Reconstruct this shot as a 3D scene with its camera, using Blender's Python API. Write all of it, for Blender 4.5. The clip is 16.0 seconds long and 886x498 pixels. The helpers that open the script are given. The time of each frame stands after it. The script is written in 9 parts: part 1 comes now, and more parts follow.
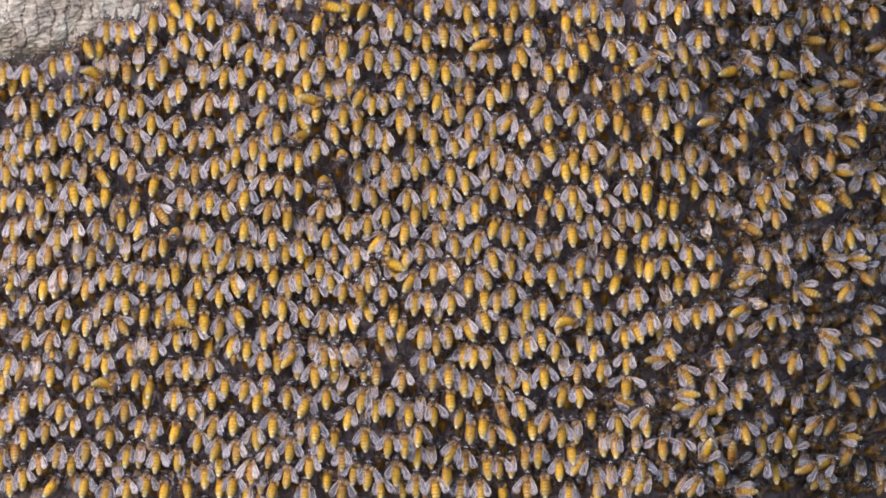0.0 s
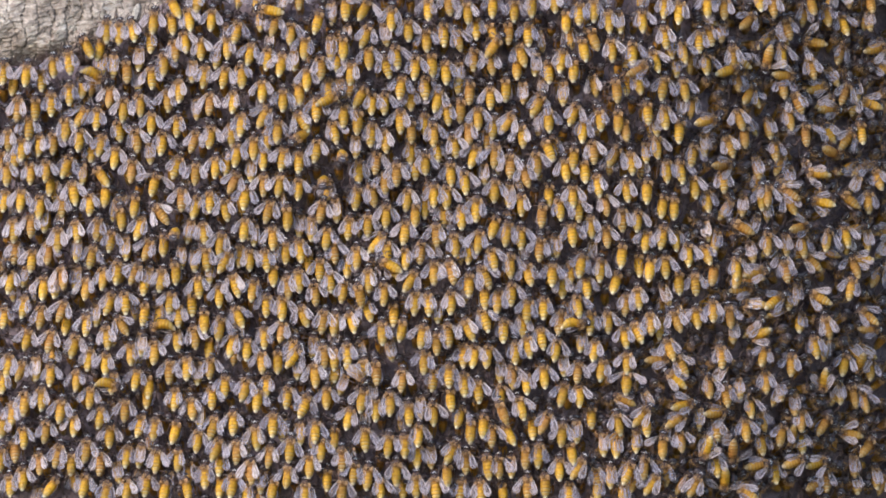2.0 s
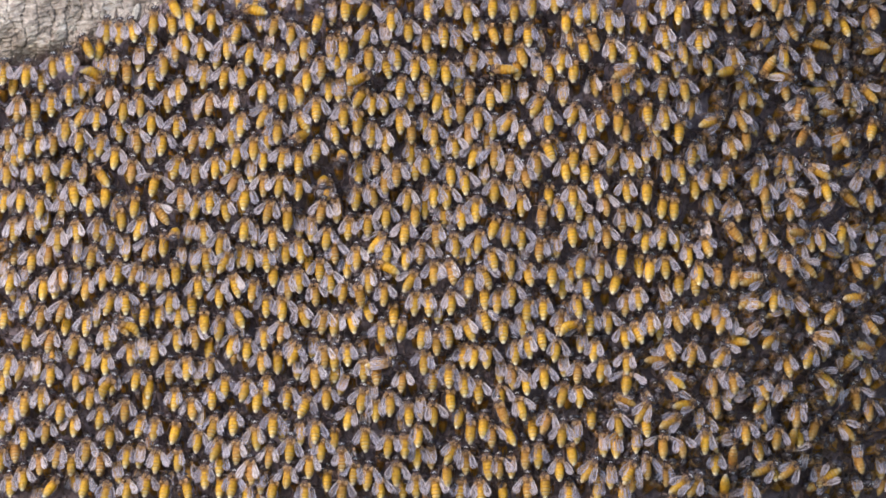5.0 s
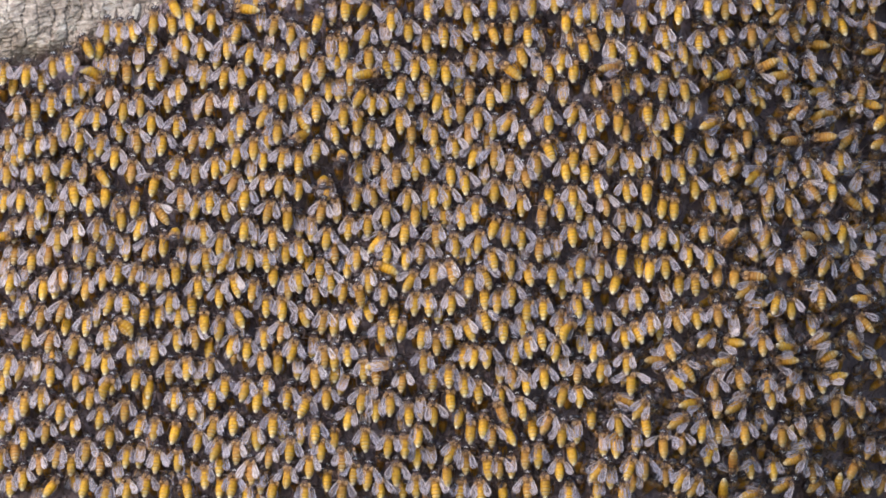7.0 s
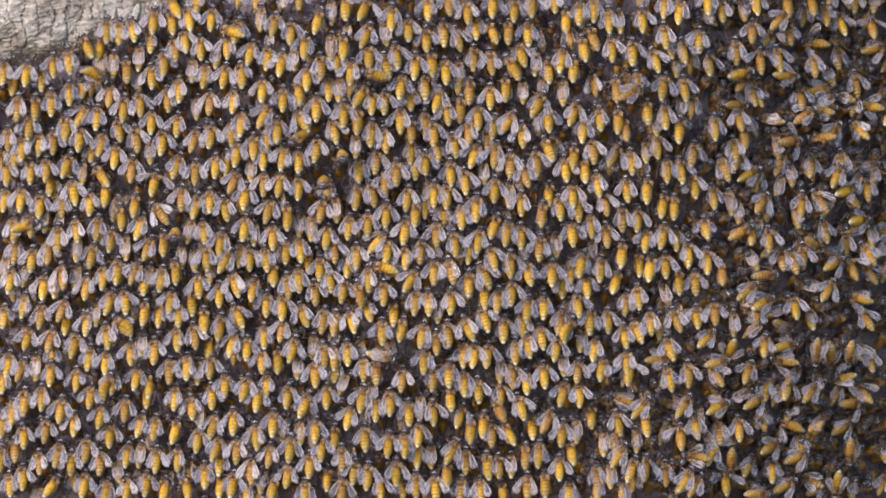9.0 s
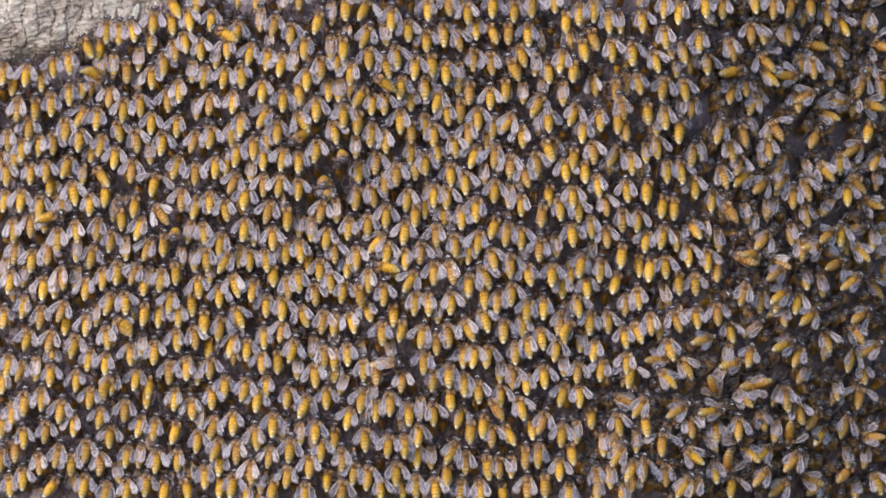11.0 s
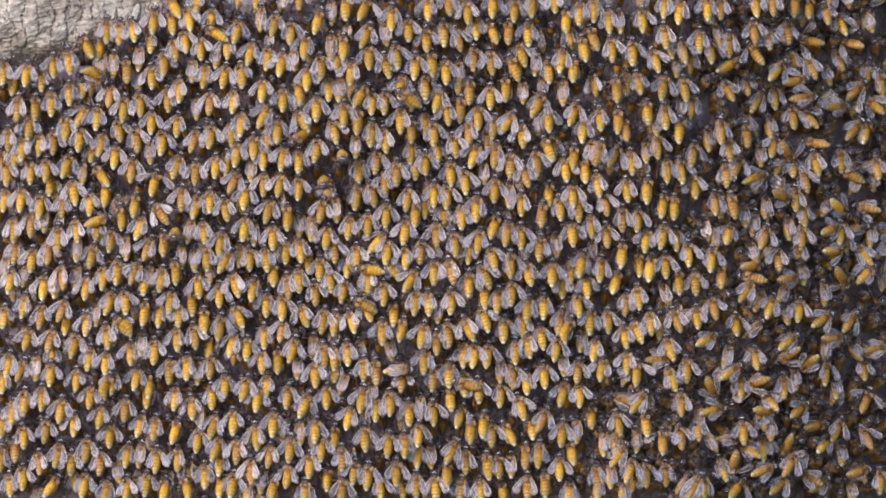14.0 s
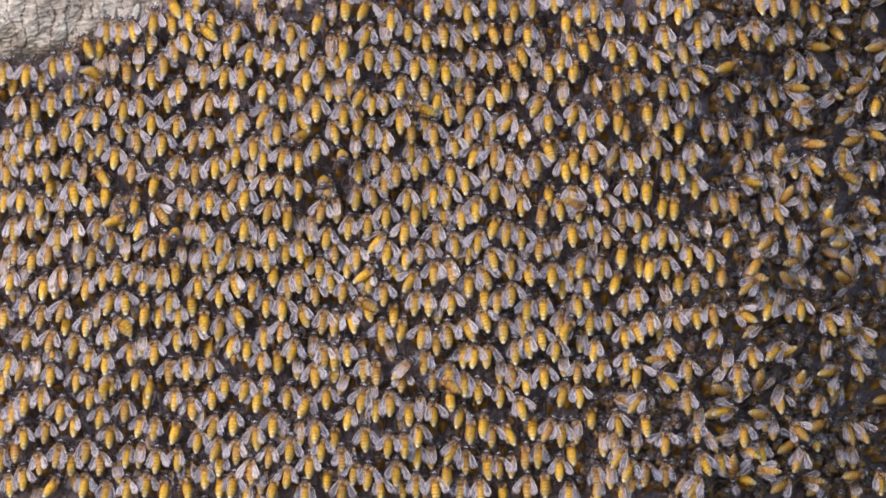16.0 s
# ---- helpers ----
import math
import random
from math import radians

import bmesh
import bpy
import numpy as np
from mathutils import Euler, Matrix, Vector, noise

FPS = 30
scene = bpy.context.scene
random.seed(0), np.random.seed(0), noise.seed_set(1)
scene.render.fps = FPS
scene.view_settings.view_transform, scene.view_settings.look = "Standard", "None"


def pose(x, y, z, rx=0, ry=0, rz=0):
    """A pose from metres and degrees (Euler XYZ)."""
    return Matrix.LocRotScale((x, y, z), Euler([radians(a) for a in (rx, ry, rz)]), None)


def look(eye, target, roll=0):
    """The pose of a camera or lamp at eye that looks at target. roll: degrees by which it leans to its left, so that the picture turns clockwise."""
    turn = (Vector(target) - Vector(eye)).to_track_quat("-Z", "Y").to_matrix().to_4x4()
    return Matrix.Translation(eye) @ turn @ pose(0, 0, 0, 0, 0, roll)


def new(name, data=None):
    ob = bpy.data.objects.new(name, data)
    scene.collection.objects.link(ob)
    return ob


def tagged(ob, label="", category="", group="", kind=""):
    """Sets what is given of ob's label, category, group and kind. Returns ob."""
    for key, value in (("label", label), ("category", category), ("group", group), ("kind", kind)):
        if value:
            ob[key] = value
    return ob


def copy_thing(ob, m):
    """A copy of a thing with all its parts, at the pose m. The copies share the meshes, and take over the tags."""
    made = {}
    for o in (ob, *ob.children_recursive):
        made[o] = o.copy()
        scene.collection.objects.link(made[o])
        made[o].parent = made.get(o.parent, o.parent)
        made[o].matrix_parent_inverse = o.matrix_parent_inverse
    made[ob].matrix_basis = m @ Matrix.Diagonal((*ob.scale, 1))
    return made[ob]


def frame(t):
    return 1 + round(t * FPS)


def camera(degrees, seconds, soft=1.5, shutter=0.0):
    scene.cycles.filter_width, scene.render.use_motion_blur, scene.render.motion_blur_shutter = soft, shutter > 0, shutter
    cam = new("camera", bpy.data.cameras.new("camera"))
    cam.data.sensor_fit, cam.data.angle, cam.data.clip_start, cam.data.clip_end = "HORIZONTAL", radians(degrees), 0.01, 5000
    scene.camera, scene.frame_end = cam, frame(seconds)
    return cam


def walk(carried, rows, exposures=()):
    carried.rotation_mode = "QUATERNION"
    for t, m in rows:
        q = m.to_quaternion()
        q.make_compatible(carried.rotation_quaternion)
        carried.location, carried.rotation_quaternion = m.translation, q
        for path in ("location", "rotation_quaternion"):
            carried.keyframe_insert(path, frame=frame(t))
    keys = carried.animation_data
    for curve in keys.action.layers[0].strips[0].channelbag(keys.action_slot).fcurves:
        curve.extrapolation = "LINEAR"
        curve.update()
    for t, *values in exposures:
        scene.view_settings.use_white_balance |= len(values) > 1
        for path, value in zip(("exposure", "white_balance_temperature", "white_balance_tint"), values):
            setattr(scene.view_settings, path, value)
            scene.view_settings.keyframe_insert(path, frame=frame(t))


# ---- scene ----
# A hanging curtain of giant honey bees under a thick branch. Lengths of the plan in millimetres where named mm.
MM = 0.001
CAM_Y, CAM_Z = -2.088, 2.0
cam = camera(12.0, 16.0, soft=1.75, shutter=0.5)
STAND = look((0, CAM_Y, CAM_Z), (0, 0, CAM_Z))
walk(cam, [(0.0, STAND), (16.0, STAND)])
scene.view_settings.exposure = 0.35

# ---------------------------------------------------------------- light: bright hazy sky, soft sun from high in front
SUN_DIR = Vector((-0.69, -0.61, 0.46)).normalized()
world = bpy.data.worlds.new("hazy_sky")
world.use_nodes = True
scene.world = world
wn = world.node_tree.nodes
sky = wn.new("ShaderNodeTexSky")
sky.sky_type = "NISHITA"
sky.sun_disc = False
sky.sun_elevation = math.asin(SUN_DIR.z)
sky.sun_rotation = math.atan2(SUN_DIR.x, SUN_DIR.y)
sky.dust_density = 1.0
wn["Background"].inputs["Strength"].default_value = 0.225
world.node_tree.links.new(sky.outputs["Color"], wn["Background"].inputs["Color"])
sun = new("sun", bpy.data.lights.new("sun", "SUN"))
sun.data.energy, sun.data.angle, sun.data.color = 1.4, radians(6), (1.0, 0.95, 0.94)
sun.matrix_world = look(SUN_DIR * 5 + Vector((0, 0, CAM_Z)), (0, 0, CAM_Z))


# ---------------------------------------------------------------- materials
def material(name):
    m = bpy.data.materials.new(name)
    m.use_nodes = True
    return m, m.node_tree.nodes, m.node_tree.links, m.node_tree.nodes["Principled BSDF"]


def ramp(nodes, stops, interpolation="LINEAR"):
    r = nodes.new("ShaderNodeValToRGB")
    r.color_ramp.interpolation = interpolation
    e = r.color_ramp.elements
    while len(e) < len(stops):
        e.new(0.5)
    for s, (p, c) in zip(e, stops):
        s.position, s.color = p, (*c, 1) if len(c) == 3 else c
    return r


def math_node(nodes, links, op, a, b=None):
    n = nodes.new("ShaderNodeMath")
    n.operation = op
    for i, v in enumerate((a, b)):
        if v is None:
            continue
        if isinstance(v, (int, float)):
            n.inputs[i].default_value = v
        else:
            links.new(v, n.inputs[i])
    return n.outputs[0]


def mix_colour(nodes, links, fac, a, b, mode="MIX"):
    n = nodes.new("ShaderNodeMix")
    n.data_type, n.blend_type = "RGBA", mode
    for socket, v in ((n.inputs[0], fac), (n.inputs[6], a), (n.inputs[7], b)):
        if isinstance(v, (int, float)):
            socket.default_value = v
        elif isinstance(v, tuple):
            socket.default_value = (*v, 1)
        else:
            links.new(v, socket)
    return n.outputs[2]


def chance(nodes, links, shift=0.0):
    """A random number for each bee: the loose ones by object, the massed ones by the bee number in their mesh."""
    info = nodes.new("ShaderNodeObjectInfo")
    att = nodes.new("ShaderNodeAttribute")
    att.attribute_name = "bee"
    s = math_node(nodes, links, "ADD", info.outputs["Random"], att.outputs["Fac"])
    s = math_node(nodes, links, "MULTIPLY", s, 1.0 + shift * 7.31)
    return math_node(nodes, links, "FRACT", math_node(nodes, links, "ADD", s, shift))


def abdomen_material(name, brown_shade):
    """Browner and more ringed from 0 to 1; 1 also paints flank and inner shade."""
    m, n, l, p = material(name)
    uv = n.new("ShaderNodeUVMap")
    sep = n.new("ShaderNodeSeparateXYZ")
    l.new(uv.outputs[0], sep.inputs[0])
    along, around = sep.outputs[0], sep.outputs[1]
    base = ramp(n, [(0.0, (0.20, 0.10, 0.04)), (0.08, (0.48, 0.23, 0.04)), (0.18, (0.66, 0.35, 0.035)), (0.38, (0.75, 0.415, 0.028)), (0.62, (0.76, 0.445, 0.046)), (0.76, (0.74, 0.49, 0.11)), (0.87, (0.76, 0.58, 0.26)), (0.93, (0.86, 0.78, 0.58)), (1.0, (0.88, 0.84, 0.74))])
    l.new(along, base.inputs[0])
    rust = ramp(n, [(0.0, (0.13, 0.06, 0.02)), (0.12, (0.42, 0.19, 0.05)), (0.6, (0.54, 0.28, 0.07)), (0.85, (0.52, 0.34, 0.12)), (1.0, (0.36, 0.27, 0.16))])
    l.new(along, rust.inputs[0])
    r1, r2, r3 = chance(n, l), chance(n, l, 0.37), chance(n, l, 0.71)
    dull = math_node(n, l, "ADD", math_node(n, l, "MULTIPLY", math_node(n, l, "POWER", r1, 4.6 - 3.0 * brown_shade), 1.0 - 0.45 * brown_shade), 0.45 * brown_shade)
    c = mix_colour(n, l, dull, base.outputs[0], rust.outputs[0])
    # plate edges: a thin dark line and a pale rim at each of the six plates
    saw = math_node(n, l, "FRACT", math_node(n, l, "MULTIPLY", along, 6.0))
    line = ramp(n, [(0.0, (1, 1, 1)), (0.14, (0.35, 0.35, 0.35)), (0.32, (0, 0, 0)), (0.80, (0, 0, 0)), (1.0, (0.7, 0.7, 0.7))])
    l.new(saw, line.inputs[0])
    strength = math_node(n, l, "ADD", math_node(n, l, "MULTIPLY", math_node(n, l, "POWER", r2, 1.8 - 0.8 * brown_shade), 0.5), 0.16)
    c = mix_colour(n, l, math_node(n, l, "MULTIPLY", line.outputs[0], strength), c, (0.12, 0.05, 0.015))
    pale = ramp(n, [(0.14, (0, 0, 0)), (0.20, (1, 1, 1)), (0.34, (1, 1, 1)), (0.42, (0, 0, 0))])
    l.new(saw, pale.inputs[0])
    rear = ramp(n, [(0.45, (0, 0, 0)), (0.6, (1, 1, 1))])
    l.new(along, rear.inputs[0])
    ringed = math_node(n, l, "MULTIPLY", math_node(n, l, "MULTIPLY", pale.outputs[0], rear.outputs[0]), math_node(n, l, "ADD", math_node(n, l, "MULTIPLY", math_node(n, l, "POWER", r2, 3.0 - 1.0 * brown_shade), 0.65), 0.32))
    c = mix_colour(n, l, ringed, c, (0.70, 0.62, 0.42))
    # sides and belly are dark
    side = math_node(n, l, "ABSOLUTE", math_node(n, l, "SUBTRACT", around, 0.5))
    sr = ramp(n, [(0.0, (0, 0, 0)), (0.36, (0.0, 0.0, 0.0)), (0.45, (1, 1, 1)), (1.0, (1, 1, 1))])
    l.new(side, sr.inputs[0])
    c = mix_colour(n, l, math_node(n, l, "MULTIPLY", sr.outputs[0], 0.85), c, (0.06, 0.035, 0.02))
    # a brown saddle mark on the first plates, stronger on some bees
    off = math_node(n, l, "DIVIDE", math_node(n, l, "SUBTRACT", along, 0.15), 0.05)
    wide = math_node(n, l, "DIVIDE", side, 0.10)
    near = math_node(n, l, "SUBTRACT", 1.0, math_node(n, l, "ADD", math_node(n, l, "MULTIPLY", off, off), math_node(n, l, "MULTIPLY", wide, wide)))
    mark = n.new("ShaderNodeClamp")
    l.new(near, mark.inputs["Value"])
    c = mix_colour(n, l, math_node(n, l, "MULTIPLY", mark.outputs[0], math_node(n, l, "ADD", math_node(n, l, "MULTIPLY", r1, 0.6), 0.15)), c, (0.10, 0.04, 0.015))
    tc = n.new("ShaderNodeTexCoord")
    no = n.new("ShaderNodeTexNoise")
    no.inputs["Scale"].default_value = 700
    no.inputs["Detail"].default_value = 4
    l.new(tc.outputs["Object"], no.inputs["Vector"])
    blot = ramp(n, [(0.36, (0, 0, 0)), (0.66, (1, 1, 1))])
    l.new(no.outputs[0], blot.inputs[0])
    c = mix_colour(n, l, math_node(n, l, "MULTIPLY", blot.outputs[0], 0.55), c, (0.42, 0.24, 0.08), "MULTIPLY")
    bright = math_node(n, l, "ADD", math_node(n, l, "MULTIPLY", r3, 0.42), 0.63)
    hsv = n.new("ShaderNodeHueSaturation")
    l.new(bright, hsv.inputs["Value"])
    l.new(c, hsv.inputs["Color"])
    l.new(hsv.outputs[0], p.inputs["Base Color"])
    bump = n.new("ShaderNodeBump")
    bump.inputs["Strength"].default_value = 0.25
    bump.inputs["Distance"].default_value = 0.0003
    l.new(no.outputs[0], bump.inputs["Height"])
    l.new(bump.outputs[0], p.inputs["Normal"])
    p.inputs["Roughness"].default_value = 0.5
    p.inputs["Specular IOR Level"].default_value = 0.3
    return m


def dark_material(name, a, b, rough, scale, relief=0.5):
    m, n, l, p = material(name)
    tc = n.new("ShaderNodeTexCoord")
    no = n.new("ShaderNodeTexNoise")
    no.inputs["Scale"].default_value = scale
    no.inputs["Detail"].default_value = 4
    l.new(tc.outputs["Object"], no.inputs["Vector"])
    r = ramp(n, [(0.38, a), (0.68, b)])
    l.new(no.outputs[0], r.inputs[0])
    l.new(r.outputs[0], p.inputs["Base Color"])
    bump = n.new("ShaderNodeBump")
    bump.inputs["Strength"].default_value = relief
    bump.inputs["Distance"].default_value = 0.0004
    l.new(no.outputs[0], bump.inputs["Height"])
    l.new(bump.outputs[0], p.inputs["Normal"])
    p.inputs["Roughness"].default_value = rough
    return m


def wing_material():
    m, n, l, p = material("bee_wing")
    uv = n.new("ShaderNodeUVMap")
    sep = n.new("ShaderNodeSeparateXYZ")
    l.new(uv.outputs[0], sep.inputs[0])
    vo = n.new("ShaderNodeTexVoronoi")
    vo.feature = "DISTANCE_TO_EDGE"
    mp = n.new("ShaderNodeMapping")
    mp.inputs["Scale"].default_value = (3.0, 4.6, 1)
    l.new(uv.outputs[0], mp.inputs[0])
    vo.inputs["Scale"].default_value = 1.0
    l.new(mp.outputs[0], vo.inputs["Vector"])
    vein = ramp(n, [(0.0, (1, 1, 1)), (0.06, (0.8, 0.8, 0.8)), (0.13, (0, 0, 0))])
    l.new(vo.outputs[0], vein.inputs[0])
    edge = math_node(n, l, "ABSOLUTE", math_node(n, l, "SUBTRACT", sep.outputs[1], 0.5))
    # pale band along both edges, painting in their shine
    rim = ramp(n, [(0.36, (0, 0, 0)), (0.46, (1, 1, 1))])
    l.new(edge, rim.inputs[0])
    r1 = chance(n, l, 0.23)
    tint = mix_colour(n, l, r1, (0.405, 0.36, 0.455), (0.53, 0.42, 0.43))
    c = mix_colour(n, l, math_node(n, l, "MULTIPLY", vein.outputs[0], 0.5), tint, (0.60, 0.53, 0.58))
    c = mix_colour(n, l, math_node(n, l, "MULTIPLY", rim.outputs[0], 0.4), c, (0.70, 0.63, 0.70))
    root = ramp(n, [(0.02, (1, 1, 1)), (0.46, (0, 0, 0))])
    l.new(sep.outputs[0], root.inputs[0])
    c = mix_colour(n, l, math_node(n, l, "MULTIPLY", root.outputs[0], 0.85), c, (0.50, 0.33, 0.17))
    l.new(c, p.inputs["Base Color"])
    a = math_node(n, l, "ADD", math_node(n, l, "MULTIPLY", vein.outputs[0], 0.24), 0.0)
    a = math_node(n, l, "ADD", a, math_node(n, l, "MULTIPLY", rim.outputs[0], 0.16))
    a = math_node(n, l, "ADD", a, math_node(n, l, "MULTIPLY", r1, 0.24))
    gloss_streaks = n.new("ShaderNodeTexNoise")                    # light and dark streaks along the blade, painted in for its gloss
    gloss_streaks.inputs["Scale"].default_value = 1.0
    gloss_streaks.inputs["Detail"].default_value = 3
    mf = n.new("ShaderNodeMapping")
    mf.inputs["Scale"].default_value = (1.3, 8.0, 1)
    l.new(uv.outputs[0], mf.inputs[0])
    l.new(mf.outputs[0], gloss_streaks.inputs["Vector"])
    l.new(math_node(n, l, "MULTIPLY", r1, 17.0), mf.inputs["Location"])
    a = math_node(n, l, "ADD", a, math_node(n, l, "MULTIPLY", math_node(n, l, "SUBTRACT", gloss_streaks.outputs[0], 0.43), 2.1))
    tc = n.new("ShaderNodeTexCoord")                      # each blade clearer or milkier than its neighbour
    milky = n.new("ShaderNodeTexNoise")
    milky.inputs["Scale"].default_value = 140.0
    shift = n.new("ShaderNodeVectorMath")
    l.new(tc.outputs["Object"], shift.inputs[0])
    l.new(r1, shift.inputs[1])
    l.new(shift.outputs[0], milky.inputs["Vector"])
    a = math_node(n, l, "ADD", a, math_node(n, l, "MULTIPLY", math_node(n, l, "SUBTRACT", milky.outputs[0], 0.45), 0.8))
    clamp = n.new("ShaderNodeClamp")
    clamp.inputs["Min"].default_value, clamp.inputs["Max"].default_value = 0.14, 0.8
    l.new(a, clamp.inputs["Value"])
    l.new(clamp.outputs[0], p.inputs["Alpha"])
    p.inputs["Roughness"].default_value = 0.36
    p.inputs["Specular IOR Level"].default_value = 0.55
    return m


ABDOMEN = abdomen_material("bee_abdomen", 0.0)
# brown ringed bees; the darker tone also paints in flank and inner shade
ABDOMEN_BROWN_SHADED = abdomen_material("brown_shaded_abdomen", 1.0)
THORAX = dark_material("bee_thorax_fur", (0.054, 0.037, 0.046), (0.16, 0.10, 0.08), 0.8, 1100)
HEAD = dark_material("bee_head_shell", (0.044, 0.032, 0.044), (0.080, 0.058, 0.070), 0.5, 900, 0.12)
HEAD.node_tree.nodes["Principled BSDF"].inputs["Specular IOR Level"].default_value = 0.5
HEAD.node_tree.nodes["Principled BSDF"].inputs["Coat Weight"].default_value = 0.5      # wet-looking eyes and foreheads glint
HEAD.node_tree.nodes["Principled BSDF"].inputs["Coat Roughness"].default_value = 0.06
HEAD.node_tree.nodes["Principled BSDF"].inputs["Coat IOR"].default_value = 1.65
LEG = dark_material("bee_leg_shell", (0.090, 0.060, 0.062), (0.20, 0.125, 0.100), 0.35, 900)
FUR = dark_material("bee_golden_fur", (0.26, 0.14, 0.06), (0.62, 0.38, 0.19), 0.8, 800)
WING = wing_material()
MASS = dark_material("packed_bee_bodies", (0.19, 0.148, 0.185), (0.31, 0.23, 0.255), 0.7, 520, 1.0)
# almost white: the simple eyes stand for sun glints on the heads
OCELLUS_GLINT = dark_material("simple_eye_glint", (0.80, 0.79, 0.82), (0.90, 0.89, 0.90), 0.1, 900, 0.0)
BEE_MATERIALS = [ABDOMEN, THORAX, HEAD, LEG, FUR, WING, OCELLUS_GLINT]


def bark_material():
    m, n, l, p = material("weathered_bark")
    tc = n.new("ShaderNodeTexCoord")
    big = n.new("ShaderNodeTexNoise")
    big.inputs["Scale"].default_value = 75
    big.inputs["Roughness"].default_value = 0.65
    big.inputs["Detail"].default_value = 6
    l.new(tc.outputs["Object"], big.inputs["Vector"])
    fine = n.new("ShaderNodeTexNoise")
    fine.inputs["Scale"].default_value = 420
    fine.inputs["Detail"].default_value = 5
    fine.inputs["Roughness"].default_value = 0.7
    l.new(tc.outputs["Object"], fine.inputs["Vector"])
    grain = n.new("ShaderNodeTexNoise")                   # wrinkles along the limb
    grain.inputs["Scale"].default_value = 1.0
    grain.inputs["Detail"].default_value = 4
    mg = n.new("ShaderNodeMapping")
    mg.inputs["Scale"].default_value = (150, 500, 620)
    mg.inputs["Rotation"].default_value = (0, radians(-14), 0)
    l.new(tc.outputs["Object"], mg.inputs[0])
    l.new(mg.outputs[0], grain.inputs["Vector"])
    wrinkle = ramp(n, [(0.40, (1, 1, 1)), (0.52, (0, 0, 0))])
    l.new(grain.outputs[0], wrinkle.inputs[0])
    r = ramp(n, [(0.34, (0.25, 0.195, 0.165)), (0.5, (0.46, 0.385, 0.335)), (0.66, (0.64, 0.56, 0.50))])
    l.new(big.outputs[0], r.inputs[0])
    grit = ramp(n, [(0.32, (0.12, 0.12, 0.12)), (0.68, (0.88, 0.88, 0.88))])
    l.new(fine.outputs[0], grit.inputs[0])
    c = mix_colour(n, l, 0.7, r.outputs[0], grit.outputs[0], "OVERLAY")
    att = n.new("ShaderNodeAttribute")
    att.attribute_name = "crack"
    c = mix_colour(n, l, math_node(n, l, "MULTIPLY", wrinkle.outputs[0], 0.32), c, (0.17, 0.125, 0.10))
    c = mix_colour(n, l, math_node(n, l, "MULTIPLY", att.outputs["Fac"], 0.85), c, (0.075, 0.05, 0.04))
    l.new(c, p.inputs["Base Color"])
    bump = n.new("ShaderNodeBump")
    bump.inputs["Strength"].default_value = 0.8
    bump.inputs["Distance"].default_value = 0.0006
    l.new(math_node(n, l, "ADD", fine.outputs[0], grain.outputs[0]), bump.inputs["Height"])
    l.new(bump.outputs[0], p.inputs["Normal"])
    p.inputs["Roughness"].default_value = 0.9
    return m


BARK = bark_material()
RESIN = dark_material("dried_resin", (0.40, 0.36, 0.32), (0.64, 0.60, 0.55), 0.8, 900)
GROUND = dark_material("dry_earth_and_grass", (0.09, 0.075, 0.04), (0.20, 0.16, 0.10), 0.95, 1.5)


# ---------------------------------------------------------------- setting: ground, branch, packed bodies behind the front layer
def link_mesh(name, verts, faces, mats, parent=None, smooth=True):
    me = bpy.data.meshes.new(name)
    me.from_pydata([tuple(v) for v in verts], [], [tuple(f) for f in faces])
    for m in mats:
        me.materials.append(m)
    me.update()
    if smooth:
        me.polygons.foreach_set("use_smooth", [True] * len(me.polygons))
    ob = new(name, me)
    if parent is not None:
        ob.parent = parent
    return ob


def depth(x, z):
    """How far back the curtain's skin lies: it rounds away past its right flank and bellies a little."""
    back = 0.55 * x * x
    if x > 0.085:
        u = (x - 0.085) / 0.135
        back += 0.034 * u * u if u < 1.1 else 0.034 * (1.21 + 2.2 * (u - 1.1))
    low = max(0.0, (CAM_Z - 0.04 - z)) / 0.09
    return back + 0.004 * math.sin(x * 38 + 1.0) * math.sin(z * 31) + 0.012 * low * low * max(0.0, x) / 0.22


def curtain_top(x):
    """The upper rim of the curtain: along the branch's underside, then climbing up its side."""
    px = x / MM
    pts = [(-400, 92), (-178, 92), (-172, 100), (-166, 111), (-150, 115), (-139, 124), (-125, 135), (-110, 160), (400, 160)]
    for (a, za), (b, zb) in zip(pts, pts[1:]):
        if px <= b:
            return CAM_Z + MM * (za + (zb - za) * max(0.0, px - a) / (b - a))
    return CAM_Z + 0.16


def build_ground():
    k = 24
    verts, faces = [], []
    for j in range(k + 1):
        for i in range(k + 1):
            x, y = (i / k - 0.5), (j / k - 0.5)
            x, y = 4000 * x * abs(x) * 2, 4000 * y * abs(y) * 2
            verts.append((x, y, 0.05 * noise.noise((x * 0.2, y * 0.2, 0))))
    for j in range(k):
        for i in range(k):
            a = j * (k + 1) + i
            faces.append((a, a + 1, a + k + 2, a + k + 1))
    tagged(link_mesh("ground", verts, faces, [GROUND]), "dry earth and grass ground far below the branch", "ground", kind="structure")


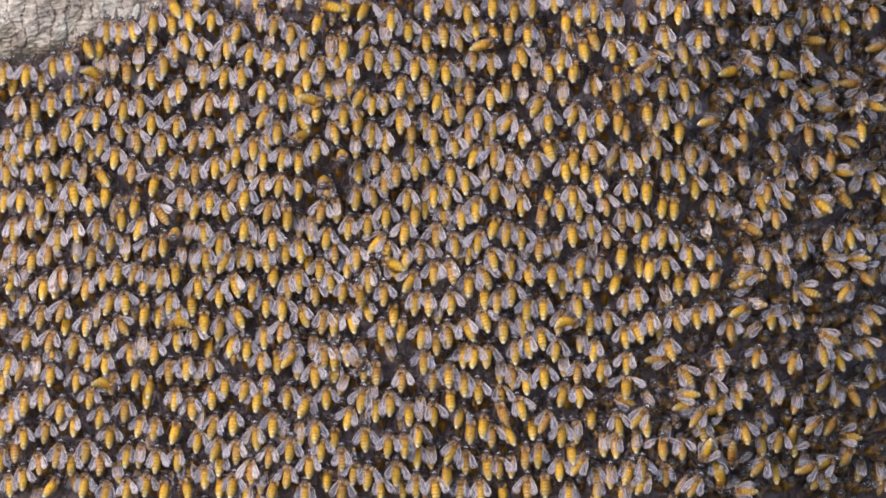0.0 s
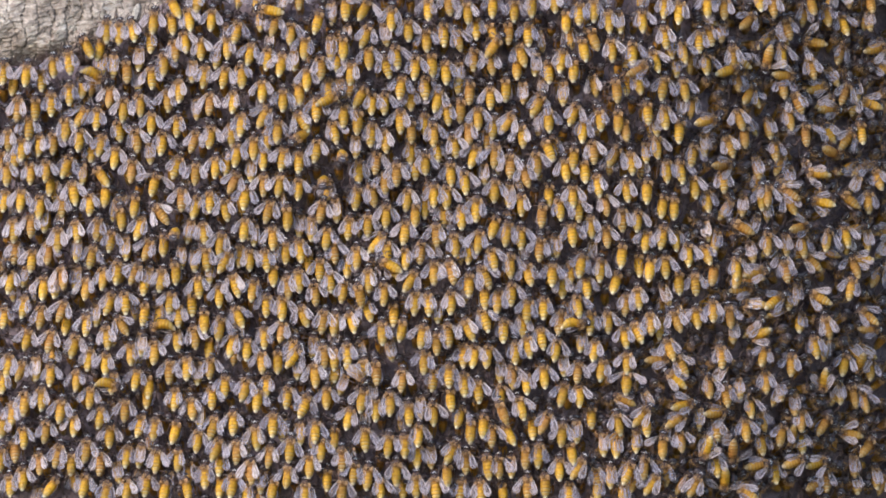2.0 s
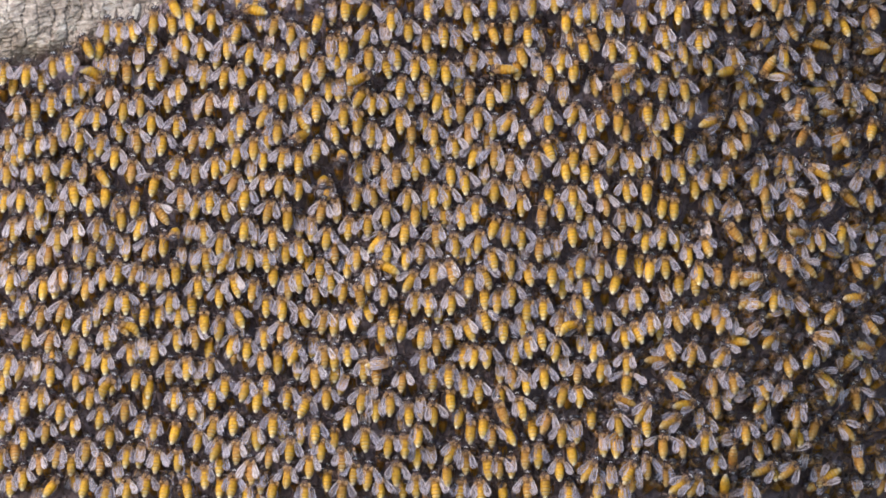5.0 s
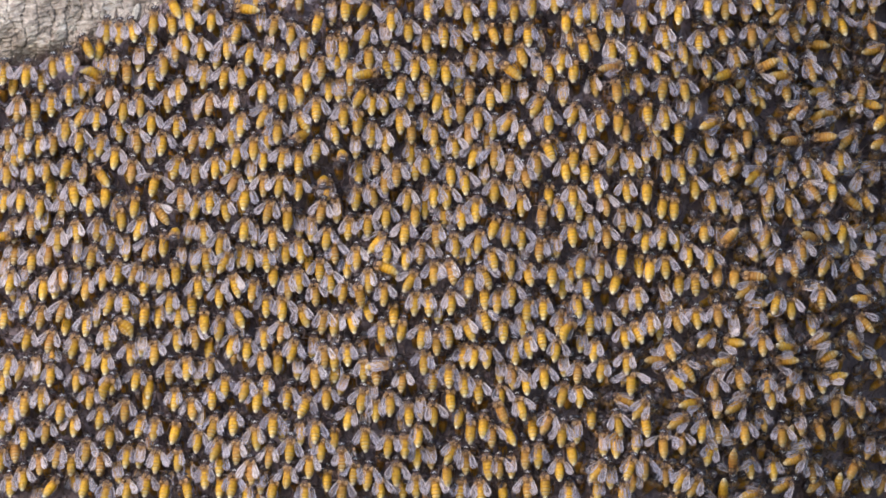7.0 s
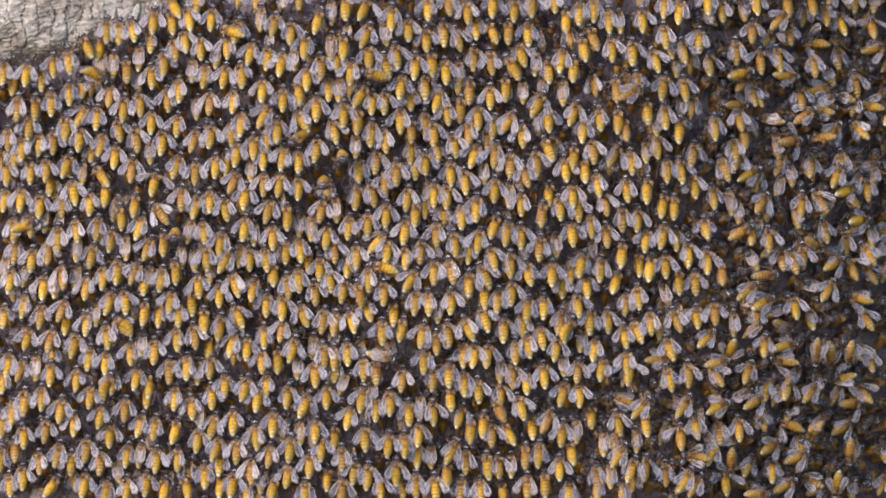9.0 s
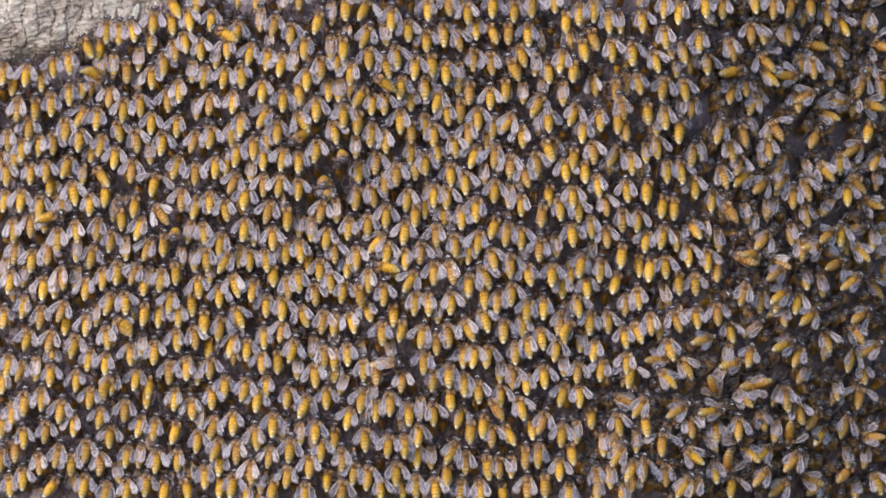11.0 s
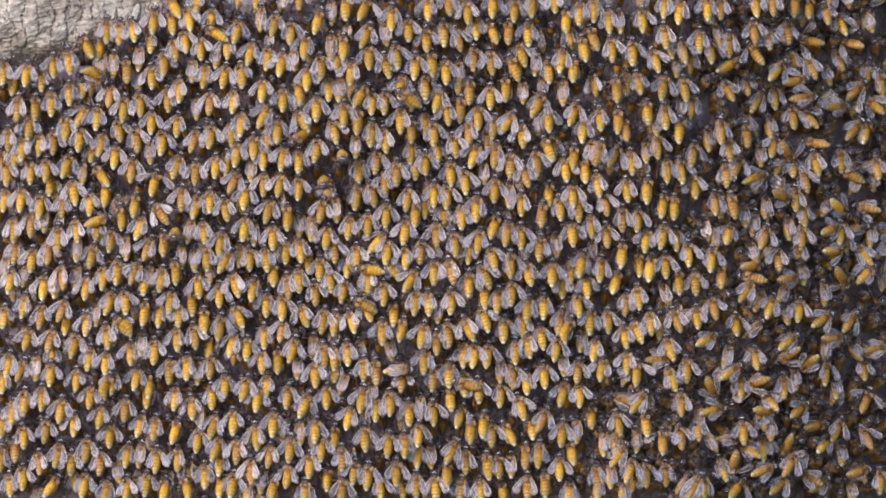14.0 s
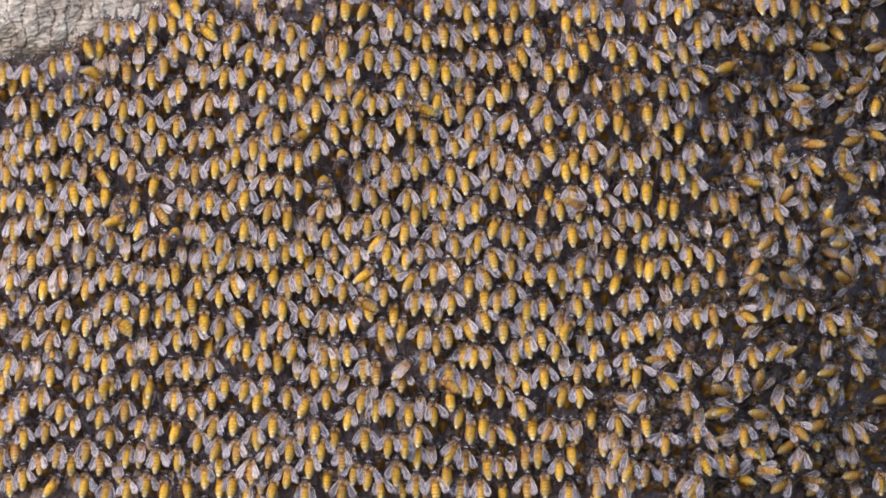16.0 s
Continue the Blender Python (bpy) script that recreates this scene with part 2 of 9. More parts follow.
def build_branch():
    """A thick limb of pale cracked bark: square plates between grooves, rising gently to the right."""
    r0 = 0.135
    ang = np.concatenate([np.linspace(a, b, k, endpoint=False) for a, b, k in ((2.95, 3.74, 30), (3.74, 4.12, 240), (4.12, 5.03, 40), (5.03, 9.2332, 60))])
    xs = np.concatenate([np.linspace(-2.6, -0.235, 40, endpoint=False), np.linspace(-0.235, -0.09, 320, endpoint=False), np.linspace(-0.09, 2.4, 60)])
    A, X = np.meshgrid(ang, xs)
    power = np.where(np.sin(ang) > 0, 2.3, 11.0)          # flattened where the comb hangs, round on top
    full = (np.abs(np.cos(ang)) ** power + np.abs(np.sin(ang)) ** power) ** (-1 / power)
    girth = np.cumsum(np.hypot(np.diff(full * np.cos(ang), prepend=-1.0), np.diff(full * np.sin(ang), prepend=0.0))) * r0
    S = np.broadcast_to(girth, A.shape)
    # groove network: wavering rings round the limb and staggered lengthwise seams

    def waver(u, v, f, seed):
        g = np.random.default_rng(seed)
        out = np.zeros_like(u)
        for k in range(7):
            a, b, c = g.normal(size=2) * f, g.uniform(0, 6.28), 1.0 / (1 + k * 0.35)
            out += c * np.sin(u * a[0] * (1 + k * 0.6) + v * a[1] * (1 + k * 0.6) + b)
        return out / 3.0

    u = X + 0.0028 * waver(X, S, 260, 1) + 0.0010 * waver(X, S, 900, 2)
    v = S + 0.0028 * waver(X, S, 240, 3) + 0.0010 * waver(X, S, 900, 5)
    cell_u, cell_v = 0.0070, 0.0056
    iu = np.floor(u / cell_u)
    vv = v + (np.sin(iu * 12.9898) * 43758.5453 % 1.0) * cell_v
    du = np.abs(u / cell_u - iu - 0.5)
    iv = np.floor(vv / cell_v)
    dv = np.abs(vv / cell_v - iv - 0.5)
    keep = np.sin(iu * 78.233 + iv * 37.719) * 43758.5453 % 1.0
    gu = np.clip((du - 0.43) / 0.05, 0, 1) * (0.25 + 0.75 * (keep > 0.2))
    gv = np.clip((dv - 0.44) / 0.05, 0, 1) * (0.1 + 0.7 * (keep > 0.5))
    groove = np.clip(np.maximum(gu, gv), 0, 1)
    plate = (np.sin(iu * 26.651 + iv * 63.137) * 43758.5453 % 1.0) - 0.5
    swell = 0.004 * waver(X, S, 45, 7) + 0.00035 * waver(X * 0.35, S, 700, 8) + 0.0001 * waver(X, S, 1500, 9)
    R = r0 + swell + 0.00018 * plate * (1 - groove) - 0.0013 * groove
    ca, sa = np.cos(A), np.sin(A)
    far = np.clip((np.abs(X) - 0.3) / 2.3, 0, 1)
    R = R * (1 - 0.25 * far)
    Y = 0.158 + R * full * ca
    Z = CAM_Z + 0.229 + 0.10 * (X + 0.16) - 0.05 * far * far * np.sign(X) + R * full * sa
    verts = np.stack([X, Y, Z], -1).reshape(-1, 3)
    n_l, n_a = len(xs), len(ang)
    j, i = np.meshgrid(np.arange(n_l - 1), np.arange(n_a), indexing="ij")
    i2 = (i + 1) % n_a
    faces = np.stack([j * n_a + i, j * n_a + i2, (j + 1) * n_a + i2, (j + 1) * n_a + i], -1).reshape(-1, 4)
    ends = [list(range(n_a))[::-1], [(n_l - 1) * n_a + k for k in range(n_a)]]
    me = bpy.data.meshes.new("branch")
    me.from_pydata(verts.tolist(), [], faces.tolist() + ends)
    me.materials.append(BARK)
    me.polygons.foreach_set("use_smooth", np.ones(len(me.polygons), bool))
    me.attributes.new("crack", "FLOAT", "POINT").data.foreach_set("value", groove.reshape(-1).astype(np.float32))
    me.update()
    limb = new("tree_branch")
    limb.location = (-0.2, 0.146, CAM_Z + 0.229)
    bark = new("bark", me)
    bark.parent = limb
    bark.matrix_parent_inverse = Matrix.Translation((0.2, -0.146, -CAM_Z - 0.229))
    # a whitish fleck of dried resin on the bark
    bm = bmesh.new()
    bmesh.ops.create_icosphere(bm, subdivisions=3, radius=1.0)
    for v in bm.verts:
        v.co *= 1 + 0.25 * noise.noise(v.co * 1.7)
        v.co = Vector((v.co.x * 0.0022 + 0.0006 * v.co.z, v.co.y * 0.0012, v.co.z * 0.0042))
    fleck = bpy.data.meshes.new("resin_fleck")
    bm.to_mesh(fleck)
    bm.free()
    fleck.materials.append(RESIN)
    fleck.polygons.foreach_set("use_smooth", [True] * len(fleck.polygons))
    ob = new("resin_fleck", fleck)
    ob.parent = limb
    seat = np.argmin((X + 0.1535) ** 2 + (Z - CAM_Z - 0.1185) ** 2 + (Y > 0.1))       # the bark under the fleck
    ob.location = (0.2 - 0.1535, Y.flat[seat] - 0.146 - 0.0004, -0.229 + 0.1185)
    ob["label"] = "whitish dried resin fleck"
    tagged(limb, "thick tree branch with pale grey cracked bark above the bees", "branch")


def in_swarm(x, z):
    """The hanging half-disc of the swarm, cut along the branch."""
    h = CAM_Z + 0.16 - z
    return z < curtain_top(x) and ((x - 0.03) / 0.36) ** 2 + (max(0.0, h - 0.06) / 0.33) ** 2 < 1.0


def build_backing():
    """The dark packed body of the swarm behind its front layers, with comb thickness."""
    verts, faces, index = [], [], {}
    step = 0.004
    nx, nz = 190, 105

    def vertex(i, j, back):
        k = (i, j, back)
        if k not in index:
            x, z = -0.34 + i * step, CAM_Z + 0.16 - j * step
            z = min(z, curtain_top(x))
            lump = 0.0030 * noise.noise((x * 170, z * 170, 1)) + 0.0015 * noise.noise((x * 420, z * 420, 5))
            index[k] = len(verts)
            verts.append((x, 0.0100 + depth(x, z) + lump + (0.030 if back else 0), z))
        return index[k]

    inside = {(i, j) for i in range(nx) for j in range(nz) if in_swarm(-0.34 + (i + 0.5) * step, CAM_Z + 0.16 - (j + 1) * step)}
    for i, j in sorted(inside):
        faces.append((vertex(i, j, 0), vertex(i, j + 1, 0), vertex(i + 1, j + 1, 0), vertex(i + 1, j, 0)))
        faces.append((vertex(i, j, 1), vertex(i + 1, j, 1), vertex(i + 1, j + 1, 1), vertex(i, j + 1, 1)))
        for di, dj, a, b in ((-1, 0, (i, j), (i, j + 1)), (1, 0, (i + 1, j + 1), (i + 1, j)), (0, -1, (i + 1, j), (i, j)), (0, 1, (i, j + 1), (i + 1, j + 1))):
            if (i + di, j + dj) not in inside:                # the swarm's rim
                faces.append((vertex(*b, 0), vertex(*a, 0), vertex(*a, 1), vertex(*b, 1)))
    tagged(link_mesh("swarm_body", verts, faces, [MASS]), "dark packed inner layer of the hanging bee swarm", "bee swarm", kind="stuff")


# ---------------------------------------------------------------- the bee, built once in plain pieces
# local: head towards +z, sting towards -z, back towards -y; the waist is the origin
class Piece:
    """Vertices, faces and their two surface coordinates for one part."""

    def __init__(self, mat):
        self.v, self.f, self.uv, self.mat = [], [], [], mat

    def tube(self, rings, seg, closed=True):
        """rings: (centre, half width x, half depth y, along) from one end to the other, round the z axis."""
        base = len(self.v)
        for (cx, cy, cz), rx, ry, u in rings:
            for k in range(seg):
                a = 2 * math.pi * k / seg + math.pi / 2
                self.v.append((cx + rx * math.cos(a), cy + ry * math.sin(a), cz))
                self.uv.append((u, k / seg))
        for j in range(len(rings) - 1):
            for k in range(seg):
                k2 = (k + 1) % seg
                self.f.append((base + j * seg + k, base + (j + 1) * seg + k, base + (j + 1) * seg + k2, base + j * seg + k2))
        if closed:
            self.f.append(tuple(base + k for k in range(seg)))
            self.f.append(tuple(base + (len(rings) - 1) * seg + k for k in reversed(range(seg))))

    def rod(self, pts, r, seg=4):
        """A thin jointed limb through pts."""
        base = len(self.v)
        for i, p in enumerate(pts):
            p = Vector(p)
            d = (Vector(pts[min(i + 1, len(pts) - 1)]) - Vector(pts[max(i - 1, 0)])).normalized()
            s = d.orthogonal().normalized()
            t = d.cross(s)
            rr = r * (1 - 0.5 * i / (len(pts) - 1))
            for k in range(seg):
                a = 2 * math.pi * k / seg
                self.v.append(tuple(p + s * rr * math.cos(a) + t * rr * math.sin(a)))
                self.uv.append((i / len(pts), k / seg))
        for j in range(len(pts) - 1):
            for k in range(seg):
                k2 = (k + 1) % seg
                self.f.append((base + j * seg + k, base + j * seg + k2, base + (j + 1) * seg + k2, base + (j + 1) * seg + k))
        self.f.append(tuple(base + (len(pts) - 1) * seg + k for k in range(seg)))


def abdomen_piece(steps=24, seg=11, bend=0.0):
    """Six overlapping plates; bend: how far a curled one bows sideways, in mm."""
    p = Piece(0)
    rings = []
    shape = [(0.0, 1.8), (0.05, 2.2), (0.16, 2.40), (0.30, 2.50), (0.46, 2.48), (0.60, 2.34), (0.72, 2.04), (0.83, 1.58), (0.92, 1.05), (0.97, 0.74), (1.0, 0.42)]
    for i in range(steps + 1):
        u = i / steps
        for (a, ra), (b, rb) in zip(shape, shape[1:]):
            if u <= b:
                r = ra + (rb - ra) * (u - a) / (b - a)
                break
        r *= 1.0 + 0.18 * ((u * 6) % 1.0 - 0.5)          # overlapping plates
        rings.append(((bend * math.sin(u * math.pi), 0.25 * math.sin(u * math.pi), -10.6 * u), r, r * 0.88, u))
    p.tube(rings, seg)
    return p


def thorax_piece(seg=12):
    p = Piece(1)
    p.tube([((0, 0.1, z), r, r * 0.95, 0.5) for z, r in ((-0.2, 0.9), (0.3, 1.8), (1.0, 2.35), (1.8, 2.4), (2.5, 2.0), (3.0, 1.3), (3.25, 0.7))], seg)
    return p


def fur_piece(seed, hairs=84):
    """Short pale hairs on the back of the thorax and at the waist."""
    p = Piece(4)
    g = random.Random(seed)
    for i in range(hairs):
        low = i % 3 < 2
        a = g.uniform(-1.7, 1.7)
        z = g.uniform(-0.2, 1.2) if low else g.uniform(1.1, 3.0)
        r = 2.3 * math.sqrt(max(0.15, 1 - ((z - 1.5) / 2.1) ** 2))
        n = Vector((math.sin(a), -math.cos(a), 0))
        q = Vector((0, 0.1, z)) + n * r * 0.95
        tip = q + n * g.uniform(0.6, 1.3) + Vector((g.uniform(-0.5, 0.5), 0, g.uniform(-2.2, -0.5) if low else g.uniform(-0.8, 0.8)))
        side = Vector((math.cos(a), math.sin(a), 0)) * (0.34 if low else 0.16)
        b = len(p.v)
        p.v += [tuple(q - side), tuple(q + side), tuple(tip)]
        p.uv += [(0, 0), (0, 1), (1, 0.5)]
        p.f.append((b, b + 1, b + 2))
    for s in (-1, 1):                                     # pale tufts at the wing roots
        for _ in range(hairs // 5):
            q = Vector((s * g.uniform(0.9, 2.0), g.uniform(-2.6, -1.9), g.uniform(-0.5, 1.3)))
            tip = q + Vector((s * g.uniform(0.3, 1.3), g.uniform(-0.6, 0.1), g.uniform(-1.9, -0.4)))
            b = len(p.v)
            p.v += [tuple(q - Vector((0.2, 0, 0))), tuple(q + Vector((0.2, 0, 0.1))), tuple(tip)]
            p.uv += [(0, 0), (0, 1), (1, 0.5)]
            p.f.append((b, b + 1, b + 2))
    return p


def head_piece(seg=10):
    p = Piece(2)
    p.tube([((0, -0.2, z), rx, ry, 0.5) for z, rx, ry in ((2.9, 0.8, 0.7), (3.3, 1.6, 1.3), (3.8, 1.85, 1.5), (4.4, 1.65, 1.3), (4.9, 1.1, 0.9), (5.2, 0.5, 0.4))], seg)
    return p


def eye_piece(s, seg=8):
    p = Piece(2)
    p.tube([((s * 1.45, -0.7, z), r * 0.8, r, 0.5) for z, r in ((3.1, 0.2), (3.4, 0.62), (3.9, 0.82), (4.4, 0.62), (4.7, 0.2))], seg)
    return p


def ocelli_glint_piece(seg=6, fine=True):
    """The three small simple eyes on the crown, near-white to paint in head glints."""
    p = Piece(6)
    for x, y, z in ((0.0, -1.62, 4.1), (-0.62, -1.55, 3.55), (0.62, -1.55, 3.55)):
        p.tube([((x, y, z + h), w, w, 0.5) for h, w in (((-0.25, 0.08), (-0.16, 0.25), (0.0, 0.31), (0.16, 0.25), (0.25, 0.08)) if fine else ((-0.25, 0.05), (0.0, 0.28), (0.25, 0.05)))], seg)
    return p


def antenna_piece(s, seg=4):
    p = Piece(2)
    p.rod([(s * 0.5, -0.7, 4.7), (s * 0.9, -1.3, 5.7), (s * 1.8, -0.9, 6.7), (s * 2.3, -0.2, 7.3)], 0.13, seg)
    return p


def leg_piece(side, which, seg=4):
    p = Piece(3)
    z0 = (2.5, 1.5, 0.6)[which]
    z1, z2, z3 = ((4.8, 6.4, 8.4), (1.9, 0.4, 2.8), (-1.6, -4.2, -6.4))[which]
    out = (3.4, 4.8, 4.0)[which]
    p.rod([(side * 1.4, 1.2, z0), (side * out, 1.0, (z0 + z1) / 2), (side * (out + 0.5), 2.4, z2), (side * (out - 0.2), 3.4, z3)], 0.42, seg)
    return p


def wing_piece(side, spread, lift, length=9.8, width=3.6, back=-1.2, nu=12, nw=6):
    """A forewing with the hindwing hooked behind it; thin, slightly cupped."""
    p = Piece(5)
    root = Vector((side * 1.6, back, 1.5))
    s, c = math.sin(radians(spread)), math.cos(radians(spread))
    d = Vector((side * s, 0, -c))                        # along the blade
    w = Vector((side * c, 0, s))                         # towards its outer, leading edge
    nrm = Vector((0, -1, 0))
    outline = []
    for i in range(nu + 1):
        u = i / nu
        lead = 0.30 + 0.80 * math.sin(min(1.0, u * 1.5) * math.pi * 0.5)
        trail = -0.2 - (width - 1.1) * (math.sin(min(1.0, u / 0.72) * math.pi * 0.5) ** 1.5)
        trail += 0.45 * math.exp(-((u - 0.60) / 0.06) ** 2)   # where the hindwing ends
        if u > 0.72:
            k = (u - 0.72) / 0.28
            f = math.sqrt(max(0.0, 1 - k * k * 0.98))
            mid = -0.8
            lead, trail = mid + (lead - mid) * f, mid + (trail - mid) * f
        outline.append((u, lead, trail))
    for u, lead, trail in outline:
        for k in range(nw + 1):
            t = k / nw
            y = lead + (trail - lead) * t
            pleat = 0.17 * math.cos(k * math.pi)              # the membrane is pleated along its veins
            bow = 0.30 * math.sin(u * math.pi) - 0.7 * (t - 0.3) ** 2 + lift * u + pleat * min(1.0, u * 3)
            q = root + d * (u * length) + w * y + nrm * bow
            p.v.append(tuple(q))
            p.uv.append((u, t))
    for i in range(nu):
        for k in range(nw):
            a = i * (nw + 1) + k
            p.f.append((a, a + 1, a + nw + 2, a + nw + 1))
    return p


# wing carriage of the kinds of bee: (left spread, right spread, lift, height of the wing root on the back)
CARRIAGE = {"closed": (1, 3, 0.5, -2.1), "half": (20, 20, 0.3, -1.9), "open": (32, 32, 0.2, -1.7), "left_out": (37, 17, 0.3, -1.8),
            "right_out": (17, 37, 0.3, -1.8), "wide": (62, 62, 0.4, -1.4), "under": (2, 3, -0.9, 1.9),
            "curled": (2, 3, -0.9, 1.9), "curled_back": (2, 3, -0.9, 1.9)}
BEND = {"curled": -2.0, "curled_back": 2.0}


def bee_pieces(carriage, seed, fine=True):
    """All parts of one bee; the hidden layers take plainer ones."""
    left, right, lift, back = CARRIAGE[carriage]
    abdomen = abdomen_piece(bend=BEND.get(carriage, 0.0)) if fine else abdomen_piece(7, 7)
    thorax, head, hairs = (thorax_piece(), head_piece(), 84) if fine else (thorax_piece(7), head_piece(6), 40)
    e, a, g, nu, nw = (8, 4, 4, 12, 6) if fine else (5, 3, 3, 7, 3)
    pieces = [("abdomen", abdomen), ("thorax", thorax), ("head", head), ("eye", eye_piece(-1, e)), ("eye", eye_piece(1, e)), ("antenna", antenna_piece(-1, a)), ("antenna", antenna_piece(1, a)), ("ocelli", ocelli_glint_piece(6 if fine else 4, fine)), ("fur_collar", fur_piece(seed, hairs)),
              ("wing", wing_piece(-1, left, lift, back=back, nu=nu, nw=nw)), ("wing", wing_piece(1, right, lift + 0.3, back=back, nu=nu, nw=nw))]
    for side in (-1, 1):
        for k in range(3):
            pieces.append(("leg", leg_piece(side, k, g)))
    return pieces


PIECES = {name: bee_pieces(name, k) for k, name in enumerate(CARRIAGE)}
for k, name in enumerate(CARRIAGE):
    PIECES["inner_" + name] = bee_pieces(name, k + 10, fine=False)
for name in ("half", "open", "left_out", "right_out"):     # for the far reaches of the swarm
    PIECES["outer_" + name] = [("abdomen", abdomen_piece(6, 6))] + [q for q in PIECES["inner_" + name] if q[0] not in ("abdomen", "antenna", "eye", "ocelli", "fur_collar", "leg")]
PIECES["tucked_furry"] = [("abdomen", abdomen_piece(4, 5)), ("head", head_piece(5))] + [q for q in PIECES["inner_half"] if q[0] not in ("wing", "abdomen", "antenna", "head")]
PIECES["tucked"] = [q for q in PIECES["tucked_furry"] if q[0] != "fur_collar"]
PATTERN = {}


def piece_mesh(name, p):
    me = bpy.data.meshes.new(name)
    me.from_pydata([tuple(c * MM for c in v) for v in p.v], [], p.f)
    me.materials.append(BEE_MATERIALS[p.mat])
    me.polygons.foreach_set("use_smooth", [True] * len(me.polygons))
    layer = me.uv_layers.new(name="UVMap")
    ids = np.empty(len(me.loops), np.int32)
    me.loops.foreach_get("vertex_index", ids)
    layer.data.foreach_set("uv", np.array(p.uv, np.float32)[ids].reshape(-1))
    me.update()
    return me


def pattern_bee(carriage, brown_shaded):
    """The first bee of a kind; the others are copies that share its meshes."""
    root, head = new("honey_bee"), None
    root.empty_display_size = 0.005
    for name, p in PIECES[carriage]:
        ob = new(name, piece_mesh(name, p))
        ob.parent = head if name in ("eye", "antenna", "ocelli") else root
        if name == "head":
            head = ob
        elif name == "wing":
            ob["label"] = "smoky translucent veined wing"
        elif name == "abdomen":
            ob["label"] = "browner ringed abdomen" if brown_shaded else "orange-yellow banded abdomen"
            if brown_shaded:
                ob.data.materials[0] = ABDOMEN_BROWN_SHADED
    return root


def perch(x, z, lean, tilt=-20.0, out=7.0, roll=0.0):
    """The pose of a bee on the curtain. x, z: its abdomen's middle in mm from the curtain's centre; lean: where its tip points, degrees from straight down towards +x;
    out: how far the abdomen stands off the packed bodies, in mm."""
    xm, zm = x * MM, CAM_Z + z * MM
    y = depth(xm, zm) - out * MM
    skin = math.atan((depth(xm + 0.004, zm) - depth(xm - 0.004, zm)) / 0.008)
    swing = 0.85 * skin if skin < 0.1 else 0.085 + 0.25 * (skin - 0.1)      # turned with the skin of the curtain
    turn = Matrix.Rotation(swing, 4, "Z") @ Matrix.Rotation(radians(-lean), 4, "Y") @ Matrix.Rotation(radians(tilt), 4, "X") @ Matrix.Rotation(radians(roll), 4, "Z")
    k = (y - CAM_Y) / -CAM_Y                              # the plan is drawn on the plane of the curtain's front
    middle = Vector((xm * k, y, CAM_Z + z * MM * k))
    return Matrix.Translation(middle - turn @ Vector((0, 0, -4.9 * MM))) @ turn


RESTING = []       # poses and kinds of the massed bees


def mass_of_bees(name, label, entries, seed, brown_shade=False):
    """Many bees in one mesh, each a full bee; every bee has its own number for its colour."""
    g = np.random.default_rng(seed)
    by_kind = {}
    for m, kind, size in entries:
        by_kind.setdefault(kind, []).append((m, size))
    verts, loops, starts, counts, mats, uvs, ids = [], [], [], [], [], [], []
    vo = lo = 0
    for kind, items in by_kind.items():
        pv, pl, pc, pm, pu = [], [], [], [], []
        off = 0
        for _, p in PIECES[kind]:
            pv += p.v
            for f in p.f:
                pl += [off + i for i in f]
                pu += [p.uv[i] for i in f]
                pc.append(len(f))
                pm.append(p.mat)
            off += len(p.v)
        pv = np.array(pv) * MM
        pl, pc, pm, pu = np.array(pl), np.array(pc), np.array(pm), np.array(pu)
        ps = np.concatenate([[0], np.cumsum(pc)[:-1]])
        for m, size in items:
            a = np.array(m)
            verts.append((pv * size) @ a[:3, :3].T + a[:3, 3])
            loops.append(pl + vo)
            starts.append(ps + lo)
            counts.append(pc)
            mats.append(pm)
            uvs.append(pu)
            ids.append(np.full(len(pv), g.random()))
            vo += len(pv)
            lo += len(pl)
    verts, loops, starts, counts = map(np.concatenate, (verts, loops, starts, counts))
    me = bpy.data.meshes.new(name)
    me.vertices.add(len(verts))
    me.vertices.foreach_set("co", verts.astype(np.float32).reshape(-1))
    me.loops.add(len(loops))
    me.loops.foreach_set("vertex_index", loops.astype(np.int32))
    me.polygons.add(len(starts))
    me.polygons.foreach_set("loop_start", starts.astype(np.int32))
    me.polygons.foreach_set("material_index", np.concatenate(mats).astype(np.int32))
    me.polygons.foreach_set("use_smooth", np.ones(len(starts), bool))
    for m in ([ABDOMEN_BROWN_SHADED] if brown_shade else [ABDOMEN]) + BEE_MATERIALS[1:]:
        me.materials.append(m)
    me.uv_layers.new(name="UVMap").data.foreach_set("uv", np.concatenate(uvs).astype(np.float32).reshape(-1))
    me.attributes.new("bee", "FLOAT", "POINT").data.foreach_set("value", np.concatenate(ids).astype(np.float32))
    me.update()
    me.validate()
    return tagged(new(name, me), label, "bees", kind="stuff")


KIND = {"a": "curled", "b": "curled_back", "c": "under", "e": "closed", "h": "half", "o": "open", "l": "left_out", "r": "right_out", "w": "wide"}
dice = random.Random(11)
MASSED = []


def hang(bees):
    """Resting bees of the curtain, as (x mm, z mm, lean, carriage): they hang head up, the abdomen lifted outwards."""
    for x, z, lean, k in bees:
        deep = k in "de"
        kind = dice.choice(("half", "under", "closed")) if k == "d" else KIND[k]
        out = dice.uniform(2.2, 3.6) if deep else dice.uniform(6.2, 7.8)
        MASSED.append((perch(x, z, lean, dice.uniform(-26, -16), out, dice.uniform(-14, 14)), kind, dice.uniform(0.94, 1.05)))


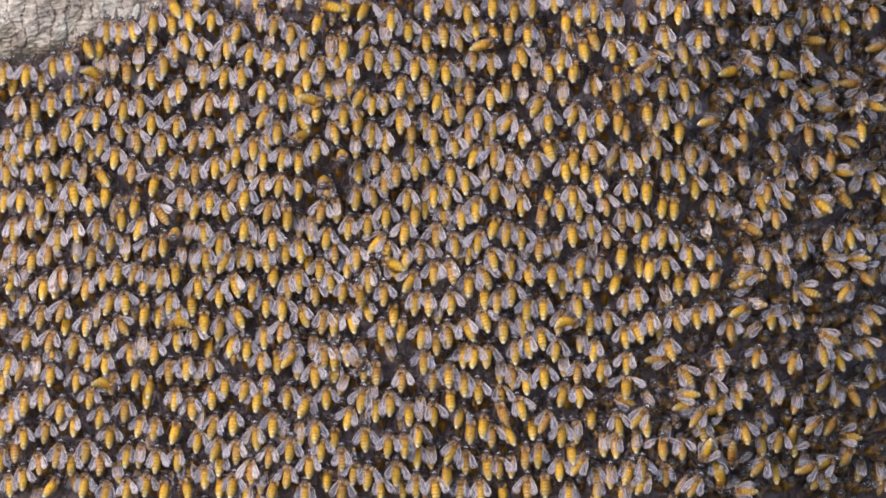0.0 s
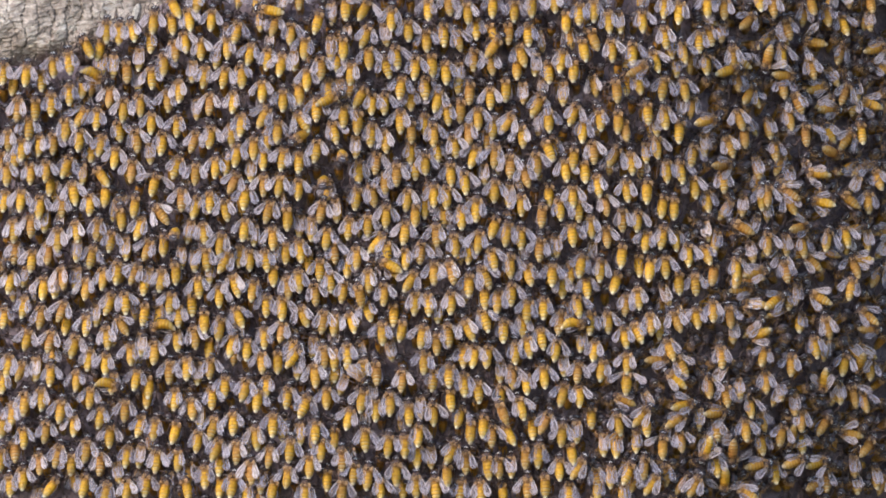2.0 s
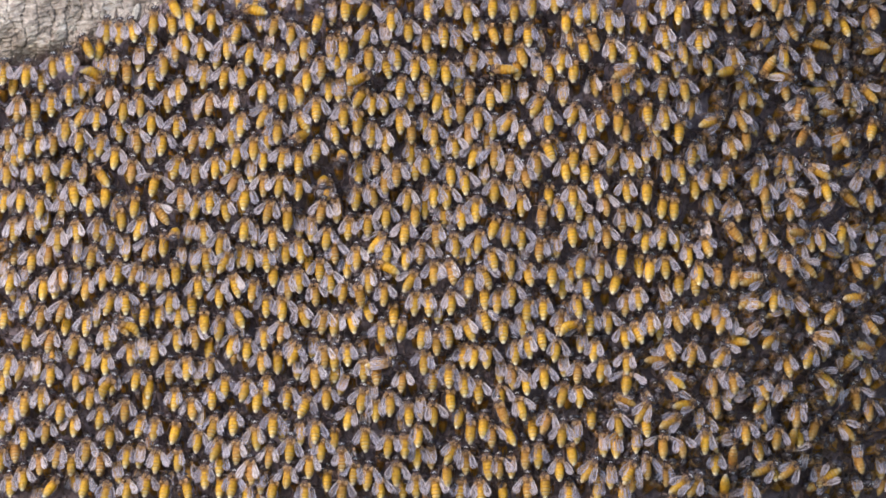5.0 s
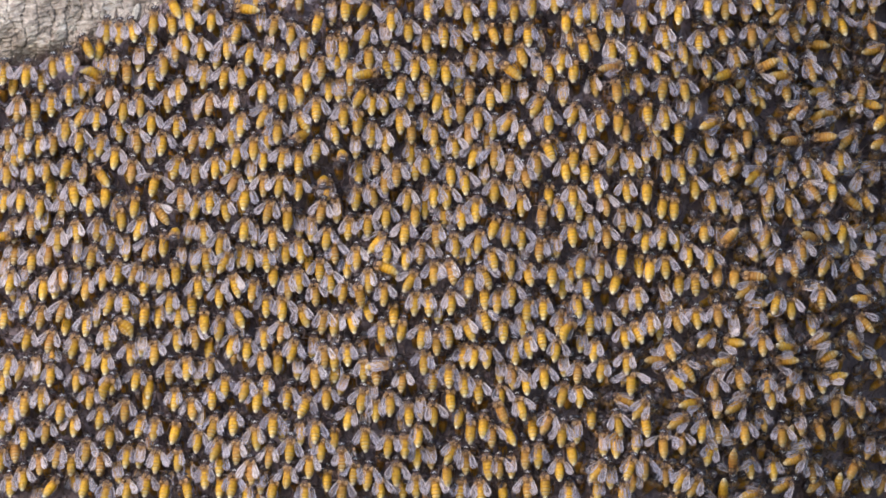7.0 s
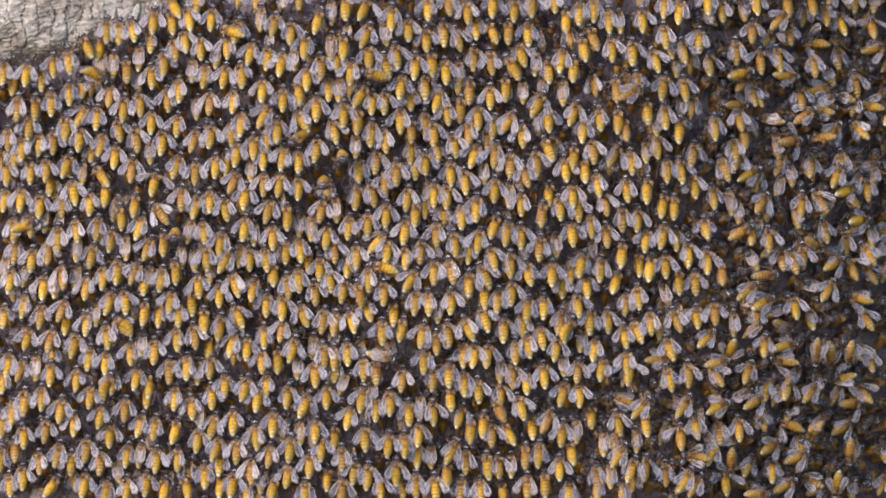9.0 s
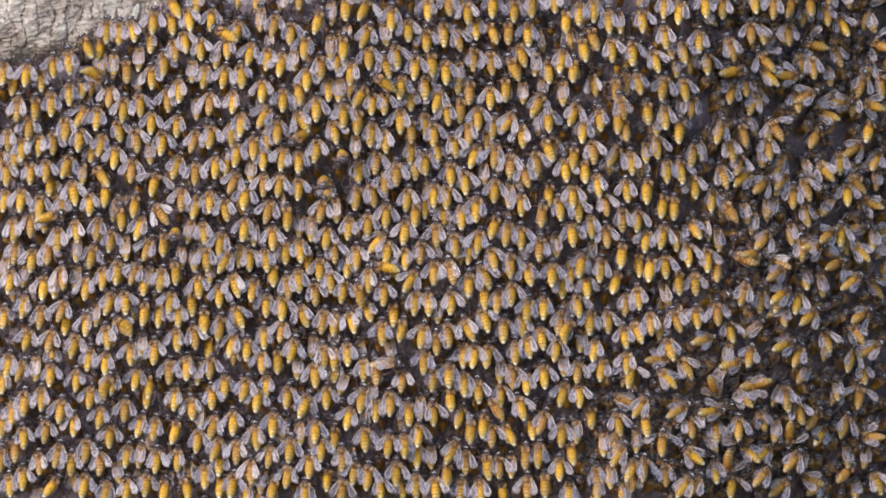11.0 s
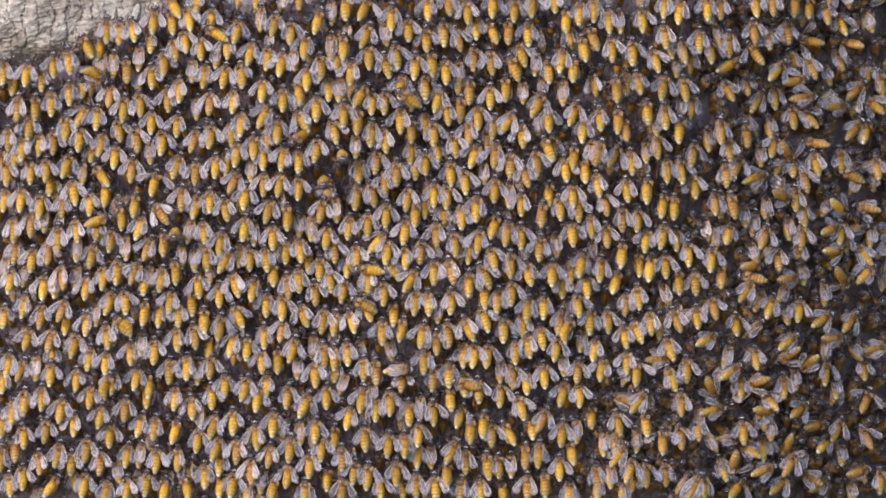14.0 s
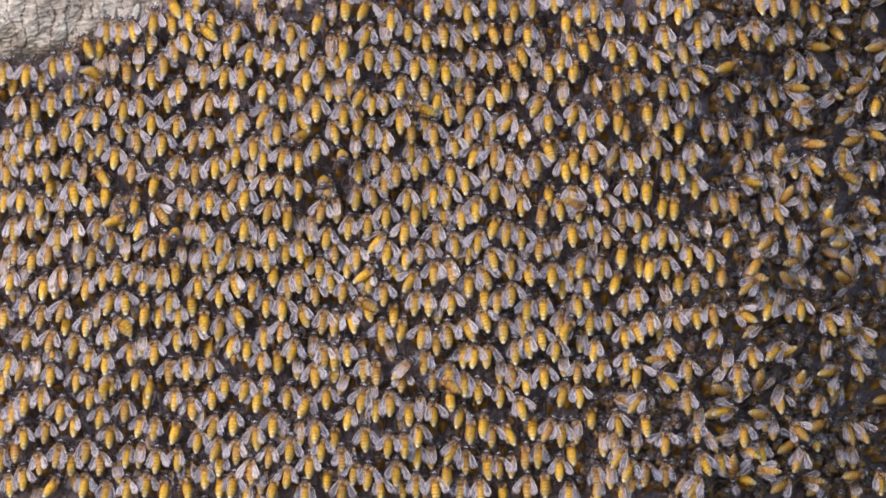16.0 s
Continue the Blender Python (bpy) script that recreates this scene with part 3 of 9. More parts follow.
def filling():
    """The next bees inwards, seen in the gaps: heads, legs and dull wings between the rows."""
    made, g = [], random.Random(5)
    for r in range(38):
        for k in range(86):
            x = -318 + k * 7.9 + (r % 2) * 3.9 + g.uniform(-2.2, 2.2)
            z = 134 - r * 10.4 + g.uniform(-2.5, 2.5)
            if not in_swarm(x * MM, CAM_Z + (z + 7) * MM):
                continue
            past = abs(x) > 232 or z < -136                   # past the rows set one by one
            if past:
                made.append((perch(x, z, g.gauss(0, 14), g.uniform(-26, -16), g.uniform(5, 8), g.uniform(-14, 14)), ("outer_" if abs(x) > 250 or z < -152 else "inner_") + g.choice(("half", "open", "left_out", "right_out")), 1.0))
            if past and (abs(x) > 250 or z < -152):
                continue
            wild = x > 120 or (x > 70 and z < -50)
            lean = g.gauss(0, 45) if wild else g.gauss(0, 10)
            if g.random() < (0.16 if wild else 0.12):
                made.append((perch(x, z, lean, g.uniform(-14, -4), g.uniform(0.5, 3.0) if wild else g.uniform(-1.0, 1.5), g.uniform(-25, 25)), "inner_" + g.choice(("closed", "closed", "half")), 0.97))
            else:                                             # head outwards, abdomen tucked in
                made.append((perch(x, z - 4, lean, g.uniform(40, 62), g.uniform(-6.6, -4.0), g.uniform(-25, 25)), "tucked_furry" if wild else "tucked", 1.0))
                if wild:
                    made.append((perch(x + g.uniform(-4, 4), z + g.uniform(-5, 5), g.gauss(0, 70), g.uniform(50, 70), g.uniform(-8.0, -5.0), g.uniform(-30, 30)), "tucked_furry", 1.0))
    return made


PATTERNS = {}
FLANK = []


def loose(x, z, lean, k, size=1.0, out=None, tilt=None, label="", group="bees of the curtain"):
    """One bee of its own."""
    deep = k in "de"
    kind = "half" if k == "d" else KIND[k]
    if out is None:
        out = 2.8 if deep else dice.uniform(6.2, 7.8)
    if tilt is None:
        tilt = dice.uniform(-24, -15) if abs(lean) < 30 else dice.uniform(-12, -2)
        if x > 112 and group != "bees of the curtain":
            tilt -= dice.uniform(0, 20)                      # the restless ones lift the abdomen further
    roll = dice.uniform(-14, 14)
    m = perch(x, z, lean, tilt, out, roll)
    # most flank bees take the browner abdomen, which also paints in their shade
    brown_shaded = group != "bees of the curtain" and x > 95 and dice.random() < 0.75
    if (kind, brown_shaded) not in PATTERNS:
        bee = PATTERNS[kind, brown_shaded] = pattern_bee(kind, brown_shaded)
        bee.matrix_basis = m
    else:
        bee = copy_thing(PATTERNS[kind, brown_shaded], m)
    bee.scale = (size, size, size)
    colour = "brown ringed" if brown_shaded else "orange-yellow"
    wings = {"closed": "wings folded flat", "under": "wings tucked in", "curled": "its body curled sideways", "curled_back": "its body curled sideways", "half": "wings half folded", "wide": "wings held wide"}.get(kind, "smoky wings spread")
    tagged(bee, label or f"giant honey bee with {colour} abdomen and {wings}", "bee", group)
    bee["perch"] = (out, tilt, roll)
    return bee


def settle(bees, group):
    for x, z, lean, k in bees:
        loose(x, z, lean, k, dice.uniform(0.95, 1.05), group=group)


def waggled(rows, swing):
    """The same way with the quick side-to-side shake of a dancing bee laid over it."""
    shaken, n = [], 128
    for i in range(n + 1):
        t = 16.0 * i / n
        a, b = next((p, q) for p, q in zip(rows, rows[1:]) if p[0] <= t <= q[0])
        f = (t - a[0]) / (b[0] - a[0])
        s = (-1) ** i * (0.5 + 0.5 * math.sin(t * 2.1))
        x, z, lean = (a[j] + (b[j] - a[j]) * f for j in (1, 2, 3))
        shaken.append((t, x + 0.5 * s, z + 0.3 * s, lean + swing * s))
    return shaken


def crawler(rows, k, out=None, tilt=None, label="", swing=0.0):
    """A bee that moves: rows of (seconds, x mm, z mm, lean)."""
    if rows[-1][0] < 16.0:
        rows = rows + [(16.0, *rows[-1][1:])]
    if not swing and rows[0][1] > 112 and len(FLANK) % 3 == 0:      # every third bee of the flank shakes itself
        swing = 4.0
    if swing:
        rows = waggled(rows, swing)
    t, x, z, lean = rows[0]
    bee = loose(x, z, lean, k, out=out, tilt=tilt, label=label, group="bees on the move")
    FLANK.append((bee, rows))


def motions():
    for bee, rows in FLANK:
        out, tilt, roll = bee["perch"]
        walk(bee, [(t, perch(x, z, lean, tilt, out, roll)) for t, x, z, lean in rows])


build_ground()
build_branch()
build_backing()
# ---------------------------------------------------------------- the resting curtain, row by row from the branch down
hang([
    (-132.4, 118.7, 30, "c"), (-125.7, 112.6, 12, "r"), (-121.8, 121.8, 0, "h"), (-114.8, 112.3, -2, "o"), (-90.2, 112.8, 0, "e"), (-71.1, 122.6, 0, "o"),
    (-54.9, 115.6, 0, "e"), (-48.2, 118.2, 0, "c"), (-39.8, 117.3, -25, "w"), (-25.5, 113.1, 0, "l"), (-7.3, 117.3, 0, "l"), (3.1, 120.1, 8, "l"),
    (12.3, 115.9, 2, "o"), (24.6, 119, -3, "o"), (35.3, 116.8, -2, "o"), (44, 119.6, 0, "r"), (55.2, 121, 5, "h"), (67.5, 115.4, -3, "h"),
    (74.8, 117.3, -2, "h"), (109.5, 118.7, -5, "h"), (117, 116.5, -8, "l"), (-166.6, 106.7, 3, "h"), (-160.4, 105.6, 0, "h"), (-153.4, 106.7, 14, "h")
])
hang([
    (-144.8, 101.6, 5, "d"), (-143.4, 111.4, 0, "o"), (-134.1, 110.6, 10, "c"), (-127.7, 101.4, 12, "r"), (-102.5, 106.4, -10, "r"),
    (-84, 109.5, -10, "r"), (-75.6, 105.6, 0, "r"), (-62.4, 111.2, -14, "c"), (-38.9, 104.2, -22, "r"), (-28.3, 105.6, 5, "d"), (-17.1, 107.2, 1, "o"),
    (-8.1, 102.2, 1, "o"), (0.3, 105.3, 3, "r"), (7.8, 102.2, 13, "r"), (16.5, 108.1, 0, "d"), (25.2, 105.8, 20, "c"), (32.5, 105.8, 0, "c"),
    (42.3, 105.3, 3, "l"), (61, 111.4, 0, "c"), (75, 103, 20, "c"), (82.3, 111.7, 2, "h"), (87.6, 110.9, 0, "e"), (98.8, 111.7, 1, "r"),
    (110, 103.9, 5, "h")
])
hang([
    (127.1, 101.6, -3, "l"), (-192.9, 89, 5, "l"), (-185.1, 91.6, 8, "h"), (-175.6, 98.8, 28, "c"), (-170.5, 97.7, -10, "d"), (-168.8, 90.4, 0, "e"),
    (-163, 89.9, 0, "e"), (-150.4, 93.2, 0, "e"), (-138.3, 90.4, 5, "r"), (-132.7, 97.2, 12, "r"), (-120.1, 98, 8, "r"), (-111.7, 94.1, -5, "d"),
    (-106.7, 98.6, 4, "l"), (-95.8, 95.5, -9, "o"), (-87.1, 93, -4, "r"), (-80.4, 90.4, -8, "o"), (-73.4, 92.7, 0, "d"), (-68.6, 98.8, -2, "l"),
    (-60.5, 88.8, 2, "r"), (-55.4, 98.8, 0, "e"), (-52.6, 92.1, 0, "d"), (-49.3, 98.3, -2, "c"), (-36.7, 93.8, 2, "o"), (-27.7, 89.3, 14, "l")
])
hang([
    (-23, 94.1, 8, "r"), (-14, 89, -5, "r"), (-5.3, 90.4, 3, "c"), (15.1, 92.7, 0, "r"), (24.1, 91, 8, "l"), (36.7, 88.5, 0, "d"), (39.2, 95.2, 18, "o"),
    (45.6, 90.7, 0, "e"), (58.5, 92.1, -7, "h"), (70, 97.7, 10, "c"), (83.7, 97.4, 3, "r"), (93.8, 96, 0, "r"), (105.6, 91.8, 14, "r"),
    (113.4, 99.1, 0, "d"), (115.4, 89.3, 0, "d"), (119.3, 96.3, 10, "r"), (-217.8, 86, 2, "h"), (-213.1, 80.6, 0, "d"), (-206.6, 85.1, -5, "o"),
    (-198.8, 82.6, 5, "d"), (-178.6, 79.2, 0, "d"), (-156.5, 86.8, 5, "c"), (-150.9, 82, 5, "d"), (-144.2, 83.7, 7, "o")
])
hang([
    (-130.5, 77.3, 5, "h"), (-123.8, 87.1, 0, "d"), (-118.2, 84.3, -6, "h"), (-108.6, 84, -6, "o"), (-99.7, 84.6, 8, "r"), (-89.6, 77.3, 2, "o"),
    (-67.5, 82.9, 1, "o"), (-45.6, 86, -6, "l"), (-21, 79.2, -8, "o"), (-9, 79, 2, "r"), (1.4, 86.5, 2, "o"), (7.8, 86.2, 0, "e"), (7.8, 81.5, 0, "d"),
    (52.4, 86.5, 6, "r"), (64.7, 87.4, -1, "c"), (86.2, 77.3, 2, "c"), (90.7, 80.6, 0, "d"), (97.2, 80.6, 10, "h"), (108.9, 78.7, -10, "o"),
    (119.8, 77.8, 5, "o"), (-210.6, 68.3, -4, "h"), (-201.9, 68.3, 2, "c"), (-194, 70.8, 2, "h"), (-185.1, 75.3, 3, "h")
])
hang([
    (-165.2, 74.5, -5, "o"), (-158.2, 68, -3, "o"), (-150.1, 70.3, 8, "r"), (-136.1, 72.5, 8, "l"), (-121.8, 68.3, 2, "d"), (-115.6, 70.8, 2, "o"),
    (-103.9, 71.7, -3, "h"), (-79.2, 72.5, 2, "o"), (-71.1, 76.2, 6, "c"), (46.2, 70.3, -25, "r"), (59.6, 76.4, 0, "e"), (64.1, 65.5, -18, "r"),
    (101.6, 66.1, 0, "c"), (-205, 59.1, -2, "o"), (-187, 58.5, 0, "r"), (-180.3, 53.2, -2, "r"), (-179.8, 64.4, -27, "l"), (-171.6, 63.3, -2, "h"),
    (-160.4, 57.1, 13, "r"), (-144.5, 61.3, 1, "o"), (-131.6, 59.6, 1, "l"), (-115.4, 54.3, -3, "r"), (-104.7, 55.7, 3, "d"), (-100, 60.8, -1, "h")
])
hang([
    (-89.3, 64.7, -23, "l"), (-82, 57.1, 3, "o"), (-68.9, 62.2, 32, "l"), (52.4, 62.7, 4, "o"), (69.2, 57.7, -3, "h"), (78.1, 62.7, 3, "l"),
    (86.8, 61.9, -5, "c"), (90.4, 58, 9, "c"), (105.8, 60.5, 0, "d"), (110, 64.1, 3, "h"), (117, 57.4, -4, "c"), (-215.3, 52.9, 2, "h"),
    (-212, 44.5, 0, "d"), (-208.6, 48.4, 2, "h"), (-199.9, 50.4, -3, "l"), (-193.2, 51.2, 3, "r"), (-174.2, 47, 3, "d"), (-169.7, 50.4, -10, "h"),
    (-162.7, 44.2, -2, "o"), (-151.8, 52.9, 10, "r"), (-145, 46.5, 6, "d"), (-139.4, 51.5, 0, "r"), (-123.8, 52.1, -14, "r"), (-102.5, 45.4, -5, "r")
])
hang([
    (-93.8, 49, 3, "o"), (-89.3, 43.7, 5, "r"), (-87.1, 52.6, 0, "d"), (-79.5, 43.7, -8, "l"), (-71.4, 42, -2, "o"), (-63, 47.6, -8, "r"),
    (46.5, 41.4, 6, "r"), (52.9, 47.9, 22, "c"), (64.7, 43.7, -5, "c"), (74.5, 47, 4, "r"), (84, 44.8, -25, "r"), (93.5, 41.4, 2, "h"),
    (100.5, 46.5, 0, "e"), (106.1, 49.3, 4, "r"), (123.5, 45.4, -9, "r"), (-216.2, 36.4, 5, "r"), (-204.4, 36.4, 2, "r"), (-196.8, 37.5, 0, "r"),
    (-194.6, 30.5, 2, "d"), (-187, 39.8, -15, "r"), (-178.4, 36.1, 0, "e"), (-168.3, 35, 37, "c"), (-154.3, 37.8, 0, "o"), (-143.4, 30.8, -10, "w")
])
hang([
    (-132.4, 39.5, -12, "h"), (-122.6, 36.1, 0, "o"), (-112.8, 39.2, 0, "o"), (-107.5, 40.9, 0, "d"), (-104.4, 31.6, -20, "o"), (-94.9, 38.1, 0, "d"),
    (-88.8, 30.5, 0, "l"), (-81.2, 30.2, -8, "o"), (41.2, 35.3, 14, "l"), (60.8, 38.1, 6, "o"), (70.3, 37.5, 3, "c"), (77, 30.5, 6, "h"),
    (110.9, 37.5, 1, "h"), (117.9, 37.2, 7, "r"), (124.6, 29.7, 5, "o"), (-217.3, 22.7, -4, "h"), (-209.2, 23.2, -2, "o"), (-199.9, 19.9, 2, "r"),
    (-188.7, 20.2, 3, "h"), (-182.8, 26.9, 13, "o"), (-175, 21, 2, "r"), (-167.4, 25.5, 0, "d"), (-152.9, 19.9, -3, "c"), (-129.4, 23.5, 2, "l")
])
hang([
    (-122.9, 19.6, -10, "r"), (-115.4, 22.1, 2, "o"), (-107.5, 18.2, 14, "l"), (-98.3, 24.6, -4, "o"), (-71.7, 28.3, 0, "r"), (52.6, 25.5, 0, "d"),
    (58, 18.5, 4, "r"), (64.4, 24.9, 0, "o"), (66.9, 18.2, 5, "r"), (80.6, 20.7, 8, "r"), (91.3, 27.7, 4, "l"), (101.1, 27.7, -3, "c"),
    (108.6, 20.2, -10, "c"), (114.5, 19, -4, "c"), (-212.5, 8.4, 4, "h"), (-204.1, 10.6, 3, "o"), (-197.1, 13.4, 0, "d"), (-181.4, 7.6, 11, "h"),
    (-171.4, 8.7, 0, "h"), (-159.3, 14, 6, "c"), (-150.6, 9.5, -14, "h"), (-138.9, 16.2, 38, "o"), (-125.7, 7.8, -10, "e"), (-118.4, 6.7, 8, "h")
])
hang([
    (-98.6, 8.7, -7, "o"), (-86.8, 17.6, -14, "o"), (-77, 14.3, 0, "c"), (-71.1, 10.9, 0, "d"), (-65, 9.2, 0, "d"), (49, 15.4, -5, "c"),
    (64.1, 6.2, 4, "o"), (73.4, 9.8, 3, "h"), (88.8, 13.4, 0, "h"), (96.3, 12.6, -6, "r"), (-212, -2.5, 0, "d"), (-195.7, -3.1, 5, "r"),
    (-190.7, 3.9, 4, "h"), (-181.2, -1.7, 0, "d"), (-174.2, -5, -6, "o"), (-164.9, 2.5, -3, "r"), (-156.8, -0.6, 2, "d"), (-146.7, -1.4, -16, "l"),
    (-138.3, 0.8, 0, "c"), (-129.4, -5.3, 0, "e"), (-110.3, 1.4, -5, "l"), (-101.1, -4.5, 0, "d"), (-93.5, 5.9, 0, "e"), (-84.3, 4.5, 0, "o")
])
hang([
    (-77.8, -3.1, 0, "o"), (-70.8, -1.7, 8, "h"), (47.9, -1.1, -5, "l"), (56.3, 0.3, 0, "e"), (81.2, 5, 2, "o"), (88.5, -4.2, -6, "c"),
    (100.5, 2.8, -10, "l"), (108.4, 4.8, -12, "r"), (115.4, 3.1, 0, "d"), (121.5, -3.9, 0, "r"), (-214.5, -16.8, -6, "r"), (-207.5, -14.6, 0, "e"),
    (-203.8, -6.7, 2, "o"), (-188.2, -15.1, 10, "l"), (-181.7, -15.4, 0, "e"), (-168.6, -15.7, 0, "r"), (-161.6, -12.6, 0, "r"), (-153.2, -13.4, -20, "l"),
    (-146.2, -15.1, -10, "e"), (-139.7, -16.5, -8, "h"), (-132.4, -13.2, 2, "c"), (-122.9, -6.2, 0, "e"), (-117, -5.9, 5, "l"), (-115.6, -12.9, 0, "d")
])
hang([
    (-108.6, -7.3, -28, "h"), (-95.8, -6.7, 2, "r"), (-87.6, -6.7, 8, "h"), (-84, -14.3, 2, "c"), (-71.4, -16.8, 5, "h"), (-66.4, -7.6, 0, "d"),
    (42.6, -13.4, 10, "l"), (54, -13.7, -3, "o"), (63, -12.9, 0, "d"), (68.3, -9, -12, "l"), (77.8, -11.5, -6, "h"), (97.2, -9, 0, "d"),
    (102.5, -10.9, -10, "c"), (110.3, -9.8, -1, "o"), (-198, -20.2, 2, "o"), (-191.8, -19.3, 0, "d"), (-177, -20.7, -1, "o"), (-165.8, -28, -15, "r"),
    (-157.4, -27.7, 8, "r"), (-148.1, -18.5, 0, "d"), (-135.2, -27.7, -4, "l"), (-124.3, -28.6, 3, "d"), (-121, -19.9, 5, "o"), (-110.9, -24.4, 0, "o")
])
hang([
    (-102.5, -18.5, 14, "l"), (-94.4, -21.6, -8, "l"), (-87.4, -29.1, -2, "l"), (-76.7, -19.9, 5, "h"), (-63.3, -23.5, 6, "r"), (-29.4, -23.5, 2, "r"),
    (-14, -27.7, 2, "r"), (-7, -28.3, 3, "l"), (3.9, -27.7, 0, "r"), (20.7, -24.9, 3, "c"), (26.9, -26.9, -4, "h"), (33.9, -23.5, -3, "r"),
    (59.1, -19.3, 0, "d"), (71.4, -20.2, 3, "o"), (85.1, -17.9, -18, "c"), (90.4, -28.6, -8, "h"), (96.9, -25.5, 2, "h"), (117, -17.9, 0, "c"),
    (125.2, -18.5, 0, "o"), (-217.6, -35.3, 0, "r"), (-207.8, -29.7, -5, "h"), (-199.4, -34.7, 1, "r"), (-189.3, -31.9, -13, "o"), (-186.8, -38.4, 0, "d")
])
hang([
    (-176.7, -38.9, 0, "l"), (-171.4, -33.3, 0, "d"), (-158.2, -39.2, 37, "o"), (-148.1, -33.3, -6, "c"), (-140.8, -33.9, 0, "d"), (-131, -34.2, 3, "h"),
    (-118.2, -37, 2, "c"), (-110.9, -40.3, -7, "r"), (-100.8, -34.7, 24, "o"), (-79.8, -30.2, 0, "r"), (-68.6, -34.2, 22, "l"), (-59.6, -37, -6, "r"),
    (-53.8, -38.4, -4, "o"), (-44.8, -37.5, 17, "l"), (-36.7, -31.9, 20, "l"), (-24.4, -33.3, 0, "d"), (-2.5, -31.9, 0, "e"), (13.2, -40.9, 23, "l"),
    (21, -36.1, 15, "r"), (39.5, -38.9, 0, "d"), (41.7, -31.4, -6, "l"), (49.8, -30.5, -4, "l"), (57.7, -37.2, -12, "h"), (66.9, -29.4, 6, "r")
])
hang([
    (72.8, -37.2, -3, "l"), (81.8, -37.5, -1, "r"), (-206.4, -45.9, -8, "o"), (-194.9, -46.8, -5, "o"), (-183.1, -49, -7, "r"), (-166.3, -44.8, 12, "h"),
    (-149.2, -47.9, 0, "d"), (-143.1, -52.1, 0, "r"), (-131.6, -46.2, 3, "l"), (-122.9, -44.8, 8, "r"), (-115.9, -50.1, 0, "d"), (-104.7, -48.7, -14, "l"),
    (-97.2, -51, -3, "o"), (-88.5, -45.1, 1, "h"), (-80.1, -42, -8, "l"), (-75, -51.2, -14, "r"), (-64.4, -50.1, 0, "e"), (-30, -42.6, 6, "l"),
    (-20.7, -41.7, -10, "c"), (-10.4, -44.2, -8, "l"), (-3.1, -48.2, 3, "o"), (2.8, -43.7, 5, "r"), (30, -41.4, -4, "r"), (35.8, -52.4, 0, "h")
])
hang([
    (42.6, -49.6, 5, "l"), (49, -45.4, 8, "o"), (55.7, -51.2, -10, "r"), (68.3, -46.5, -5, "e"), (74.8, -51.5, -12, "h"), (90.4, -44.8, 4, "l"),
    (96.9, -42.3, 20, "l"), (-215.6, -58.5, -3, "h"), (-209.7, -61.6, -16, "r"), (-201.3, -59.9, 0, "d"), (-194.6, -63.6, 2, "r"),
    (-175.6, -55.7, -3, "h"), (-167.2, -58, 4, "l"), (-154.6, -53.2, 5, "l"), (-135.5, -61.9, 0, "o"), (-126.8, -59.9, -1, "l"), (-121.5, -62.2, 0, "d"),
    (-115.4, -60.2, -2, "r"), (-89.6, -57.1, 2, "l"), (-81.8, -57.1, 0, "c"), (-72, -59.9, 0, "e"), (-63.3, -63.3, 4, "o"), (-58.8, -54.3, 4, "r"),
    (-53.8, -55.7, 0, "c")
])
hang([
    (-53.5, -60.8, 0, "d"), (-47.3, -53.2, 6, "h"), (-39.2, -61, 0, "h"), (-33, -62.4, 5, "c"), (-9.2, -57.1, -3, "l"), (3.1, -63.6, 0, "l"),
    (10.1, -53.5, 0, "d"), (15.1, -54.3, -8, "r"), (21.8, -54.3, -6, "r"), (28.3, -61.3, 0, "e"), (34.4, -64.4, 3, "r"), (50.1, -64.1, 4, "o"),
    (59.9, -58.5, 0, "d"), (66.6, -62.4, -7, "o"), (78.4, -60.8, -10, "l"), (91.3, -57.7, -5, "l"), (-218.1, -66.9, 0, "h"), (-198.8, -75.3, 3, "h"),
    (-181.7, -66.4, 2, "o"), (-175, -74.8, -3, "o"), (-163.8, -67.5, -3, "l"), (-152.3, -65.8, -8, "o"), (-146.7, -74.2, 0, "d"), (-145.9, -68.9, 0, "d")
])
hang([
    (-132.7, -75.3, -5, "h"), (-114.5, -74.8, 2, "r"), (-108.1, -69.2, 0, "o"), (-98.6, -70.6, -14, "r"), (-92.1, -75.9, -6, "o"), (-87.4, -69.2, -3, "d"),
    (-77.3, -74.8, -5, "r"), (-57.7, -74.8, 2, "o"), (-49.8, -68.3, -20, "e"), (-40.3, -75.9, -8, "l"), (-34.7, -72.5, 0, "d"), (-20.4, -66.4, -4, "r"),
    (-5, -66.1, -5, "r"), (3.9, -75.9, 5, "c"), (10.4, -68, 3, "h"), (17.6, -71.7, 3, "o"), (28.3, -73.9, -5, "r"), (41.4, -67.8, 2, "l"),
    (59.1, -73.1, -15, "o"), (67.5, -73.9, 0, "r"), (-213.4, -82.6, -3, "h"), (-207.5, -77.3, -2, "r"), (-189.6, -81.2, -3, "o"), (-170, -84.6, -9, "o")
])
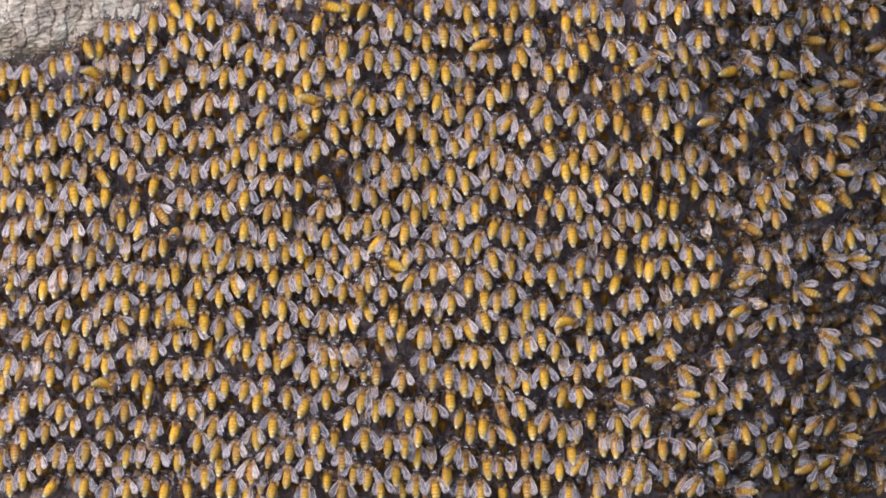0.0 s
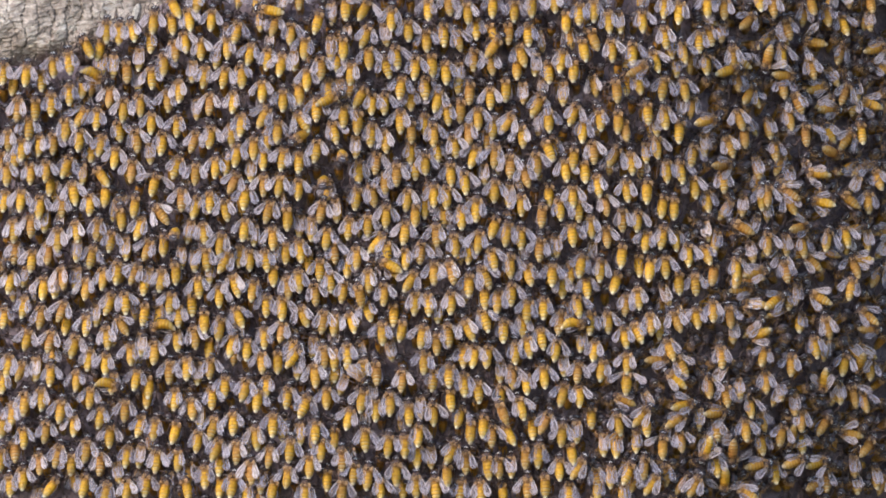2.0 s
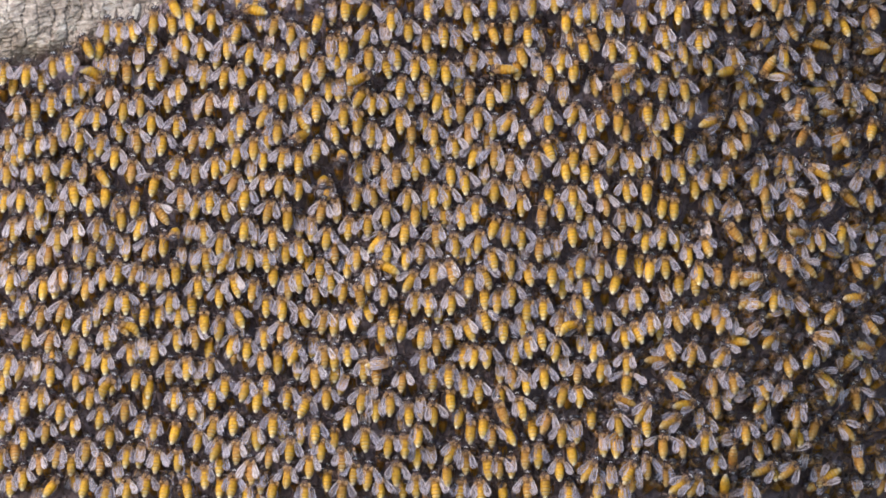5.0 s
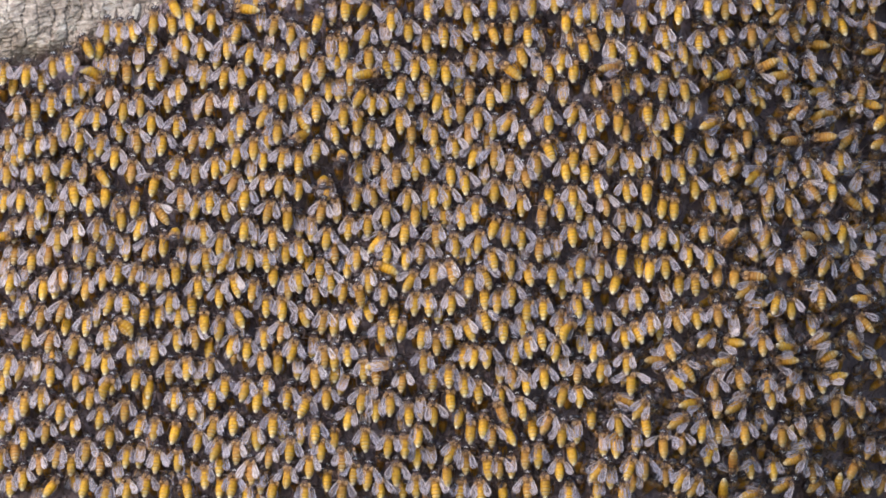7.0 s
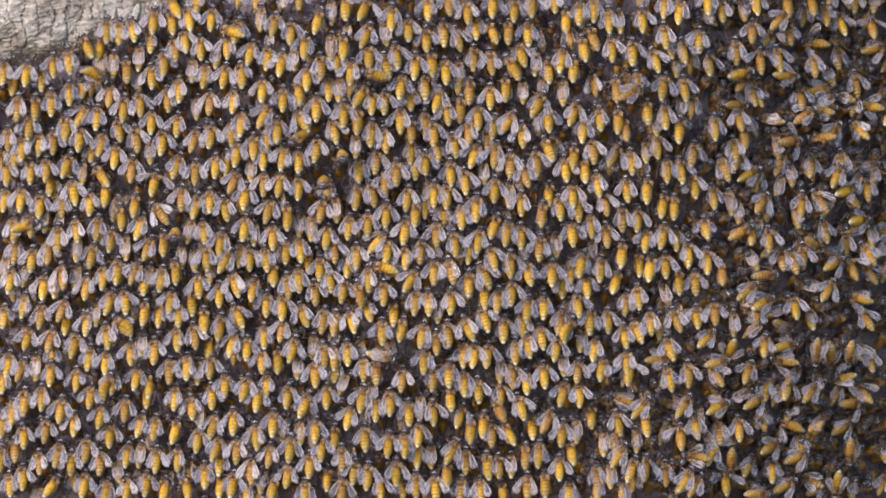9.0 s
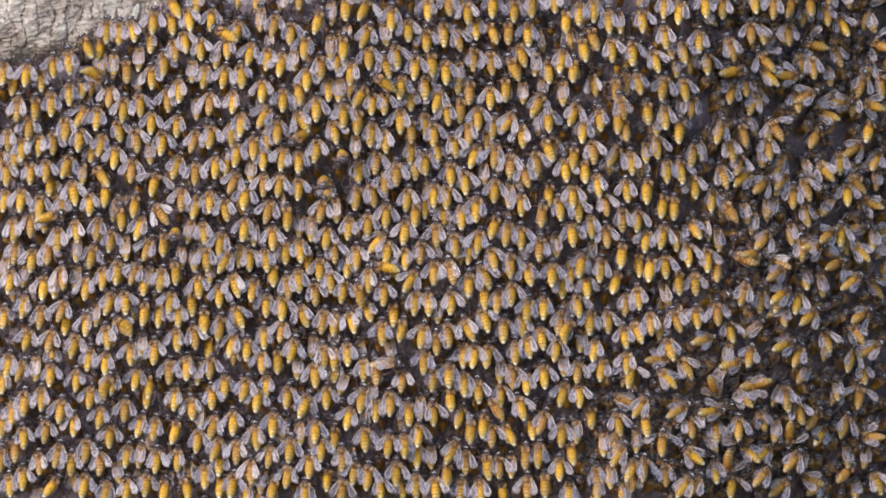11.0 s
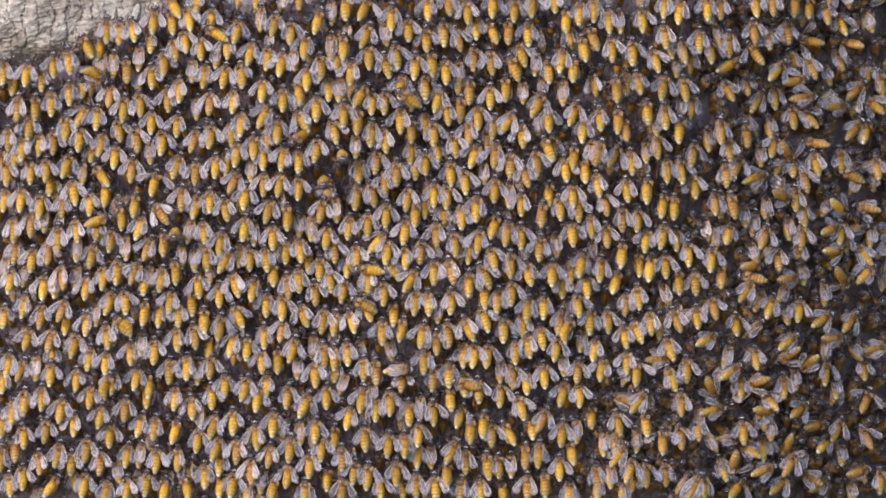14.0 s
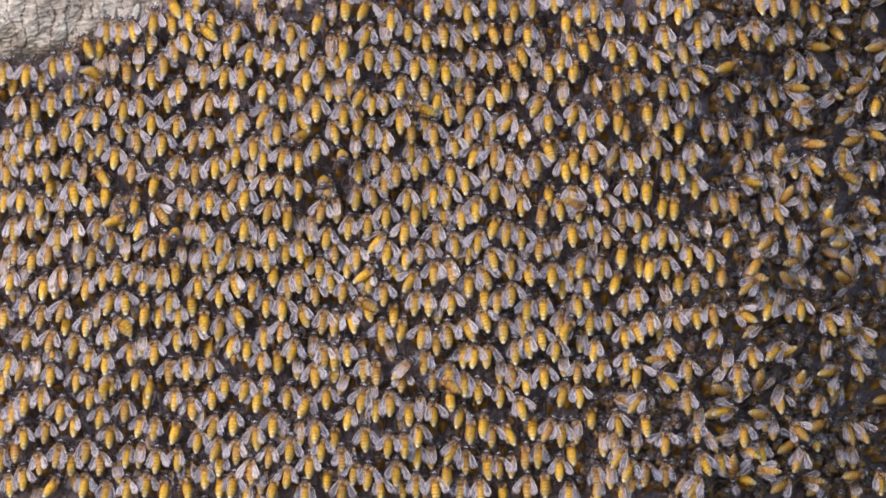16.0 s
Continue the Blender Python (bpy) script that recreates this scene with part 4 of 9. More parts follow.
hang([
    (-157.6, -81.2, -2, "o"), (-124.3, -80.1, 8, "o"), (-120.1, -84, 0, "d"), (-103.9, -87.1, 2, "o"), (-84.3, -87.9, 0, "o"), (-69.2, -78.7, -20, "r"),
    (-47, -85.1, -12, "l"), (-33.3, -80.9, 0, "h"), (-26.3, -77.6, 0, "r"), (-16.8, -82.9, 2, "o"), (-10.9, -79.8, 3, "e"), (-4.8, -82.9, 4, "r"),
    (7.8, -84.6, -16, "r"), (38.9, -79.8, 14, "r"), (73.6, -84.8, 0, "d"), (87.1, -87.9, 10, "o"), (-218.4, -88.5, 0, "h"), (-207.8, -94.6, 6, "r"),
    (-197.1, -91.8, -4, "r"), (-182.8, -88.5, 2, "l"), (-165.2, -93.8, 2, "o"), (-150.4, -88.8, -13, "h"), (-143.1, -90.2, -6, "h"),
    (-133, -91.8, -13, "c")
])
hang([
    (-121.8, -96.3, -4, "r"), (-114.2, -89.3, -12, "o"), (-92.4, -94.4, 7, "l"), (-79.5, -90.2, 0, "d"), (-70.6, -92.7, 0, "e"), (-63.3, -91.6, -2, "o"),
    (-53.8, -94.9, 0, "d"), (-38.6, -95.2, 3, "o"), (-27.2, -98.6, -7, "o"), (-19, -98.6, 0, "h"), (-12.3, -93.5, -4, "r"), (13.7, -91.3, -3, "c"),
    (19.9, -88.8, -5, "c"), (24.1, -93.5, 0, "r"), (33.3, -93, 28, "c"), (44.5, -89.3, 0, "d"), (58.8, -93, -5, "o"), (66.1, -91.6, 0, "d"),
    (79.5, -97.7, 0, "e"), (85.7, -99.1, 0, "e"), (95.5, -96.3, 0, "e"), (100.8, -88.5, 5, "c"), (-219.2, -105.3, 0, "h"), (-212, -101.4, 6, "c")
])
hang([
    (-199.9, -107.5, 5, "h"), (-191.2, -103.3, -10, "h"), (-184.2, -107.8, 0, "o"), (-177, -101.1, -6, "r"), (-170, -107.2, 0, "r"),
    (-161, -111.4, 14, "d"), (-156.8, -103.9, -4, "h"), (-150.1, -103.6, -5, "d"), (-142.2, -106.1, -1, "r"), (-131.3, -105.8, 1, "l"),
    (-112.8, -100.2, -15, "r"), (-110.6, -107.5, 0, "d"), (-102.2, -101.6, -1, "o"), (-94.9, -111.2, 4, "l"), (-86.2, -104.2, -5, "o"),
    (-75.9, -100.5, -4, "o"), (-66.1, -108.6, -2, "o"), (-60.5, -100.5, 0, "r"), (-50.1, -105.3, 0, "h"), (-12.9, -103.3, 0, "d"), (-5.9, -104.2, 0, "e"),
    (3.6, -101.9, -27, "h"), (11.2, -106.7, 1, "h"), (22.4, -108.9, 6, "c")
])
hang([
    (27.7, -109.5, 2, "r"), (33.9, -108.9, 0, "e"), (40.9, -104.4, -2, "c"), (47.3, -103.3, -4, "h"), (57.7, -110.3, 2, "o"), (64.1, -102.5, 10, "c"),
    (-214.5, -118.4, 5, "h"), (-208.3, -114.8, 2, "r"), (-194.9, -119, -35, "c"), (-178.1, -118.2, -8, "r"), (-167.2, -121.8, -10, "h"),
    (-156.8, -120.4, -3, "r"), (-147.3, -118.2, -2, "r"), (-138.3, -121, -5, "c"), (-126.6, -120.1, 15, "c"), (-126.3, -111.7, 5, "d"),
    (-117.9, -113.7, 6, "h"), (-110.3, -118.7, 0, "d"), (-104.7, -118.2, -2, "r"), (-97.4, -122.4, 0, "d"), (-89.9, -115.9, 0, "e"),
    (-84.6, -120.7, -8, "c"), (-77.3, -114, -6, "o"), (-68.3, -122.4, 0, "h")
])
hang([
    (-57.4, -115.4, 0, "d"), (-50.1, -121, -3, "o"), (-44.2, -112.3, -6, "l"), (-37.5, -114.2, -6, "r"), (-31.1, -120.1, 2, "r"), (-23.2, -112.3, 0, "o"),
    (-19.9, -119.6, 0, "d"), (-13.4, -118.4, -1, "h"), (-3.6, -119.6, 2, "o"), (2.2, -113.1, 0, "c"), (8.7, -120.7, -8, "h"), (18.8, -121, 3, "h"),
    (29.7, -122.1, 0, "d"), (42, -119.3, 0, "l"), (50.7, -118.2, 0, "c"), (62.4, -122.1, 0, "d"), (76.7, -120.1, 0, "d"), (82.9, -114, 0, "d"),
    (89.3, -122.1, 0, "d")
])
mass_of_bees("bee_curtain", "hundreds of giant honey bees hanging head up in shingled rows", MASSED, 1)
# inner bees take the browner abdomen, their shade put into its colour
mass_of_bees("inner_bee_layer", "dull second layer of honey bees behind the front rows", filling(), 2, brown_shade=True)

# the middle of the curtain, bee by bee
settle([
    (-56.6, 77.8, 0, "d"), (-51.5, 77.8, 0, "e"), (31.1, 77.8, -2, "c"), (-62.7, 68.3, 0, "o"), (-49.3, 65.2, 0, "o"), (-41.4, 74.5, -30, "c"),
    (-35.3, 70.8, -3, "r"), (-29.1, 70.8, -2, "r"), (-16, 73.1, 0, "d"), (-3.1, 72.5, -14, "o"), (2.5, 65.5, 4, "l"), (8.7, 67.5, -3, "c"),
    (13.2, 76.4, -3, "c"), (23.5, 73.6, 0, "o"), (40, 76.4, 0, "e"), (-53.8, 56.8, 15, "r"), (-42.3, 61.9, -4, "c"), (-35.6, 55.7, -4, "h"),
    (-21, 62.4, -2, "l"), (-15.7, 57.1, 2, "c"), (-9, 60.5, 0, "d"), (-4.8, 55.7, 0, "r"), (12.9, 56.3, 0, "l"), (17.4, 63.8, 3, "o")
], "bees of the curtain")
settle([
    (24.9, 58.8, -6, "h"), (31.1, 61.3, -33, "r"), (39.5, 54.9, 3, "l"), (-43.1, 49.8, -3, "e"), (-33.3, 41.4, -6, "r"), (-28.6, 52.4, 6, "h"),
    (-16, 46.5, 0, "d"), (-2.5, 47.3, 0, "d"), (5.9, 49.6, 8, "r"), (15.1, 45.1, -18, "l"), (21.8, 52.9, 0, "d"), (25.8, 45.1, -7, "l"),
    (-41.7, 37.5, 0, "d"), (-28.6, 31.6, 0, "l"), (-23, 36.1, 0, "o"), (-13.7, 39.5, 0, "d"), (-8.7, 40.9, 2, "o"), (3.9, 36.1, 4, "o"),
    (10.9, 31.9, 6, "r"), (20.7, 36.1, 0, "e"), (33.3, 40.3, 0, "o"), (-52.6, 18.5, 2, "e"), (-43.1, 24.1, -5, "r"), (-34.7, 25.5, 12, "r")
], "bees of the curtain")
settle([
    (-17.9, 23.2, -7, "r"), (-9, 19.9, 0, "d"), (-4.5, 25.5, 0, "o"), (1.7, 24.6, 0, "r"), (16.5, 18.8, -3, "l"), (25.5, 27.7, -3, "o"),
    (32.5, 25.5, 0, "e"), (38.9, 20.7, -1, "l"), (-60.5, 17.4, -8, "o"), (-46.8, 9.2, -4, "h"), (-37.2, 10.6, 0, "o"), (-28.3, 15.4, 0, "o"),
    (-19, 7.3, -6, "o"), (-13.7, 15.7, 2, "c"), (0.3, 15.4, 0, "d"), (0.3, 8.1, 0, "d"), (9.2, 14.6, 1, "h"), (24.9, 9.5, -18, "c"), (31.4, 6.7, -8, "h"),
    (-57.7, 4.2, -6, "o"), (-54, -2.2, 10, "r"), (-42.8, -5.3, 2, "r"), (-33.3, 2.2, -40, "l"), (-28, -2.5, -2, "r")
], "bees of the curtain")
settle([
    (-11.2, -3.1, 0, "r"), (-3.1, 5.9, 4, "l"), (5.9, 1.1, 6, "r"), (12.6, -3.1, -2, "d"), (17.6, 2.5, -8, "l"), (38.6, 4.5, 0, "r"), (-61, -11.5, 2, "o"),
    (-55.7, -17.1, 10, "r"), (-47.3, -9.5, 0, "d"), (-36.7, -16.5, 3, "h"), (-24.4, -10.9, 30, "d"), (-18.5, -5.9, 2, "l"), (-16.8, -16.8, -28, "o"),
    (-4.5, -12.9, 3, "o"), (4.5, -12.3, 12, "l"), (21.3, -14.8, 22, "r"), (24.9, -6.2, 10, "r"), (33.3, -9.2, 0, "r"), (-49.8, -22.1, -5, "r"),
    (12.9, -18.8, 0, "o")
], "bees of the curtain")

# quiet bees of the restless flank
settle([
    (103, -38.1, 1, "h"), (107.2, -39.8, -3, "d"), (116.2, -36.7, 17, "l"), (126, -35.3, 0, "l"), (112.8, -50.7, 16, "l"), (105.3, -54.9, -85, "d"),
    (110.3, -113.1, 0, "d"), (124, -118.7, -30, "h")
], "bees of the restless flank")

# ---------------------------------------------------------------- bees that shift and crawl: seconds, x, z, lean
crawler([(0, 131.5, 119, 0), (1.0, 131.0, 120.1, 0), (2, 131, 119.3, -3), (3.0, 130.5, 119.3, 0), (4, 131.5, 118.4, 0), (5.9, 130.9, 118.7, -5), (7.5, 131.0, 119.3, 0), (8, 131.1, 119.7, -3), (9.0, 131.0, 120.7, 0), (12.2, 129.6, 118.6, 1), (12.9, 130.2, 119.2, 3), (14.0, 131.0, 117.9, 0), (15.0, 131.0, 119.3, 0), (16, 121.3, 120.3, 0)], "l", out=7.3)
crawler([(0, 139.2, 118.4, -10), (0.5, 139.8, 116.9, -10), (1.0, 139.4, 117.9, -10), (2, 139.4, 117.9, -8), (3.0, 140.3, 116.5, -10), (4, 139.8, 117.7, 0), (5.9, 139.6, 118.1, -8), (7, 140, 117.9, -8), (7.5, 138.9, 117.3, -10), (8, 138.5, 118.7, -10), (8.5, 138.9, 119.3, -10), (9.0, 138.3, 116.5, 0), (9.6, 138.8, 118.2, -7), (11.9, 138.2, 118.3, -3), (13.5, 137.8, 120.1, 3), (14.0, 137.5, 117.9, -5), (16, 126.4, 108.8, -3)], "l", out=5.7)
crawler([(0, 137.9, 105.6, 0), (1.0, 138.6, 105.3, 0), (2, 137.8, 106.1, -10), (3.0, 138.9, 103.9, 0), (4, 137.6, 105.2, -7), (6.3, 149.1, 116.7, -1), (7.6, 149.8, 116.3, 1), (8.5, 149.1, 115.5, 1), (9.2, 148.6, 117.1, 1), (9.6, 146.5, 114.7, 1), (11.5, 125.1, 102.4, 0), (12, 127.5, 103, 2), (13, 133.9, 103.5, 5), (13.5, 136.1, 104.4, 5), (14.2, 136.2, 104.6, 4), (15.0, 132.2, 99.7, -15), (16, 137, 105, 1)], "e", out=2.3)
crawler([(0, 155.8, 120.3, 0), (1.0, 150.6, 112.8, -60), (2, 156.8, 122.1, 5), (3.1, 156.5, 123.3, 9), (4.2, 155.5, 122.5, 9), (7, 155.1, 122.1, 5), (7.5, 154.3, 119.3, 0), (9.0, 155.1, 120.1, 0), (10.9, 154.6, 121.1, 2), (11.5, 154.5, 120.3, 0), (13.5, 154.8, 120.1, 0), (14.0, 155.1, 119.3, 0), (14.5, 156.6, 121.3, 2), (16, 157.1, 120.3, 0)], "h", out=5.9)
crawler([(0, 163.5, 120.3, 0), (1.0, 163.2, 120.7, 0), (3.0, 163.0, 120.7, 0), (4.19, 164.3, 122.5, -4), (6.3, 162.4, 121.6, -1), (7, 162.4, 120.7, 0), (7.5, 161.5, 121.2, 1), (9.0, 171.1, 119.3, 0), (9.6, 166.4, 120.6, -2), (11.5, 173.7, 118.4, -25), (11.8, 174.4, 120.2, -23), (12.7, 177.2, 120, -17), (13.5, 175.8, 120.7, -10), (14.2, 173.9, 118.6, -8), (15.3, 173.6, 117.8, -4), (16, 174.5, 119.2, -2)], "c", out=7.5)
crawler([(0, 164.9, 118.8, 4), (0.8, 165, 118.4, 4), (2, 163.8, 119.3, 0), (3, 167.4, 119.3, -4), (3.7, 168.3, 120.5, -5), (4.2, 168.2, 120, -5), (6.5, 165, 115.9, -52), (7, 165.5, 115.1, -50), (7.5, 171.9, 116.5, -88), (8.5, 164.5, 114, -46), (9.2, 165.8, 111.6, -47), (11.5, 163.5, 120.9, 0), (12, 164.1, 121.5, 0), (13.5, 163.2, 121.2, 0), (14.0, 163.5, 120.1, 0), (15.0, 163.0, 121.2, 0), (16, 164.1, 119.6, 0)], "l", out=9)
crawler([(0, 190.3, 115.8, 0), (0.3, 187.7, 118.2, 1), (1.0, 183.7, 121.2, 0), (2, 183.1, 119.8, 3), (3.0, 182.3, 120.7, 0), (3.9, 183.3, 120.3, -4), (4.2, 182.9, 119, -4), (6.5, 182.3, 119.7, -10), (7, 182.3, 119.3, -8), (7.5, 182.7, 119.3, -6), (8, 184.9, 119.7, -4), (8.5, 184.4, 120.1, -3), (9.2, 182.7, 119.3, -2), (11.5, 182.3, 119.3, -9), (12, 182.7, 119.7, -9), (12.5, 182.3, 118.4, -8), (13.5, 183.1, 118.4, -5), (14.0, 181.4, 117.9, -10), (14.5, 184.4, 117.6, -1), (15, 183.6, 117.6, -1), (16, 184.1, 116.7, -1)], "c", out=8.3)
crawler([(0, 195, 116.7, -7), (1.0, 190.4, 115.1, -3), (2, 190.4, 114.2, 0), (3.0, 189.8, 113.7, -5), (4, 190.3, 115.2, 0), (5.9, 190.3, 113.7, -1), (6.5, 189.8, 114.2, 0), (7.5, 189.6, 114.5, 0), (8, 190.5, 114.6, -3), (9.0, 189.6, 114.5, 0), (11.5, 190.1, 114.5, 0), (12.5, 189.2, 116.5, -1), (13.5, 190.1, 114.2, 0), (14.0, 190.1, 115.1, 0), (15.0, 190.1, 115.1, 0), (16, 187.3, 112.7, 0)], "h", out=7)
crawler([(0, 198.6, 110.1, 25), (1.0, 198.2, 109.5, 12), (2, 198.8, 110, 15), (3.0, 198.2, 108.9, 12), (3.7, 199.1, 109.9, 20), (4, 199.3, 109.4, 20), (7.5, 197.7, 110.0, 12), (9.0, 197.7, 110.0, 15), (9.6, 198.6, 109.7, 23), (10.9, 198.6, 109.6, 23), (11.5, 198.6, 108.8, 25), (13.5, 199.6, 110, 12), (14.0, 197.7, 110.0, 20), (14.8, 199.3, 110.9, 5), (15.3, 201.3, 115.1, 3), (16, 199.3, 120.9, 0)], "o", out=6.9)
crawler([(0, 171.4, 107.5, 0), (1.0, 171.6, 108.9, 5), (1.5, 171.1, 107.3, 9), (2, 171.1, 108.1, 10), (3.0, 171.6, 109.5, 15), (3.5, 171.9, 109.4, 24), (4, 172.4, 108.8, 30), (6.3, 174.3, 106.7, 11), (7, 173.9, 106.7, 12), (7.5, 171.9, 104.7, 12), (9.0, 171.6, 105.3, 5), (10.9, 171.4, 105.2, -2), (12.5, 170.4, 104.8, -1), (14.0, 171.1, 106.1, 0), (14.5, 172.1, 105.3, -1), (15.0, 172.5, 106.7, 0), (15.5, 171.7, 106.2, -1), (16, 172.2, 105.6, 0)], "l", out=6.4)
crawler([(0, 154.5, 104.3, -5), (1.0, 154.8, 104.4, -10), (1.5, 150.9, 110.9, -41), (2, 150.1, 111.7, -50), (2.5, 150.2, 113.5, -52), (3.0, 150.6, 114.5, -50), (3.5, 151.5, 112.7, -57), (4, 157.1, 112, -60), (6.3, 152.9, 104.3, -6), (7.5, 153.2, 105.3, -8), (8, 153.3, 105.2, -4), (9.0, 153.2, 106.1, -8), (12, 152.6, 105.8, -4), (12.5, 153.9, 105.2, -3), (14.0, 154.3, 106.1, 0), (14.5, 154.3, 105.3, 2), (15.0, 154.3, 106.7, 10), (16, 155.2, 106.9, 0)], "o", out=7.8)
crawler([(0, 127, 103, 0), (1.0, 134.7, 105.3, 0), (2, 132.4, 104.4, 5), (3.0, 134.7, 102.5, -5), (4, 126.4, 103, -8), (6.3, 138, 104.7, 6), (7, 138.9, 105, 5), (7.5, 138.9, 105.3, 5), (9, 126.4, 102.4, 0), (10.9, 156.3, 105.3, 10), (11.5, 162.2, 105.1, 11), (12.4, 161, 104, 9), (14.0, 161.3, 102.5, 0), (15.0, 161.8, 102.5, 0), (16, 162.2, 101.7, 0)], "l", out=6)
crawler([(0, 183.9, 103, 85), (1.0, 184.2, 103.3, 80), (2, 185.1, 101.9, 80), (3.0, 183.7, 102.5, 65), (4, 188.4, 101.7, 60), (5.9, 184.9, 100.6, 82), (7.5, 186.2, 101.1, 80), (8, 186.9, 100.9, 83), (9.0, 186.2, 101.6, 80), (9.6, 186.4, 100.6, 85), (11.5, 185.8, 100.5, 70), (12.3, 185.4, 98.2, 76), (13.5, 185.6, 100.5, 82), (14.0, 183.7, 102.5, 80), (15.0, 183.7, 102.5, 80), (16, 185.8, 99.8, 80)], "w", out=6)
crawler([(0, 214, 115.8, 0), (1.0, 213.1, 119.3, 0), (2, 212.2, 120.7, -3), (2.7, 213.3, 122.2, 0), (3.5, 213.1, 121.7, 2), (4.2, 214.7, 121, 3), (6.3, 212.5, 106.7, 11), (7.5, 213.1, 108.1, 0), (9.0, 213.1, 108.1, 0), (10.25, 216.1, 103.5, 42), (11.5, 219.2, 99, 83), (12, 216.6, 99, 85), (12.5, 211.9, 101.1, 86), (13, 208.5, 100.2, 88), (14.0, 203.8, 101.6, 70), (14.5, 201.4, 100, 77), (15.0, 197.7, 102.5, 40), (16, 195.4, 106.9, 35)], "w", out=7.6)
crawler([(0, 214, 99.8, -75), (1.0, 213.1, 99.7, -70), (2, 213.1, 98.8, -75), (3.0, 213.1, 99.7, -65), (4, 214, 99.2, -70), (5.9, 211.8, 98.2, -75), (7, 212.2, 98.3, -75), (7.5, 212.2, 98.8, -65), (8, 213.9, 97.8, -76), (9.0, 212.0, 98.8, -75), (9.6, 215, 93.4, -58), (11.5, 217.2, 78.7, 15), (12.4, 217.8, 79.3, 12), (13.5, 217.3, 80.1, 12), (14.4, 216.7, 82.2, 0), (15, 216.1, 89.3, -29), (16, 214, 99.8, -80)], "r", out=6.5)
crawler([(0, 153.2, 90.2, 45), (1.0, 143.9, 92.7, 5), (2, 143.6, 94.1, 3), (4.2, 143.6, 92.9, 7), (6.5, 144.5, 93.1, 9), (7.5, 144.8, 93.5, 8), (8, 144.9, 93.8, 4), (9.0, 145.0, 96.0, 0), (11.5, 142.4, 98.5, 20), (12, 142.4, 99.3, 18), (12.5, 143.2, 99.2, 16), (13, 142.4, 98.8, 13), (14.0, 141.7, 99.7, 0), (14.5, 139.7, 99.9, 5), (15.0, 140.8, 102.5, 0), (16, 135.3, 103.7, -8)], "h", out=7.3)
crawler([(0, 130, 89, 0), (1.0, 131.0, 89.9, 5), (2, 130.5, 90.4, -3), (3.0, 131.3, 89.3, 10), (4, 131.5, 90.2, 0), (7.5, 131.0, 89.3, 0), (8.5, 132.6, 89.7, 0), (9.0, 131.9, 89.9, 0), (11.5, 130.9, 90.9, -3), (12.2, 131.2, 91.8, -3), (14.0, 132.7, 96.0, 0), (15.4, 128.8, 87.6, 24), (16, 128.3, 85.1, 35)], "r", out=8.7)
crawler([(0, 164.1, 89.6, 0), (0.5, 166.5, 90.1, -1), (1.0, 166.9, 89.9, -20), (1.5, 167.4, 91.6, -1), (2, 168, 94.6, 0), (2.5, 169.9, 95.3, 0), (3.0, 170.0, 95.5, -5), (3.5, 168.2, 95.3, 0), (4, 169.2, 94.7, 0), (6.3, 169.3, 91.7, 5), (6.5, 169.3, 90.8, 4), (7.5, 168.3, 91.3, 0), (8, 168.8, 91.6, 0), (8.5, 169, 93.7, 0), (9.0, 166.3, 92.7, 10), (9.6, 163.8, 90.8, -8), (10.9, 162.4, 85, 39), (11.5, 162.8, 82.6, 60), (12, 161.4, 84, 34), (12.5, 161.7, 84.2, 8), (13, 161.6, 86.5, -16), (13.5, 162.7, 86.5, -35), (14.0, 164.4, 87.1, -40), (14.5, 167, 86.1, -31), (15, 168.2, 86, -29), (15.5, 169.3, 87.6, -27), (16, 171.8, 88.3, -25)], "r", out=7.9)
crawler([(0, 181.4, 90.2, 20), (0.5, 181.6, 88.8, 16), (1.0, 183.7, 87.6, 0), (1.5, 182.6, 88.2, 11), (2, 182.8, 88.5, 10), (2.5, 181.8, 89.4, 10), (3.0, 183.1, 87.1, 10), (3.5, 183.2, 89, 10), (4, 182.6, 87.7, 10), (6.3, 180.5, 88.4, 8), (6.9, 181.1, 87.5, 10), (7, 182, 87.1, 10), (7.5, 182.3, 87.1, 20), (8, 181.6, 87.1, 7), (8.5, 183.6, 88.6, 4), (9.0, 183.7, 89.3, 0), (9.6, 183.5, 88.5, 6), (10.9, 183.2, 88.9, 4), (11.5, 183.7, 88.3, 0), (12, 182.6, 89.5, 7), (12.5, 183.2, 88.2, 15), (13.5, 181.4, 88.5, 30), (14.0, 182.8, 88.5, 20), (14.5, 182.8, 88.5, 26), (15.0, 182.3, 87.6, 20), (16, 182, 88.3, 0)], "h", out=8.2)
crawler([(0, 196.4, 96.3, -18), (0.8, 195.8, 96, -18), (2, 196.3, 95.5, -20), (4.2, 195.7, 97.3, -23), (6.3, 195.8, 94, 0), (8.3, 195, 93.1, 2), (9.2, 195.6, 93.3, 4), (11.3, 195.5, 94.5, 23), (13, 195.6, 93.4, 21), (15.6, 198.1, 91.6, 18), (16, 198.5, 92.5, 19)], "d", out=3.3)
crawler([(0, 193, 84.3, 22), (1.0, 192.1, 84.8, 30), (2, 193.5, 84.3, 25), (3.0, 192.1, 84.3, 15), (4, 192.9, 83.8, 0), (6.3, 191.5, 84.6, 15), (7.5, 192.1, 84.3, 5), (9.0, 191.5, 84.8, 25), (10.9, 191, 84.5, 6), (11.6, 190.6, 85.3, 3), (12.9, 190.1, 84.8, 1), (14.0, 190.4, 84.8, 10), (15.0, 189.8, 84.3, 10), (16, 189, 83.2, 10)], "e", out=3.1)
